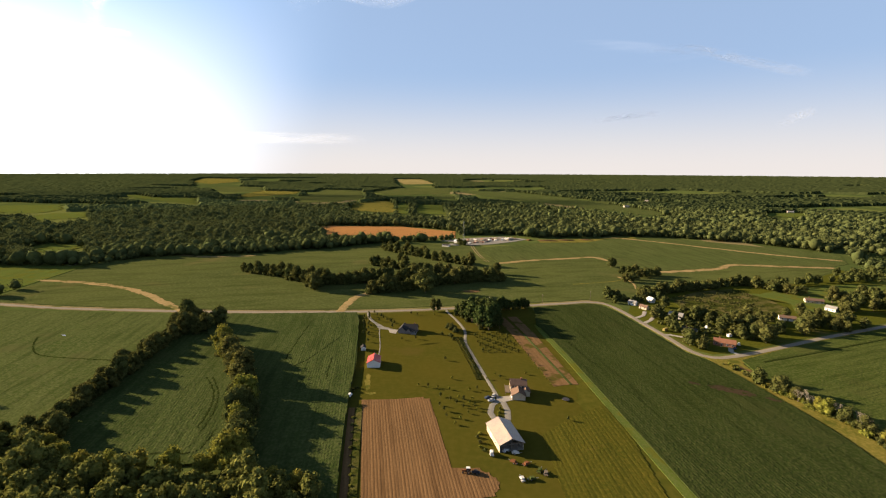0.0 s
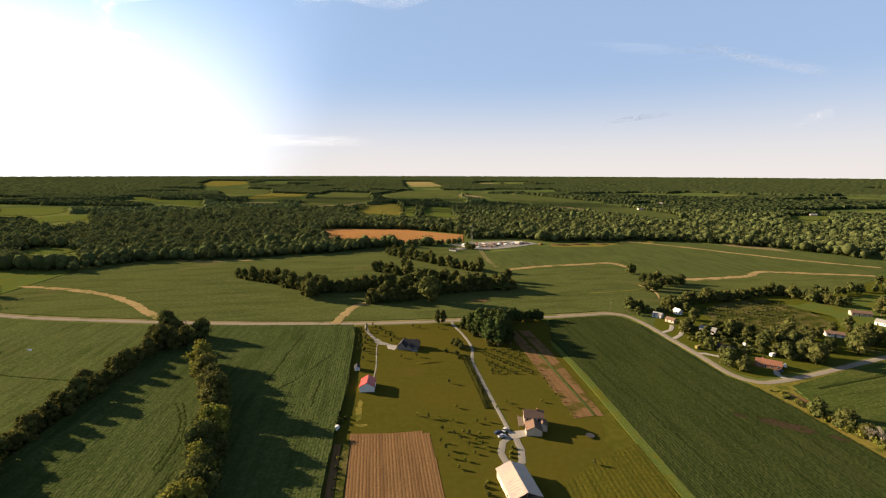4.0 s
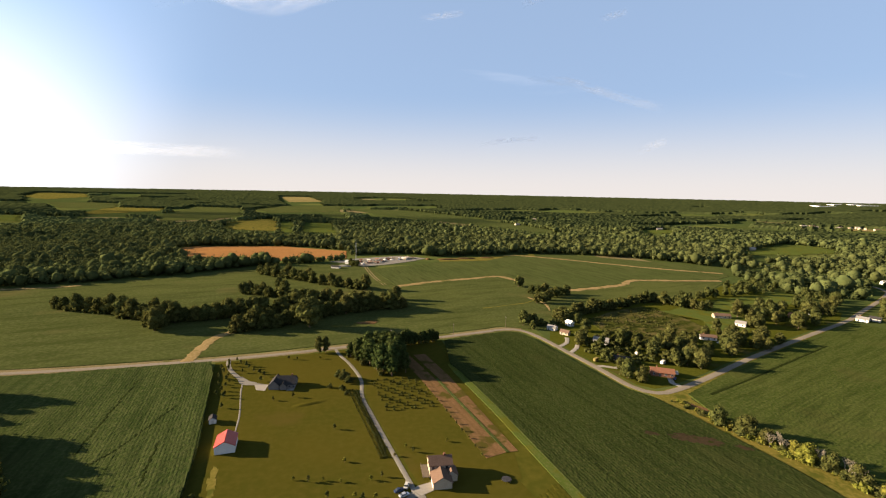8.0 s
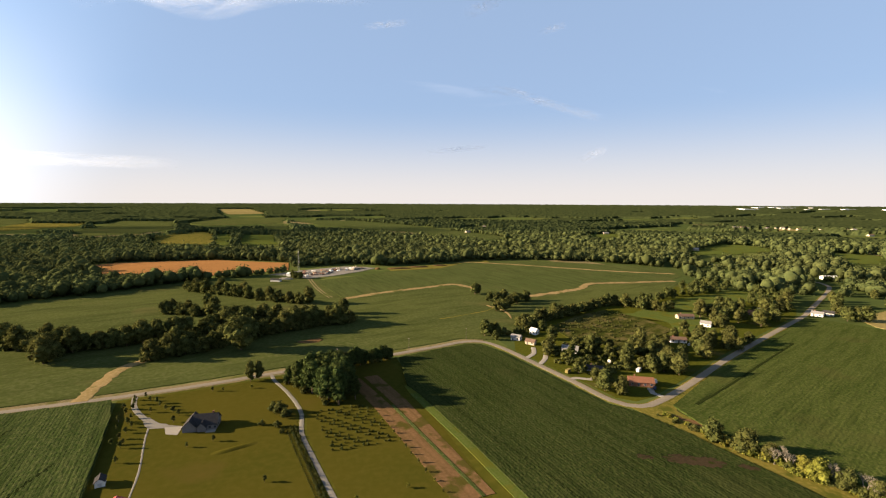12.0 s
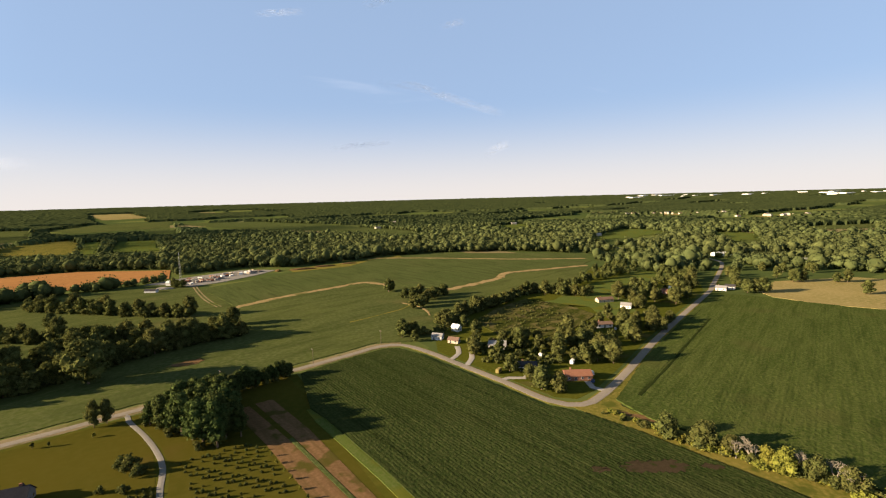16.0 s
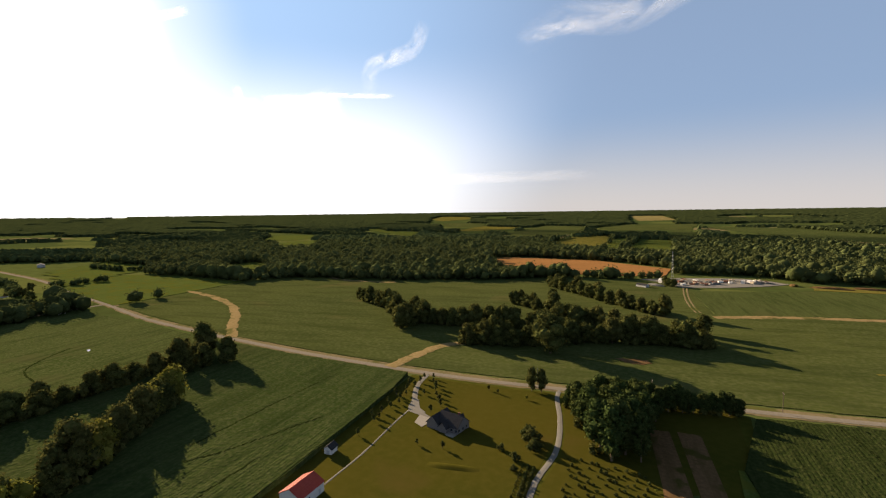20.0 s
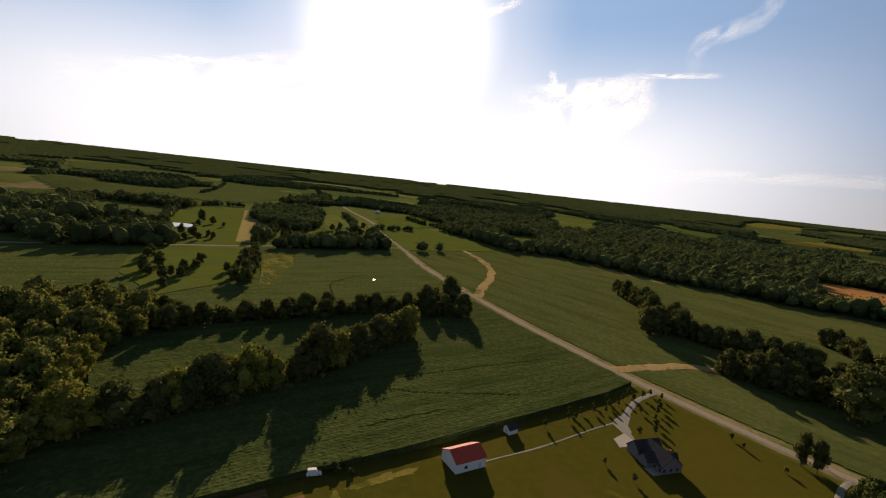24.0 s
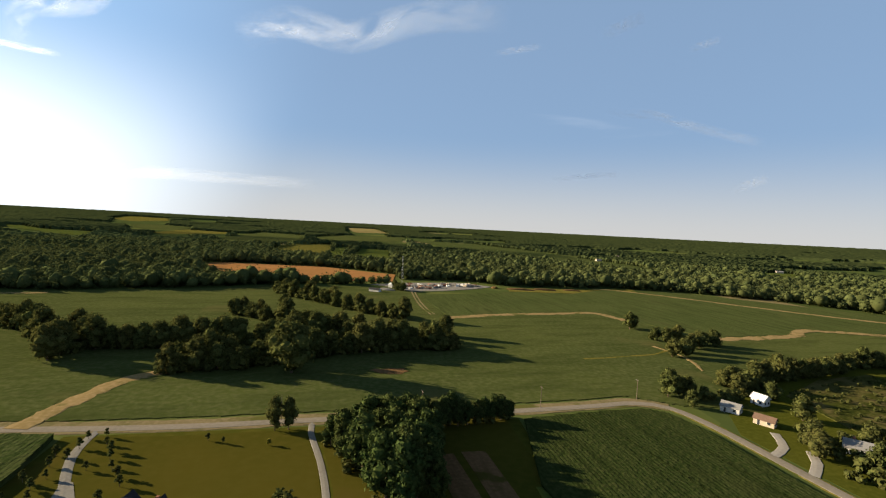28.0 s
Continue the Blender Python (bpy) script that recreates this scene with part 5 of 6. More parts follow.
thicket("hamlet_trees", BROAD, ((-656, 410), (-659, 422), (-647, 431), (-652, 446), (-688, 469), (-524, 384), (-505, 406), (-531, 426), (-498, 435), (-497, 445), (-507, 320), (-469, 337), (-506, 297), (-614, 296), (-586, 318), (-616, 107), (-597, 120), (-603, 130), (-650, 139), (-657, 152), (-581, 172), (-553, 143), (-525, 157), (-497, 172), (-455, 181), (-409, 190), (-367, 200), (-550, 207), (-531, 221), (-682, 227), (-657, 241), (-477, 282), (-395, 268), (-351, 271)), 0.8, "trees and hedges of the western hamlet", LEAF, 6)
thicket("hamlet_trees", BROAD, ((-592, 114), (-580, 135), (-613, 144), (-644, 144), (-627, 162), (-640, 223), (-630, 254), (-533, 221), (-541, 236), (-508, 212), (-524, 202), (-558, 179), (-507, 226), (-523, 241), (-552, 216), (-491, 206), (-480, 191), (-586, 329), (-522, 352), (-547, 299), (-624, 293), (-626, 410), (-516, 398), (-645, 448), (-527, 430), (-568, 333), (-598, 312), (-609, 338), (-634, 322), (-577, 310), (-563, 323), (-650, 338), (-669, 322), (-690, 338)), 0.62, "trees and hedges of the western hamlet", LEAF, 40)
thicket("hamlet_trees", BROAD, ((-538, 323), (-507, 323), (-535, 366), (-556, 379), (-542, 410), (-574, 426), (-531, 389), (-595, 436), (-391, 199), (-388, 189), (-344, 191), (-316, 206), (-318, 218), (-349, 227), (-372, 230), (-331, 196), (-361, 201), (-337, 219), (-326, 211), (-291, 208), (-365, 262), (-408, 275), (-441, 280), (-312, 263), (-332, 268), (-349, 272), (-384, 277), (-294, 262), (-424, 278), (-321, 254), (-303, 254), (-341, 250)), 0.7, "trees and hedges of the western hamlet", LEAF, 74)

YARD = "young tree with a long shadow on the lawn"
for x, y in ((-15.5, 280.6), (-9, 278), (-3, 277.6), (6.5, 290), (4.4, 275), (17, 274), (-1, 266), (-1.5, 255), (1, 249), (10, 264), (8.5, 257), (12.4, 252.7), (16, 257), (19, 253), (15, 246), (20, 249), (2.4, 242.6), (10.3, 240), (7, 234.4), (22, 275.5), (35.7, 297), (38.5, 292), (29.5, 290), (56.6, 298), (70, 239), (-33, 362), (-22, 364), (2, 321), (-30, 430), (-24, 428), (-8, 427), (13, 262), (5, 262), (18, 262)):
    plant(SMALL, x, y, 0.8, YARD, "young trees on the lawn")
for x, y in ((-70.5, 430), (-69, 423), (-68, 416), (-70, 411), (-66, 404), (-66, 398), (-64, 387), (-65, 381), (-62, 375), (-62, 371), (-65.5, 432), (-62, 426), (-57.5, 421), (-55, 416), (-51, 410), (-46.5, 405), (-58, 409), (-73, 418), (-71, 402), (-69, 392), (-63, 393), (-67, 376), (-60, 357), (-44, 392), (-43, 400)):
    plant(SMALL[:1], x, y, 0.95, "young evergreen planted along the house drive", "trees along the house drive")
for x, y, s in ((8, 386, 1.9), (11, 380, 1.4), (5, 390, 1.3), (-0.5, 374, 0.8), (7, 369, 0.9), (9, 362, 0.7)):
    plant(SHRUB[:1], x, y, s, "large round bush on the lawn", "bushes on the lawn", "bush")
for r in range(9):
    for k in range(11):
        plant(SHRUB[:1], 25.5 + r * 3.3 + k * 0.55 + ((r * 7 + k * 3) % 5) * 0.45, 379 - k * 4.3 + ((r * 3 + k * 5) % 4) * 0.5, 0.25 + 0.04 * ((r * 5 + k * 3) % 4), "low fruit bush in an orchard row", "orchard bushes", "bush")
for dx in (0.0, 2.2, 4.2):
    row_of(SHRUB[:1], [(11 + dx, 367), (15 + dx, 340), (19.2 + dx * 0.9, 315), (23 + dx * 0.6, 290)], 1.7, 0.3 if dx else 0.2, 0.15, "low vine bush in a row by the driveway", "vine rows")
row_of(SMALL, [(57, 372), (63, 335), (70, 283)], 7.0, 0.55, 0.4, "young fruit tree along the garden strip", "garden fruit trees")
row_of(SHRUB, [(-50, 240), (-45, 212), (-40, 184), (-36, 160)], 6.0, 0.4, 0.4, "low shrub in the tall grass strip", "strip shrubs")

# ---- houses ----
def gable(bm, w, l, z0, z1, over=0.4, thick=0.25, ends=True):
    """A pitched roof over w by l, its ridge along y."""
    hw, hl = w / 2 + over, l / 2 + over
    drop = (z1 - z0) * over / (w / 2)
    lo, hi = z0 - drop, z1
    prof = [(-hw, lo), (0, hi), (hw, lo), (hw, lo + thick), (0, hi + thick), (-hw, lo + thick)]
    a = [bm.verts.new((x, -hl, z)) for x, z in prof]
    b = [bm.verts.new((x, hl, z)) for x, z in prof]
    n = len(prof)
    for k in range(n):
        bm.faces.new((a[k], a[(k + 1) % n], b[(k + 1) % n], b[k]))
    for r in (a, b):
        bm.faces.new((r[0], r[1], r[4], r[5]))
        bm.faces.new((r[1], r[2], r[3], r[4]))


def hall(bm, w, l, h, ridge):
    """Walls with gable ends, the ridge along y."""
    a = [bm.verts.new((x, -l / 2, z)) for x, z in ((-w / 2, -0.3), (w / 2, -0.3), (w / 2, h), (0, ridge), (-w / 2, h))]
    b = [bm.verts.new((x, l / 2, z)) for x, z in ((-w / 2, -0.3), (w / 2, -0.3), (w / 2, h), (0, ridge), (-w / 2, h))]
    bm.faces.new(a)
    bm.faces.new(b[::-1])
    for k in range(5):
        bm.faces.new((a[k], b[k], b[(k + 1) % 5], a[(k + 1) % 5]))


def opening(root, name, side, at, z0, wide, high, w, l, mat, frame_mat):
    """A framed window or door proud of one wall: side x-, x+, y- or y+."""
    ax, sgn = side[0], -1 if side[1] == "-" else 1
    d = (w if ax == "x" else l) / 2
    def slab(o, a0, a1, c0, c1, t0, t1, m, par, nm):
        bm = bmesh.new()
        lo, hi = sorted((sgn * (d + t0), sgn * (d + t1)))
        if ax == "x":
            box(bm, lo, hi, a0, a1, c0, c1)
        else:
            box(bm, a0, a1, lo, hi, c0, c1)
        return part(nm, bm, m, par)
    fr = slab(0, at - wide / 2 - 0.1, at + wide / 2 + 0.1, z0 - 0.1, z0 + high + 0.1, 0.0, 0.05, frame_mat, root, name)
    slab(0, at - wide / 2, at + wide / 2, z0, z0 + high, 0.05, 0.075, mat, fr, "pane" if name == "window" else "leaf")


def house(x, y, turn, w, l, h, ridge, wall, roof, label, category="house", name="house", chimney=False, garage=False, plain=False, group=""):
    root = new(name)
    bm = bmesh.new()
    hall(bm, w, l, h, ridge - 0.02)
    part("wall", bm, wall, root)
    bm = bmesh.new()
    gable(bm, w, l, h, ridge)
    rf = part("roof", bm, roof, root)
    if not plain:
        n = max(2, int(l / 3.5))
        for side in ("x-", "x+"):
            for k in range(n):
                at = -l / 2 + l * (k + 0.5) / n
                if k == n // 2:
                    opening(root, "door", side, at, 0.1, 1.0, 2.1, w, l, DARK, WHITE)
                else:
                    opening(root, "window", side, at, 1.0, 1.2, 1.2, w, l, GLASS, WHITE)
                if h > 4.4:
                    opening(root, "window", side, at, 3.6, 1.1, 1.2, w, l, GLASS, WHITE)
        for side in ("y-", "y+"):
            if garage and side == "y-":
                opening(root, "garage_door", side, 0, 0.1, min(4.8, w - 1.5), 2.2, w, l, WHITE, TAN)
            else:
                for at in (-w / 4, w / 4):
                    opening(root, "window", side, at, 1.0, 1.2, 1.2, w, l, GLASS, WHITE)
    else:
        opening(root, "door", "y-", 0, 0.05, min(3.5, w * 0.4), min(2.8, h - 0.6), w, l, GREY_PAINT, WHITE)
    if chimney:
        one_box("chimney", BRICK, rf, w * 0.12, w * 0.12 + 0.8, l * 0.2, l * 0.2 + 0.8, h, ridge + 0.9)
    root.matrix_basis = pose(x, y, land(x, y), 0, 0, turn)
    return tagged(root, label, category, group)


# slate house walls: dark because the shade on them is put into the colour
SHADED_WALL = material("shaded_house_wall", ((0.17, 0.155, 0.145), (0.14, 0.13, 0.125), (0.21, 0.19, 0.175)), 0.4, 2.5, 0.85)
GREY_PAINT = material("grey_paint", ((0.45, 0.44, 0.42), (0.40, 0.39, 0.37), (0.50, 0.49, 0.47)), 0.3, 2.0, 0.6)
BLUE = material("blue_tarp", ((0.04, 0.10, 0.32), (0.035, 0.085, 0.28), (0.06, 0.13, 0.38)), 0.4, 2.0, 0.5)
RUST = material("rusty_orange_paint", ((0.1432, 0.0581, 0.0264), (0.1228, 0.0472, 0.0220), (0.1637, 0.0762, 0.0396)), 0.5, 2.5, 0.8)
TYRE = material("tyre_rubber", ((0.02, 0.02, 0.02), (0.025, 0.025, 0.025), (0.035, 0.035, 0.033)), 0.5, 3.0, 0.9)
SILVER = material("silver_car_paint", ((0.50, 0.51, 0.53), (0.47, 0.48, 0.50), (0.53, 0.54, 0.56)), 0.3, 1.0, 0.25, metal=0.5)
BLUE_CAR = material("dark_blue_car_paint", ((0.03, 0.045, 0.09), (0.028, 0.04, 0.08), (0.035, 0.05, 0.10)), 0.3, 1.0, 0.25)


def ribs(root, roof_mat, w, l, h, ridge, gap):
    """Raised seams of a sheet-metal roof, each its own strip."""
    slope = math.atan2(ridge - h, w / 2)
    length = math.hypot(w / 2 + 0.4, (ridge - h) * (1 + 0.8 / w))
    n = int(l / gap)
    for side in (-1, 1):
        bm = bmesh.new()
        box(bm, 0, length, -0.03, 0.03, 0.0, 0.05)
        first = part("roof_seam", bm, roof_mat, root)
        for k in range(n + 1):
            ob = first if k == 0 else new("roof_seam", first.data)
            ob.parent = root
            m = pose(0, -l / 2 + k * l / n, ridge + 0.26) @ (pose(0, 0, 0, 0, math.degrees(slope), 0) if side > 0 else pose(0, 0, 0, 0, 0, 180) @ pose(0, 0, 0, 0, math.degrees(slope), 0))
            ob.matrix_basis = m


def big_barn():
    w, l, h, ridge = 12.6, 20.5, 4.0, 6.8
    root = new("barn")
    for nm, b in (("wall", (-w / 2, -w / 2 + 0.2, -l / 2, l / 2, -0.2, h)), ("wall", (w / 2 - 0.2, w / 2, -l / 2, l / 2, -0.2, h)), ("wall", (-w / 2 + 0.2, w / 2 - 0.2, l / 2 - 0.2, l / 2, -0.2, h))):
        one_box(nm, TAN, root, *b)
    bm = bmesh.new()
    gable(bm, w, l, h, ridge, 0.5)
    part("roof", bm, TAN_ROOF, root, "pale ribbed metal roof")
    ribs(root, TAN_ROOF, w, l, h, ridge, 1.5)
    for k in range(5):
        x = -w / 2 + 0.3 + k * (w - 0.6) / 4
        one_box("post", TIMBER, root, x - 0.12, x + 0.12, -l / 2 + 0.05, -l / 2 + 0.3, -0.2, h if k in (0, 4) else h + (ridge - h) * (1 - abs(x) / (w / 2)))
    one_box("beam", TIMBER, root, -w / 2, w / 2, -l / 2 + 0.02, -l / 2 + 0.22, h - 0.35, h)
    one_box("floor_slab", CONCRETE, root, -w / 2 + 0.2, w / 2 - 0.2, -l / 2, l / 2 - 0.2, -0.1, 0.14)
    opening(root, "door", "x-", 3, 0.1, 3.2, 3.0, w, l, GREY_PAINT, WHITE)
    opening(root, "window", "x-", -4, 1.3, 1.0, 1.0, w, l, GLASS, WHITE)
    root.matrix_basis = pose(32.2, 220.3, 0, 0, 0, 12.5)
    tagged(root, "open-fronted pole barn with a pale metal roof", "barn")


def red_barn():
    w, l, h, ridge = 9.0, 11.6, 3.6, 6.0
    root = new("barn")
    bm = bmesh.new()
    hall(bm, w, l, h, ridge - 0.02)
    part("wall", bm, WHITE, root, "white metal siding")
    bm = bmesh.new()
    gable(bm, w, l, h, ridge, 0.3)
    part("roof", bm, RED_ROOF, root, "red ribbed metal roof")
    ribs(root, RED_ROOF, w, l, h, ridge, 1.0)
    opening(root, "door", "y+", -1.5, 0.05, 3.4, 3.0, w, l, GREY_PAINT, WHITE)
    opening(root, "door", "x+", 3.5, 0.05, 1.0, 2.1, w, l, GREY_PAINT, WHITE)
    opening(root, "window", "x+", -2, 1.2, 1.2, 1.0, w, l, GLASS, WHITE)
    root.matrix_basis = pose(-48.6, 313.6, 0, 0, 0, 4)
    tagged(root, "white metal barn with a red ribbed roof on the lawn", "barn")


def slate_house():
    root = new("house")
    def wing(nm_w, cx, cy, w, l, h, ridge, turn, wall, roof):
        for nm, fn in (("wall", lambda b: hall(b, w, l, h, ridge - 0.02)), ("roof", lambda b: gable(b, w, l, h, ridge, 0.5))):
            bm = bmesh.new()
            fn(bm)
            bmesh.ops.transform(bm, matrix=pose(cx, cy, 0, 0, 0, turn), verts=bm.verts)
            part(nm, bm, wall if nm == "wall" else roof, root)
    wing("main", 2.0, 1.0, 11.0, 14.0, 3.4, 8.0, 90, SHADED_WALL, SLATE)
    wing("garage", -6.0, 0.0, 8.0, 13.0, 3.2, 7.2, 0, SHADED_WALL, SLATE)
    wing("porch", 1.0, -4.6, 5.0, 5.0, 3.0, 5.6, 0, SHADED_WALL, SLATE)
    wing("dormer", 4.5, 4.0, 3.6, 6.0, 3.2, 6.4, 0, SHADED_WALL, SLATE)
    for k in (-3.2, 3.2):
        one_box("garage_door", WHITE, root, -10.06, -9.99, k - 1.4, k + 1.4, 0.1, 2.3)
    for k in range(4):
        one_box("window", GLASS, root, -1.5 + k * 3.0, -0.3 + k * 3.0, -4.56, -4.48, 1.0, 2.3)
    for y in (-3.0, 0.5, 4.0):
        one_box("window", GLASS, root, 8.98, 9.05, y - 0.6, y + 0.6, 1.0, 2.3)
    one_box("chimney", BRICK, root, 5.5, 6.5, 1.0, 2.0, 5.0, 9.2)
    one_box("patio", CONCRETE, root, 3.6, 9.0, -8.5, -4.7, -0.1, 0.22)
    root.matrix_basis = pose(-28.8, 382.0, 0, 0, 0, -8)
    root.scale = (0.82, 0.82, 0.82)
    tagged(root, "large house with steep dark slate gables and grey walls darkened for shade", "house")


def tan_house():
    root = new("house")
    def wing(cx, cy, w, l, h, ridge, turn):
        for nm, fn in (("wall", lambda b: hall(b, w, l, h, ridge - 0.02)), ("roof", lambda b: gable(b, w, l, h, ridge, 0.4))):
            bm = bmesh.new()
            fn(bm)
            bmesh.ops.transform(bm, matrix=pose(cx, cy, 0, 0, 0, turn), verts=bm.verts)
            part(nm, bm, TAN if nm == "wall" else BROWN_ROOF, root)
    wing(0.0, 4.5, 7.5, 10.0, 5.6, 8.0, 90)
    wing(-0.5, -3.8, 8.0, 8.0, 3.0, 5.4, 0)
    wing(4.2, 0.2, 5.0, 6.0, 3.0, 4.8, 0)
    for x in (-3.4, -0.4, 2.6):
        for z in (1.0, 3.8):
            one_box("window", GLASS, root, x - 0.6, x + 0.6, 0.66, 0.76, z, z + 1.3)
    for y in (2.8, 5.6):
        for z in (1.0, 3.8):
            one_box("window", GLASS, root, -5.08, -4.98, y - 0.6, y + 0.6, z, z + 1.3)
    one_box("garage_door", WHITE, root, -4.58, -4.48, -6.2, -1.6, 0.1, 2.3)
    one_box("chimney", BRICK, root, 1.5, 2.4, 4.0, 4.9, 6.0, 9.0)
    deck = one_box("deck", TIMBER, root, -8.0, -5.1, 0.0, 9.5, 0.9, 1.1, label="timber deck with railing")
    for k in range(6):
        one_box("post", TIMBER, deck, -8.0, -7.85, k * 1.86, k * 1.86 + 0.15, -0.2, 2.0)
    one_box("rail", TIMBER, deck, -8.03, -7.9, 0.0, 9.5, 2.0, 2.12)
    root.matrix_basis = pose(47.2, 269.5, 0, 0, 0, -4)
    tagged(root, "two-storey tan house with brown roofs and a deck", "house")


big_barn()
red_barn()
slate_house()
tan_house()
house(-60.8, 341, 10, 3.4, 4.2, 2.3, 3.6, WHITE, SLATE, "small white garden shed with a dark roof on the lawn", "shed", "shed", plain=True)
sheet("drive_junction", [(-61, 404), (-57, 402), (-51, 393.5), (-46, 390.5), (-47, 386.5), (-54, 388), (-57, 392)], 0.0, 0.17, GRAVEL, "pale gravel fork of the house drive", "driveway")
sheet("house_pad", [(-47, 387), (-38.5, 385.5), (-39.5, 376.5), (-45, 379)], 0.0, 0.2, CONCRETE, "pale concrete apron before the garage", "driveway")
sheet("drive_pad", [(33, 264), (36, 266), (44, 268), (44, 262.5), (38, 260), (34.5, 259)], 0.0, 0.2, CONCRETE, "pale concrete apron before the house", "driveway")
ribbon("drive_loop", [(34.5, 262), (29.5, 256), (27.6, 247), (29.5, 239), (33, 236.5), (36.8, 240), (37.8, 250), (36.5, 259), (34.5, 262)], 3.6, 0.15, GRAVEL, "gravel turning loop around a planted island", "driveway")
for x, y in ((32.5, 247), (33.5, 251), (32, 243.5)):
    plant(SHRUB, x, y, 0.45, "small bush on the turning island", "island bushes", "bush")

def district_house(x, y, turn, w, l, h, r, wall, roof, label):
    house(x, y, turn, w, l, h, r, wall, roof, label, chimney=w < 9 and l > 9, group="houses of the district")


district_house(225, 354, 60, 8.5, 15, 2.8, 4.9, BRICK, RUST_ROOF, "long brick ranch house with a russet roof")
district_house(220, 476, 20, 5, 6.5, 3.4, 5.2, WHITE, WHITE_ROOF, "narrow white two-storey house among trees")
district_house(197, 466, 40, 6, 8, 2.8, 4.4, GREY_PAINT, GREY_ROOF, "grey house with a weathered grey roof")
district_house(202, 451, 35, 4.6, 8, 2.6, 4.2, TAN, BROWN_ROOF, "small brown house by the road")
district_house(221, 424, 50, 8, 12, 2.9, 5.0, GREY_PAINT, GREY_ROOF, "low grey house under garden trees")
district_house(211, 381, 55, 8, 11, 2.9, 4.8, WHITE, SLATE, "white house with a dark roof by the road")
district_house(392, 476, 70, 7, 16, 2.8, 4.6, TAN, BROWN_ROOF, "long tan house with a brown roof")
district_house(387, 447, 30, 7, 9, 3.0, 5.0, WHITE, GREY_ROOF, "white house with a grey roof")
district_house(321, 417, 65, 6, 13, 2.7, 4.3, WHITE, BROWN_ROOF, "white bungalow with a brown roof")
district_house(472, 461, 20, 8, 14, 2.9, 4.8, BRICK, RUST_ROOF, "red brick house near the road")
district_house(488, 466, 20, 7, 9, 3.0, 5.0, WHITE, WHITE_ROOF, "pale house with a light roof")
district_house(531, 440, 25, 8, 10, 2.9, 4.8, WHITE, GREY_ROOF, "white house at the corner of the field")
district_house(545, 438, 25, 7, 9, 2.9, 4.8, GREY_PAINT, SLATE, "grey house at the corner of the field")
district_house(886, 565, 10, 10, 14, 3.2, 5.4, WHITE, WHITE_ROOF, "white house among distant trees")
district_house(1081, 559, 40, 10, 18, 3.2, 5.4, WHITE, GREY_ROOF, "white house among distant trees")
district_house(1040, 520, 10, 10, 16, 3.2, 5.4, WHITE, GREY_ROOF, "white house among distant trees")
district_house(960, 500, 60, 10, 14, 3.2, 5.4, TAN, BROWN_ROOF, "tan house among distant trees")
district_house(820, 480, 30, 9, 14, 3.2, 5.4, WHITE, GREY_ROOF, "white house among distant trees")
district_house(690, 640, 30, 9, 14, 3.2, 5.4, TAN, RUST_ROOF, "tan house among distant trees")
district_house(1072, 828, 80, 9, 16, 3.2, 5.4, WHITE, WHITE_ROOF, "white farm building in a clearing")
district_house(-490, 419, 10, 8, 11, 3.0, 5.0, WHITE, GREY_ROOF, "white house at the crossroads")
district_house(-617, 306, 30, 9, 13, 3.0, 5.0, WHITE, GREY_ROOF, "white house in the western hamlet")
district_house(-558, 415, 70, 8, 12, 3.0, 5.0, TAN, GREY_ROOF, "tan house in the western hamlet")
district_house(-558, 151, 20, 8, 12, 3.0, 5.0, WHITE, GREY_ROOF, "white farmhouse among western trees")
district_house(-528, 156, 20, 8, 12, 3.0, 5.0, TAN, GREY_ROOF, "tan farmhouse among western trees")
for x, y, turn, wall, roof, word in ((-545, 395, 15, WHITE, GREY_ROOF, "white cottage in the western hamlet"), (-600, 380, 60, TAN, BROWN_ROOF, "tan cottage in the western hamlet"),
                                     (-640, 425, 20, WHITE, GREY_ROOF, "white cottage by the west road"), (-575, 340, 80, GREY_PAINT, SLATE, "grey cottage in the western hamlet")):
    district_house(x, y, turn, 8, 11, 3.0, 5.0, wall, roof, word)
district_house(-1056, 617, 70, 12, 24, 4.0, 6.5, GREY_PAINT, GREY_ROOF, "grey farm building by the west road")
district_house(-391, 1492, 80, 10, 22, 3.6, 6.0, WHITE, WHITE_ROOF, "white farm building among woods")
district_house(-30, 1190, 75, 9, 20, 3.4, 5.6, WHITE, GREY_ROOF, "white farmhouse beside the green field")
district_house(1, 1222, 80, 10, 26, 3.6, 6.0, GREY_PAINT, WHITE_ROOF, "long pale farm shed beside the green field")
district_house(-52, 1236, 70, 9, 16, 3.4, 5.6, WHITE, GREY_ROOF, "white farmhouse beside the green field")
district_house(737, 1375, 80, 10, 34, 3.6, 6.0, WHITE, WHITE_ROOF, "long white farm shed among distant trees")
district_house(770, 1390, 80, 10, 18, 3.6, 6.0, WHITE, WHITE_ROOF, "white farm shed in a clearing")
for x, y, turn, w, l, h, r, label in (
    (-805, 695, 60, 9, 26, 3.6, 6.0, "white farm shed beside the western woods"),
    (806, 588, 70, 12, 34, 4.0, 6.0, "long white building at the end of the village road"),
    (-527, 703, 60, 6, 14, 2.6, 3.8, "white mobile home at the edge of the woods"),
    (-548, 692, 60, 6, 14, 2.6, 3.8, "white mobile home at the edge of the woods"),
    (-570, 683, 60, 6, 12, 2.6, 3.8, "white mobile home at the edge of the woods"),
):
    house(x, y, turn, w, l, h, r, WHITE, WHITE_ROOF, label, "shed", "farm_shed", plain=True)
rng = random.Random(21)
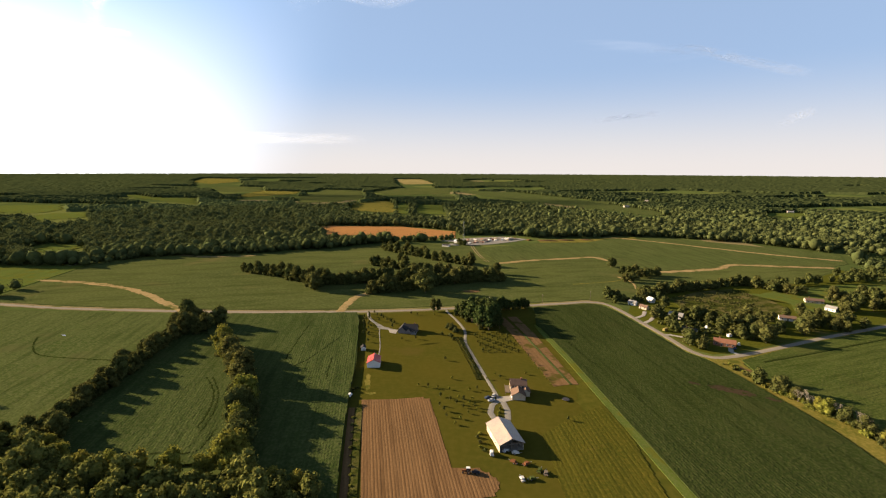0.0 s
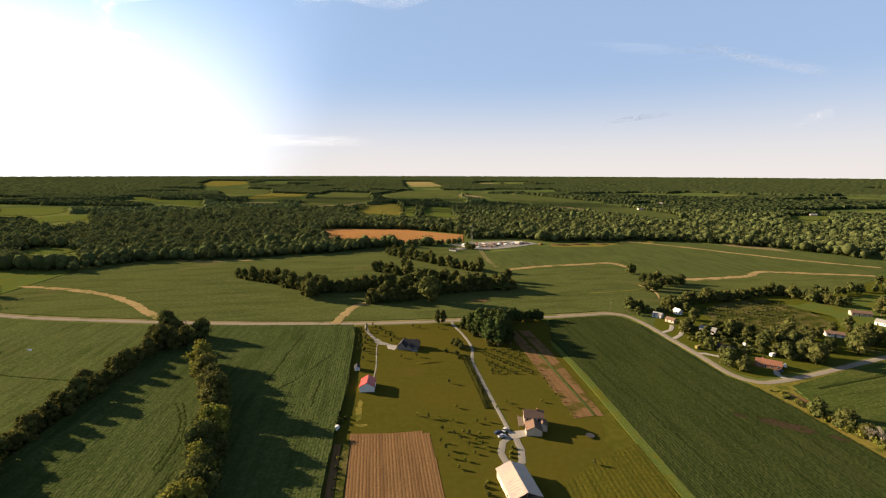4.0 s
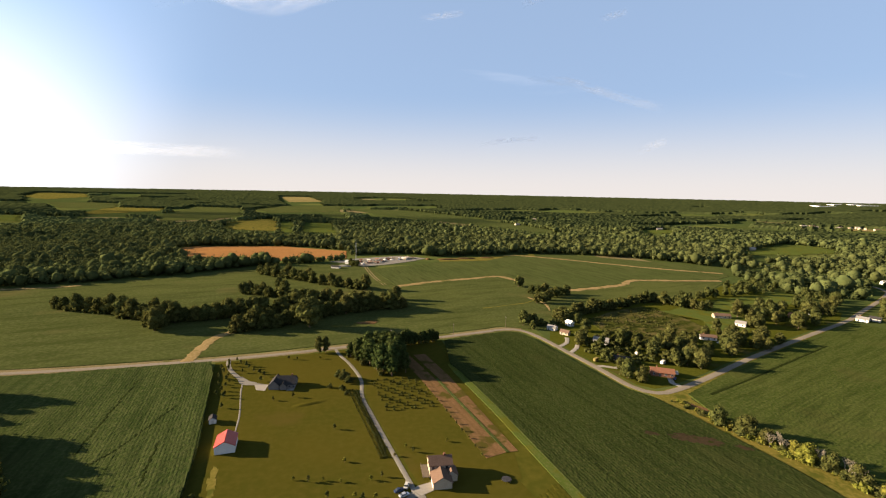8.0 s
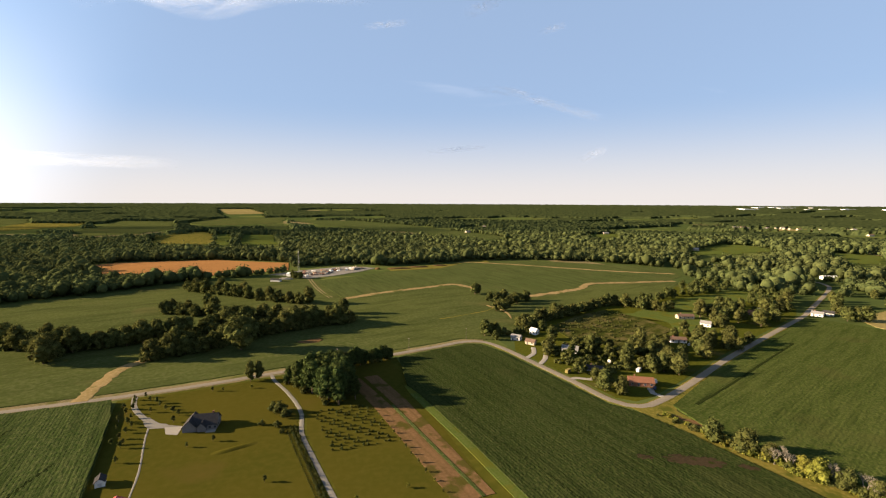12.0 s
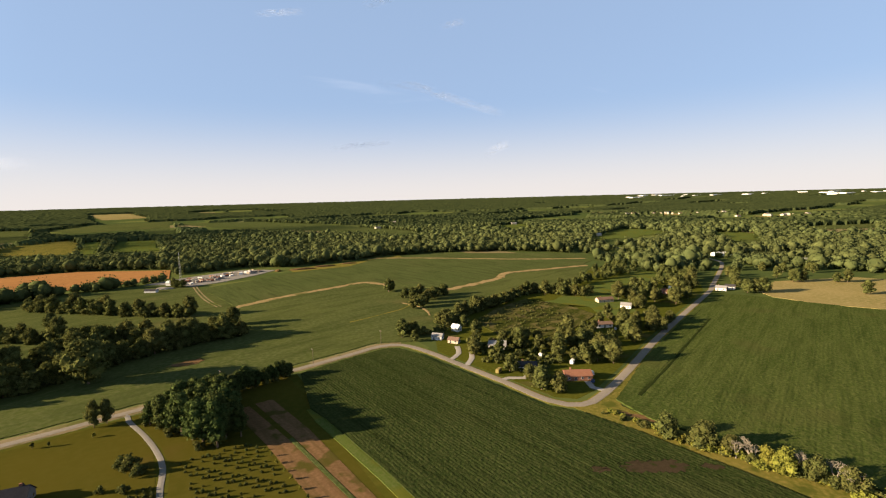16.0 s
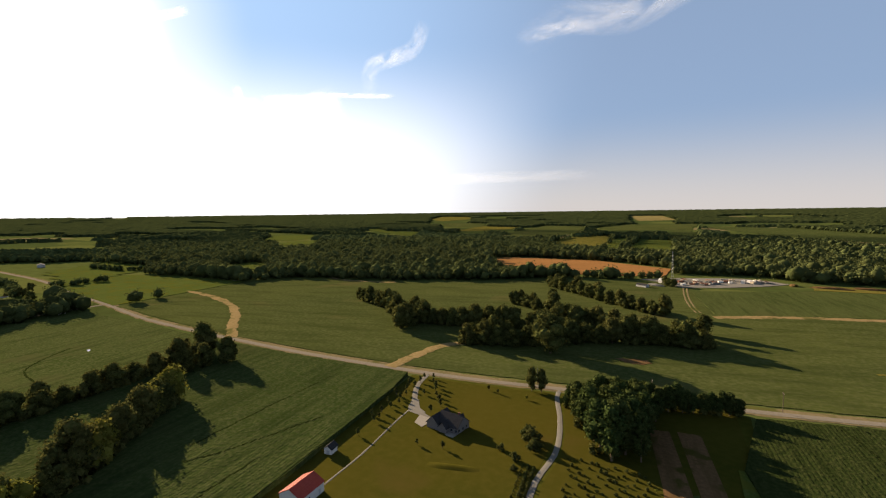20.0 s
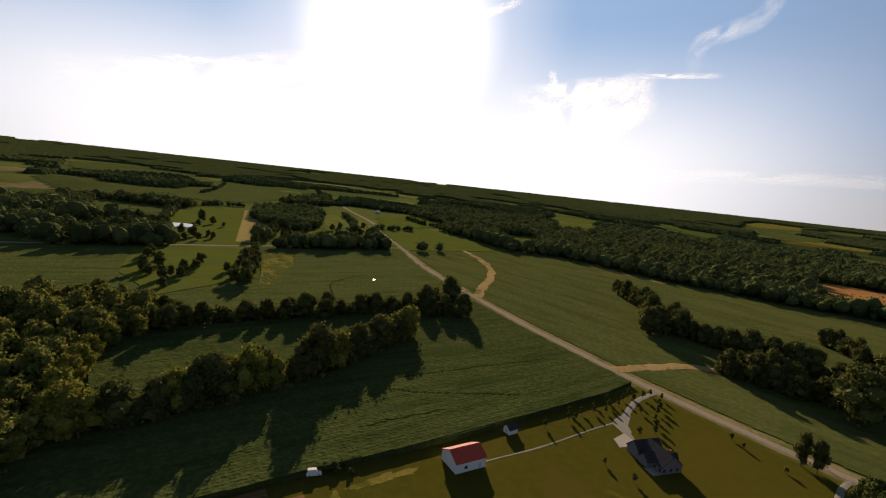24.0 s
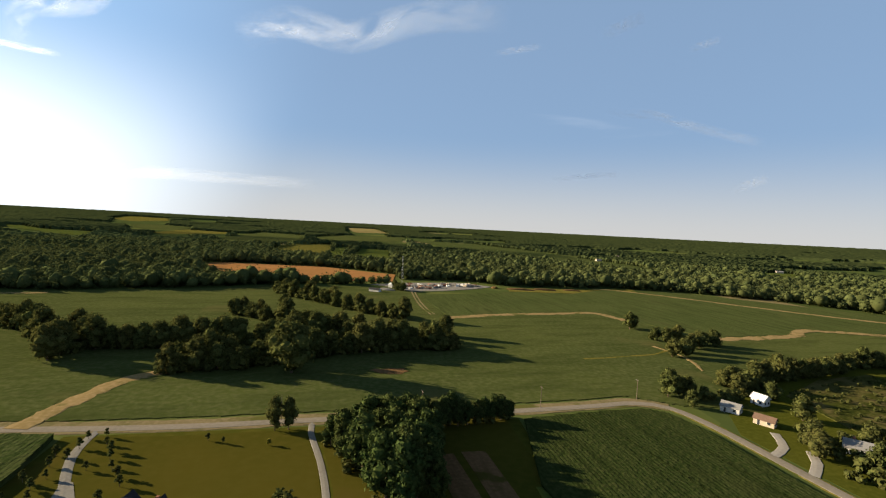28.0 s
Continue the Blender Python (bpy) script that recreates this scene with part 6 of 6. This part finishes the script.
for k in range(70):
    if k < 22:
        g, r, long, high = rng.uniform(52, 75), rng.uniform(4150, 4500), rng.uniform(60, 190), rng.uniform(11.5, 13.0)
    elif k < 54:
        u = rng.uniform(0, 1)
        tx, ty = (1872 + 350 * u, 1605 - 295 * u) if k < 38 else (2050 + 160 * u, 1125 - 210 * u)
        tx, ty = tx + rng.uniform(-60, 60), ty + rng.uniform(-60, 60)
        g, r, long, high = math.degrees(math.atan2(tx - CX, ty - CY)), math.hypot(tx - CX, ty - CY), rng.uniform(14, 26), rng.uniform(6, 8)
    else:
        g, r, long, high = rng.uniform(20, 72), rng.uniform(1200, 2300), rng.uniform(12, 22), 5.0
    x, y = CX + r * math.sin(radians(g)), CY + r * math.cos(radians(g))
    house(x, y, rng.uniform(60, 120), long * (0.3 if k < 22 else 0.6), long, high, high + (1.0 if k < 22 else 2.5), WHITE if k < 22 else TAN, WHITE_ROOF if k < 22 else (TAN_ROOF, BROWN_ROOF, TAN_ROOF, GREY_ROOF)[k % 4], "pale distant building near the town", "building", "distant_building", plain=True, group="distant town")

# ---- vehicles ----
def wheel(root, x, y, r, wide):
    bm = bmesh.new()
    tube(bm, (x, y - wide / 2, r), (x, y + wide / 2, r), r, r, 14)
    t = part("wheel", bm, TYRE, root)
    bm = bmesh.new()
    tube(bm, (x, y - wide / 2 - 0.02, r), (x, y + wide / 2 + 0.02, r), r * 0.55, r * 0.55, 12)
    part("rim", bm, STEEL, t)


def hull(name, mat, parent, sections):
    """A body lofted through cross-sections: x, half width, bottom, top."""
    bm = bmesh.new()
    rings = []
    for x, hw, z0, z1 in sections:
        c = min(0.12, hw * 0.3)
        rings.append([bm.verts.new((x, y, z)) for y, z in ((-hw, z0), (hw, z0), (hw, z1 - c), (hw - c, z1), (c - hw, z1), (-hw, z1 - c))])
    for a, b in zip(rings, rings[1:]):
        for k in range(6):
            bm.faces.new((a[k], a[(k + 1) % 6], b[(k + 1) % 6], b[k]))
    bm.faces.new(rings[0][::-1])
    bm.faces.new(rings[-1])
    return part(name, bm, mat, parent)


def car(x, y, turn, paint, label, van=False):
    root = new("car")
    top = 2.1 if van else 1.45
    hull("body", paint, root, ((-2.2, 0.78, 0.4, 0.85), (-2.0, 0.88, 0.3, 0.95), (1.2, 0.9, 0.3, 0.95), (2.0, 0.86, 0.3, 0.82), (2.25, 0.75, 0.4, 0.7)))
    cab = hull("cabin", GLASS if not van else paint, root, ((-2.0 if van else -1.6, 0.8, 0.93, 0.97), (-1.9 if van else -1.0, 0.72, 0.93, top), (0.6, 0.72, 0.93, top), (1.25, 0.78, 0.93, 0.98)))
    hull("roof", paint, cab, ((-1.8 if van else -0.95, 0.7, top, top + 0.04), (0.55, 0.7, top, top + 0.04)))
    for sx in (-1.4, 1.4):
        for sy in (-0.82, 0.82):
            wheel(root, sx, sy, 0.33, 0.2)
    for sy in (-0.55, 0.55):
        one_box("headlight", WHITE, root, 2.18, 2.27, sy - 0.16, sy + 0.16, 0.5, 0.66)
    root.matrix_basis = pose(x, y, 0.18, 0, 0, turn)
    tagged(root, label, "car")


car(28.0, 264.0, 20, BLUE_CAR, "dark blue car parked on the gravel drive")
car(29.6, 260.6, 20, SILVER, "silver car parked on the gravel drive")
car(31.5, 266.5, 70, GREY_PAINT, "grey car parked on the gravel drive")
car(228, 345, 40, BLUE_CAR, "dark car parked on the drive of the ranch house")
car(236, 353, 60, WHITE, "white van parked beside the ranch house", True)
car(322, 406, 30, WHITE, "white car parked beside the bungalow")
car(326, 409, 30, SILVER, "silver car parked beside the bungalow")
car(589, 446, 30, WHITE, "white van parked at the pasture", True)
car(-56.3, 266, 82, WHITE, "white van parked at the edge of the crop", True)
car(24.3, 207.5, 85, WHITE, "white van parked behind the barn", True)
car(213, 374, 30, WHITE, "white vehicle parked by the house", True)


def tractor(x, y, turn):
    root = new("tractor")
    hull("body", RUST, root, ((-0.6, 0.45, 0.8, 1.6), (0.8, 0.42, 0.75, 1.55), (2.3, 0.36, 0.75, 1.4)))
    cab = hull("cab", GLASS, root, ((-1.3, 0.7, 1.3, 2.5), (0.3, 0.7, 1.3, 2.5)))
    hull("roof", WHITE, cab, ((-1.45, 0.8, 2.5, 2.66), (0.4, 0.8, 2.5, 2.66)))
    for sy in (-0.95, 0.95):
        wheel(root, -0.8, sy, 0.85, 0.45)
        wheel(root, 1.8, sy * 0.85, 0.5, 0.3)
    bm = bmesh.new()
    tube(bm, (1.2, 0.2, 1.4), (1.2, 0.2, 2.4), 0.05, 0.05, 8)
    part("exhaust", bm, STEEL, root)
    root.matrix_basis = pose(x, y, 0.14, 0, 0, turn)
    tagged(root, "old tractor with a pale roof standing on bare soil", "tractor")


def implement(x, y, turn, mat, label):
    root = new("farm_implement")
    one_box("frame", mat, root, -1.8, 1.8, -0.9, 0.9, 0.55, 0.75)
    one_box("hopper", mat, root, -0.9, 0.9, -0.7, 0.7, 0.75, 1.5)
    one_box("drawbar", STEEL, root, 1.8, 3.2, -0.08, 0.08, 0.55, 0.7)
    for sy in (-1.0, 1.0):
        wheel(root, -0.6, sy, 0.45, 0.25)
    for k in range(5):
        one_box("tine", STEEL, root, -1.9, -1.8, -0.8 + k * 0.4, -0.74 + k * 0.4, 0.05, 0.6)
    root.matrix_basis = pose(x, y, 0.06, 0, 0, turn)
    tagged(root, label, "farm implement", "farm implements behind the barn")


tractor(11.5, 193.5, 175)
implement(15.5, 193.2, 175, DARK, "dark implement drawn behind the tractor")
for x, y, t, m, label in ((39.8, 199.5, 30, RUST, "rusty orange implement on the grass"), (36.0, 188.6, 100, GREY_PAINT, "grey wagon implement on the grass"), (45.0, 194.6, 60, BEAN, "green painted implement on the grass"),
                          (40.5, 188.8, 10, BEAN, "green painted implement on the grass"), (36.0, 208.2, 0, WHITE, "pale trailer implement behind the barn"), (31.5, 210.0, 40, GREY_PAINT, "grey implement behind the barn"), (47.5, 192.5, 80, TIMBER, "weathered implement on the grass"), (34.0, 201.0, 140, RUST, "rusty implement on the grass")):
    implement(x, y, t, m, label)
for x, y in ((18.4, 222), (19.3, 217), (19, 213), (21, 210), (20, 225)):
    plant(SHRUB, x, y, 0.55, "shrub beside the pole barn", "shrubs by the barn", "bush")


for x, y, s in ((-58.5, 269.5, 0.7), (-57.5, 272.5, 0.8), (-58.5, 275, 0.6), (-59, 279, 0.55), (-59.5, 283, 0.6), (-54, 276.5, 0.6), (-55.5, 273, 0.5)):
    plant(SHRUB[:1], x, y, s, "ragged brush beside the farm track", "brush by the track", "bush")


def trampoline(x, y):
    root = new("trampoline")
    bm = bmesh.new()
    tube(bm, (0, 0, 0.84), (0, 0, 0.88), 1.9, 1.9, 24)
    part("mat", bm, DARK, root, "black jumping mat")
    bm = bmesh.new()
    tube(bm, (0, 0, 0.78), (0, 0, 0.84), 2.2, 2.2, 24)
    part("rim", bm, DARK, root)
    for k in range(6):
        bm = bmesh.new()
        g = k * 1.0472
        tube(bm, (math.cos(g) * 2.05, math.sin(g) * 2.05, 0), (math.cos(g) * 2.05, math.sin(g) * 2.05, 0.8), 0.04, 0.04, 6)
        part("leg", bm, STEEL, root)
    root.matrix_basis = pose(x, y, 0.06)
    tagged(root, "round black trampoline on the lawn", "trampoline")


trampoline(74.6, 262.0)


def pole(x, y, turn):
    root = new("utility_pole")
    bm = bmesh.new()
    tube(bm, (0, 0, -0.5), (0, 0, 10.2), 0.17, 0.11, 8)
    part("post", bm, TIMBER, root)
    arm = one_box("crossarm", TIMBER, root, -1.2, 1.2, -0.06, 0.06, 9.4, 9.55)
    for k in (-1.1, -0.4, 0.4, 1.1):
        bm = bmesh.new()
        tube(bm, (k, 0, 9.55), (k, 0, 9.75), 0.05, 0.03, 6)
        part("insulator", bm, GREY_PAINT, arm)
    root.matrix_basis = pose(x, y, 0, 0, 0, turn)
    tagged(root, "weathered timber utility pole beside the road", "utility pole", "roadside poles")


for x, y in ((103.5, 466.5), (157, 480), (-9, 448.5), (48, 458)):
    pole(x, y, 105)


def mast(x, y):
    """A lattice mast: three legs with cross bracing."""
    root, tall = new("lattice_mast"), 44
    def at(k, z):
        r, g = 1.6 * (1 - z / tall) + 0.3, k * 2.0944
        return (math.cos(g) * r, math.sin(g) * r, z)
    for k in range(3):
        bm = bmesh.new()
        tube(bm, at(k, 0), at(k, tall), 0.16, 0.1, 6)
        part("leg", bm, STEEL, root)
        for s in range(11):
            bm = bmesh.new()
            tube(bm, at(k, s * 4), at((k + 1) % 3, s * 4 + 4), 0.07, 0.07, 5)
            part("brace", bm, STEEL, root)
    root.matrix_basis = pose(x, y, 0.4)
    tagged(root, "tall steel lattice mast at the gravel yard", "mast")


mast(38.2, 848)
for x, y in ((34, 850), (40, 846), (30, 855)):
    plant(BROAD, x, y, 0.8, "tree beside the lattice mast", "trees by the mast")


def heap(x, y, w, l, h, mat, label, turn=0):
    root = new("heap")
    bm = bmesh.new()
    bmesh.ops.create_icosphere(bm, subdivisions=3, radius=1.0)
    for v in bm.verts:
        k = 1 + 0.25 * noise.noise(v.co * 2.3 + Vector((x, y, 0)))
        v.co = Vector((v.co.x * w / 2 * k, v.co.y * l / 2 * k, max(-0.1, v.co.z) * h * k))
    part("mound", bm, mat, root)
    root.matrix_basis = pose(x, y, 0.3, 0, 0, turn)
    tagged(root, label, "heap", "heaps in the gravel yard")


def stack(x, y, w, l, h, mat, turn):
    root = new("block_stack")
    for k in range(3):
        one_box("block", mat, root, -w / 2, w / 2, -l / 2 + k * l / 3 + 0.05, -l / 2 + (k + 1) * l / 3 - 0.05, -0.1, h * (1 - 0.2 * (k % 2)))
    root.matrix_basis = pose(x, y, 0.42, 0, 0, turn)
    tagged(root, "stack of pale concrete blocks in the gravel yard", "stack", "stacks in the gravel yard")


rng = random.Random(8)
for k in range(52):
    u, v = rng.uniform(0, 1), rng.uniform(-1, 1)
    stack(40 + u * 105, 880 + u * 42 + v * (26 - 14 * u), rng.uniform(2.5, 5), rng.uniform(4, 9), rng.uniform(1.5, 3.2), (WHITE, GRAVEL, CONCRETE, TAN, BRICK)[k % 5], rng.uniform(0, 180))
for x, y, w, l, h, t in ((170, 908, 9, 14, 2.5, 0), (205, 900, 8, 40, 2.6, 80), (243, 908, 8, 34, 2.4, 82), (285, 914, 7, 26, 2.0, 75), (20, 846, 10, 22, 2.5, 70)):
    heap(x, y, w, l, h, EARTH if x != 20 else GRAVEL, "long heap of bare earth beside the yard", t)
house(6, 830, 60, 6, 14, 3, 4.4, GREY_PAINT, SLATE, "grey shed in the gravel yard", "shed", "farm_shed", plain=True)
house(30, 872, 60, 8, 16, 4, 6, WHITE, WHITE_ROOF, "white shed in the gravel yard", "shed", "farm_shed", plain=True)


def berm():
    """A low grassed ridge curving across the lawn."""
    line = smooth_line([(-22, 351), (-14.5, 353), (-5.5, 355.5), (-2, 357)], 1.5)
    verts, faces = [], []
    for i, q in enumerate(line):
        t = i / (len(line) - 1)
        h = 0.75 * math.sin(math.pi * min(1, max(0, t)))
        d = (line[min(i + 1, len(line) - 1)] - line[max(i - 1, 0)]).normalized()
        for k, dz in ((-2.2, 0.0), (-1.0, 0.7), (0, 1.0), (1.0, 0.7), (2.2, 0.0)):
            verts.append((q.x - d.y * k, q.y + d.x * k, 0.05 + h * dz))
        if i:
            b = 5 * i
            faces += [(b + j, b + 1 + j, b - 4 + j, b - 5 + j) for j in range(4)]
    tagged(mesh_object("grass_berm", verts, faces, LAWN, smooth=True), "low grassed ridge on the lawn", "berm", kind="structure")


berm()
for x, y, c in ((233.5, 393, WHITE), (240, 372, WHITE), (193, 386, TALL), (-487, 371, WHITE)):
    root = new("camper_trailer" if c is WHITE else "garden_seat")
    hull("body", WHITE if c is WHITE else STRAW, root, ((-2.6, 1.0, 0.5, 2.2), (-2.2, 1.1, 0.4, 2.6), (2.2, 1.1, 0.4, 2.6), (2.6, 1.0, 0.5, 2.3)))
    for sy in (-1.0, 1.0):
        wheel(root, 0, sy, 0.36, 0.22)
    one_box("window", GLASS, root, -1.2, 0.4, -1.13, -1.09, 1.4, 2.0)
    root.matrix_basis = pose(x, y, 0.1, 0, 0, 30)
    tagged(root, "white camper trailer parked on the grass" if c is WHITE else "small yellow trailer on the roadside lawn", "trailer")
sheet("blue_tarp", [(222, 361), (226, 364), (229, 361), (225, 358)], 0.0, 0.35, BLUE, "blue pool cover behind the ranch house", "pool")


# ---- high wisps of cirrus ----
def wisp_material(share):
    """White ice cloud, thickest along the streak's middle, torn by noise; u runs along it, v across it."""
    m = bpy.data.materials.new("cirrus")
    m.use_nodes = True
    n, l = m.node_tree.nodes, m.node_tree.links
    n.remove(n["Principled BSDF"])
    pos = n.new("ShaderNodeTexCoord").outputs["UV"]
    grow = n.new("ShaderNodeMapping")
    grow.inputs["Scale"].default_value = (4.0, 1.2, 1.0)
    l.new(pos, grow.inputs["Vector"])
    k = n.new("ShaderNodeTexNoise")
    k.inputs["Scale"].default_value, k.inputs["Detail"].default_value, k.inputs["Distortion"].default_value = 1.6, 6.0, 0.8
    l.new(grow.outputs[0], k.inputs["Vector"])
    sp = n.new("ShaderNodeSeparateXYZ")
    l.new(pos, sp.inputs[0])

    def calc(kind, x, y):
        q = n.new("ShaderNodeMath")
        q.operation = kind
        for socket, v in zip(q.inputs, (x, y)):
            if isinstance(v, (int, float)):
                socket.default_value = v
            else:
                l.new(v, socket)
        return q.outputs[0]

    def hump(x):
        return calc("MULTIPLY", calc("MULTIPLY", x, calc("SUBTRACT", 1.0, x)), 4.0)

    thick = calc("MULTIPLY", calc("MULTIPLY", hump(sp.outputs[0]), hump(sp.outputs[1])), calc("MAXIMUM", calc("SUBTRACT", calc("MULTIPLY", k.outputs["Fac"], 3.0), 1.0), 0.0))
    d, t, b, mx = n.new("ShaderNodeBsdfDiffuse"), n.new("ShaderNodeBsdfTranslucent"), n.new("ShaderNodeMixShader"), n.new("ShaderNodeMixShader")
    d.inputs[0].default_value = t.inputs[0].default_value = (0.8, 0.86, 0.98, 1)
    l.new(d.outputs[0], b.inputs[1])
    l.new(t.outputs[0], b.inputs[2])
    l.new(calc("MULTIPLY", calc("MINIMUM", thick, 1.0), share), mx.inputs[0])
    l.new(n.new("ShaderNodeBsdfTransparent").outputs[0], mx.inputs[1])
    l.new(b.outputs[0], mx.inputs[2])
    l.new(mx.outputs[0], n["Material Output"].inputs["Surface"])
    return m


CIRRUS, CIRRUS_DENSE = wisp_material(0.42), wisp_material(0.95)


def wisp(points, wide, label, mat):
    """A thin streak of ice cloud through bearings and heights in degrees, 4.2 km off."""
    line = smooth_line(points, 0.8)
    bm = bmesh.new()
    layer = bm.loops.layers.uv.new("UVMap")
    rows = []
    for i, q in enumerate(line):
        d = (line[min(i + 1, len(line) - 1)] - line[max(i - 1, 0)]).normalized()
        row = []
        for k in range(5):
            a = (k / 4 - 0.5) * 2 * wide
            g, h = radians(q.x - d.y * a), radians(q.y + d.x * a)
            v = bm.verts.new((CX + 4200 * math.sin(g) * math.cos(h), 200 + 4200 * math.cos(g) * math.cos(h), 100 + 4200 * math.sin(h)))
            row.append((v, (i / (len(line) - 1), k / 4)))
        rows.append(row)
    for i in range(len(rows) - 1):
        for k in range(4):
            four = (rows[i][k], rows[i + 1][k], rows[i + 1][k + 1], rows[i][k + 1])
            f = bm.faces.new([v for v, _ in four])
            for loop, (_, c) in zip(f.loops, four):
                loop[layer].uv = c
    tagged(part("cirrus_cloud", bm, mat, None), label, "cloud", kind="structure")


def cloud_streak(points, wide):
    wisp(points, wide, "thin white wisp of high cirrus cloud", CIRRUS_DENSE if points[0][0] < -42 and points[0][1] > 3 else CIRRUS)


cloud_streak(((23, 13.6), (27.9, 13.2), (31.5, 12.0), (35.2, 10.8), (38.5, 9.8)), 0.55)
cloud_streak(((17.5, 6.1), (20.8, 6.6), (25, 6.9)), 0.35)
cloud_streak(((36, 5.0), (37.3, 5.8), (39, 6.4)), 0.5)
cloud_streak(((-19, 19), (-13.6, 21.0), (-7.3, 20.5), (-2.2, 22.2), (3.1, 23.5), (11.5, 23.8)), 1.8)
cloud_streak(((22, 21.5), (26.5, 23)), 0.7)
cloud_streak(((31, 19.4), (34, 20.0)), 0.4)
cloud_streak(((10, 20.0), (15.4, 20.7)), 0.4)
cloud_streak(((-51.9, 11), (-51.4, 12.6), (-51.9, 14)), 0.5)
cloud_streak(((-51, 10.8), (-46.2, 12.4), (-40.2, 12.8)), 0.9)
cloud_streak(((-47, 6.2), (-44, 8.6), (-40.5, 11.6)), 1.2)
cloud_streak(((-36.9, 13.4), (-36.7, 16.8), (-32.0, 18.6), (-30.3, 21.6)), 1.0)
cloud_streak(((-95, 9.5), (-88, 10.2)), 0.3)
cloud_streak(((-87, 10.2), (-83, 10.7)), 0.3)
cloud_streak(((-64, 17.6), (-56, 20.8)), 0.5)
cloud_streak(((-19.5, 19.4), (-13.9, 20.2), (-7, 20.6)), 0.8)
cloud_streak(((-44, 13.6), (-34, 13.7)), 0.3)
cloud_streak(((-58, 5.5), (-52, 7.2), (-46, 9.6), (-40, 12.4)), 3.0)
cloud_streak(((-56, 10.5), (-49, 11.6), (-42, 12.6)), 1.6)
cloud_streak(((-50, 3.8), (-45.5, 7.0), (-41.5, 10.4)), 1.3)
cloud_streak(((-104, 6.5), (-92, 8.0), (-83, 10.6), (-76, 12.4)), 1.8)
cloud_streak(((-46, 2.3), (-34, 3.7), (-22, 4.1), (-10, 4.2)), 0.7)
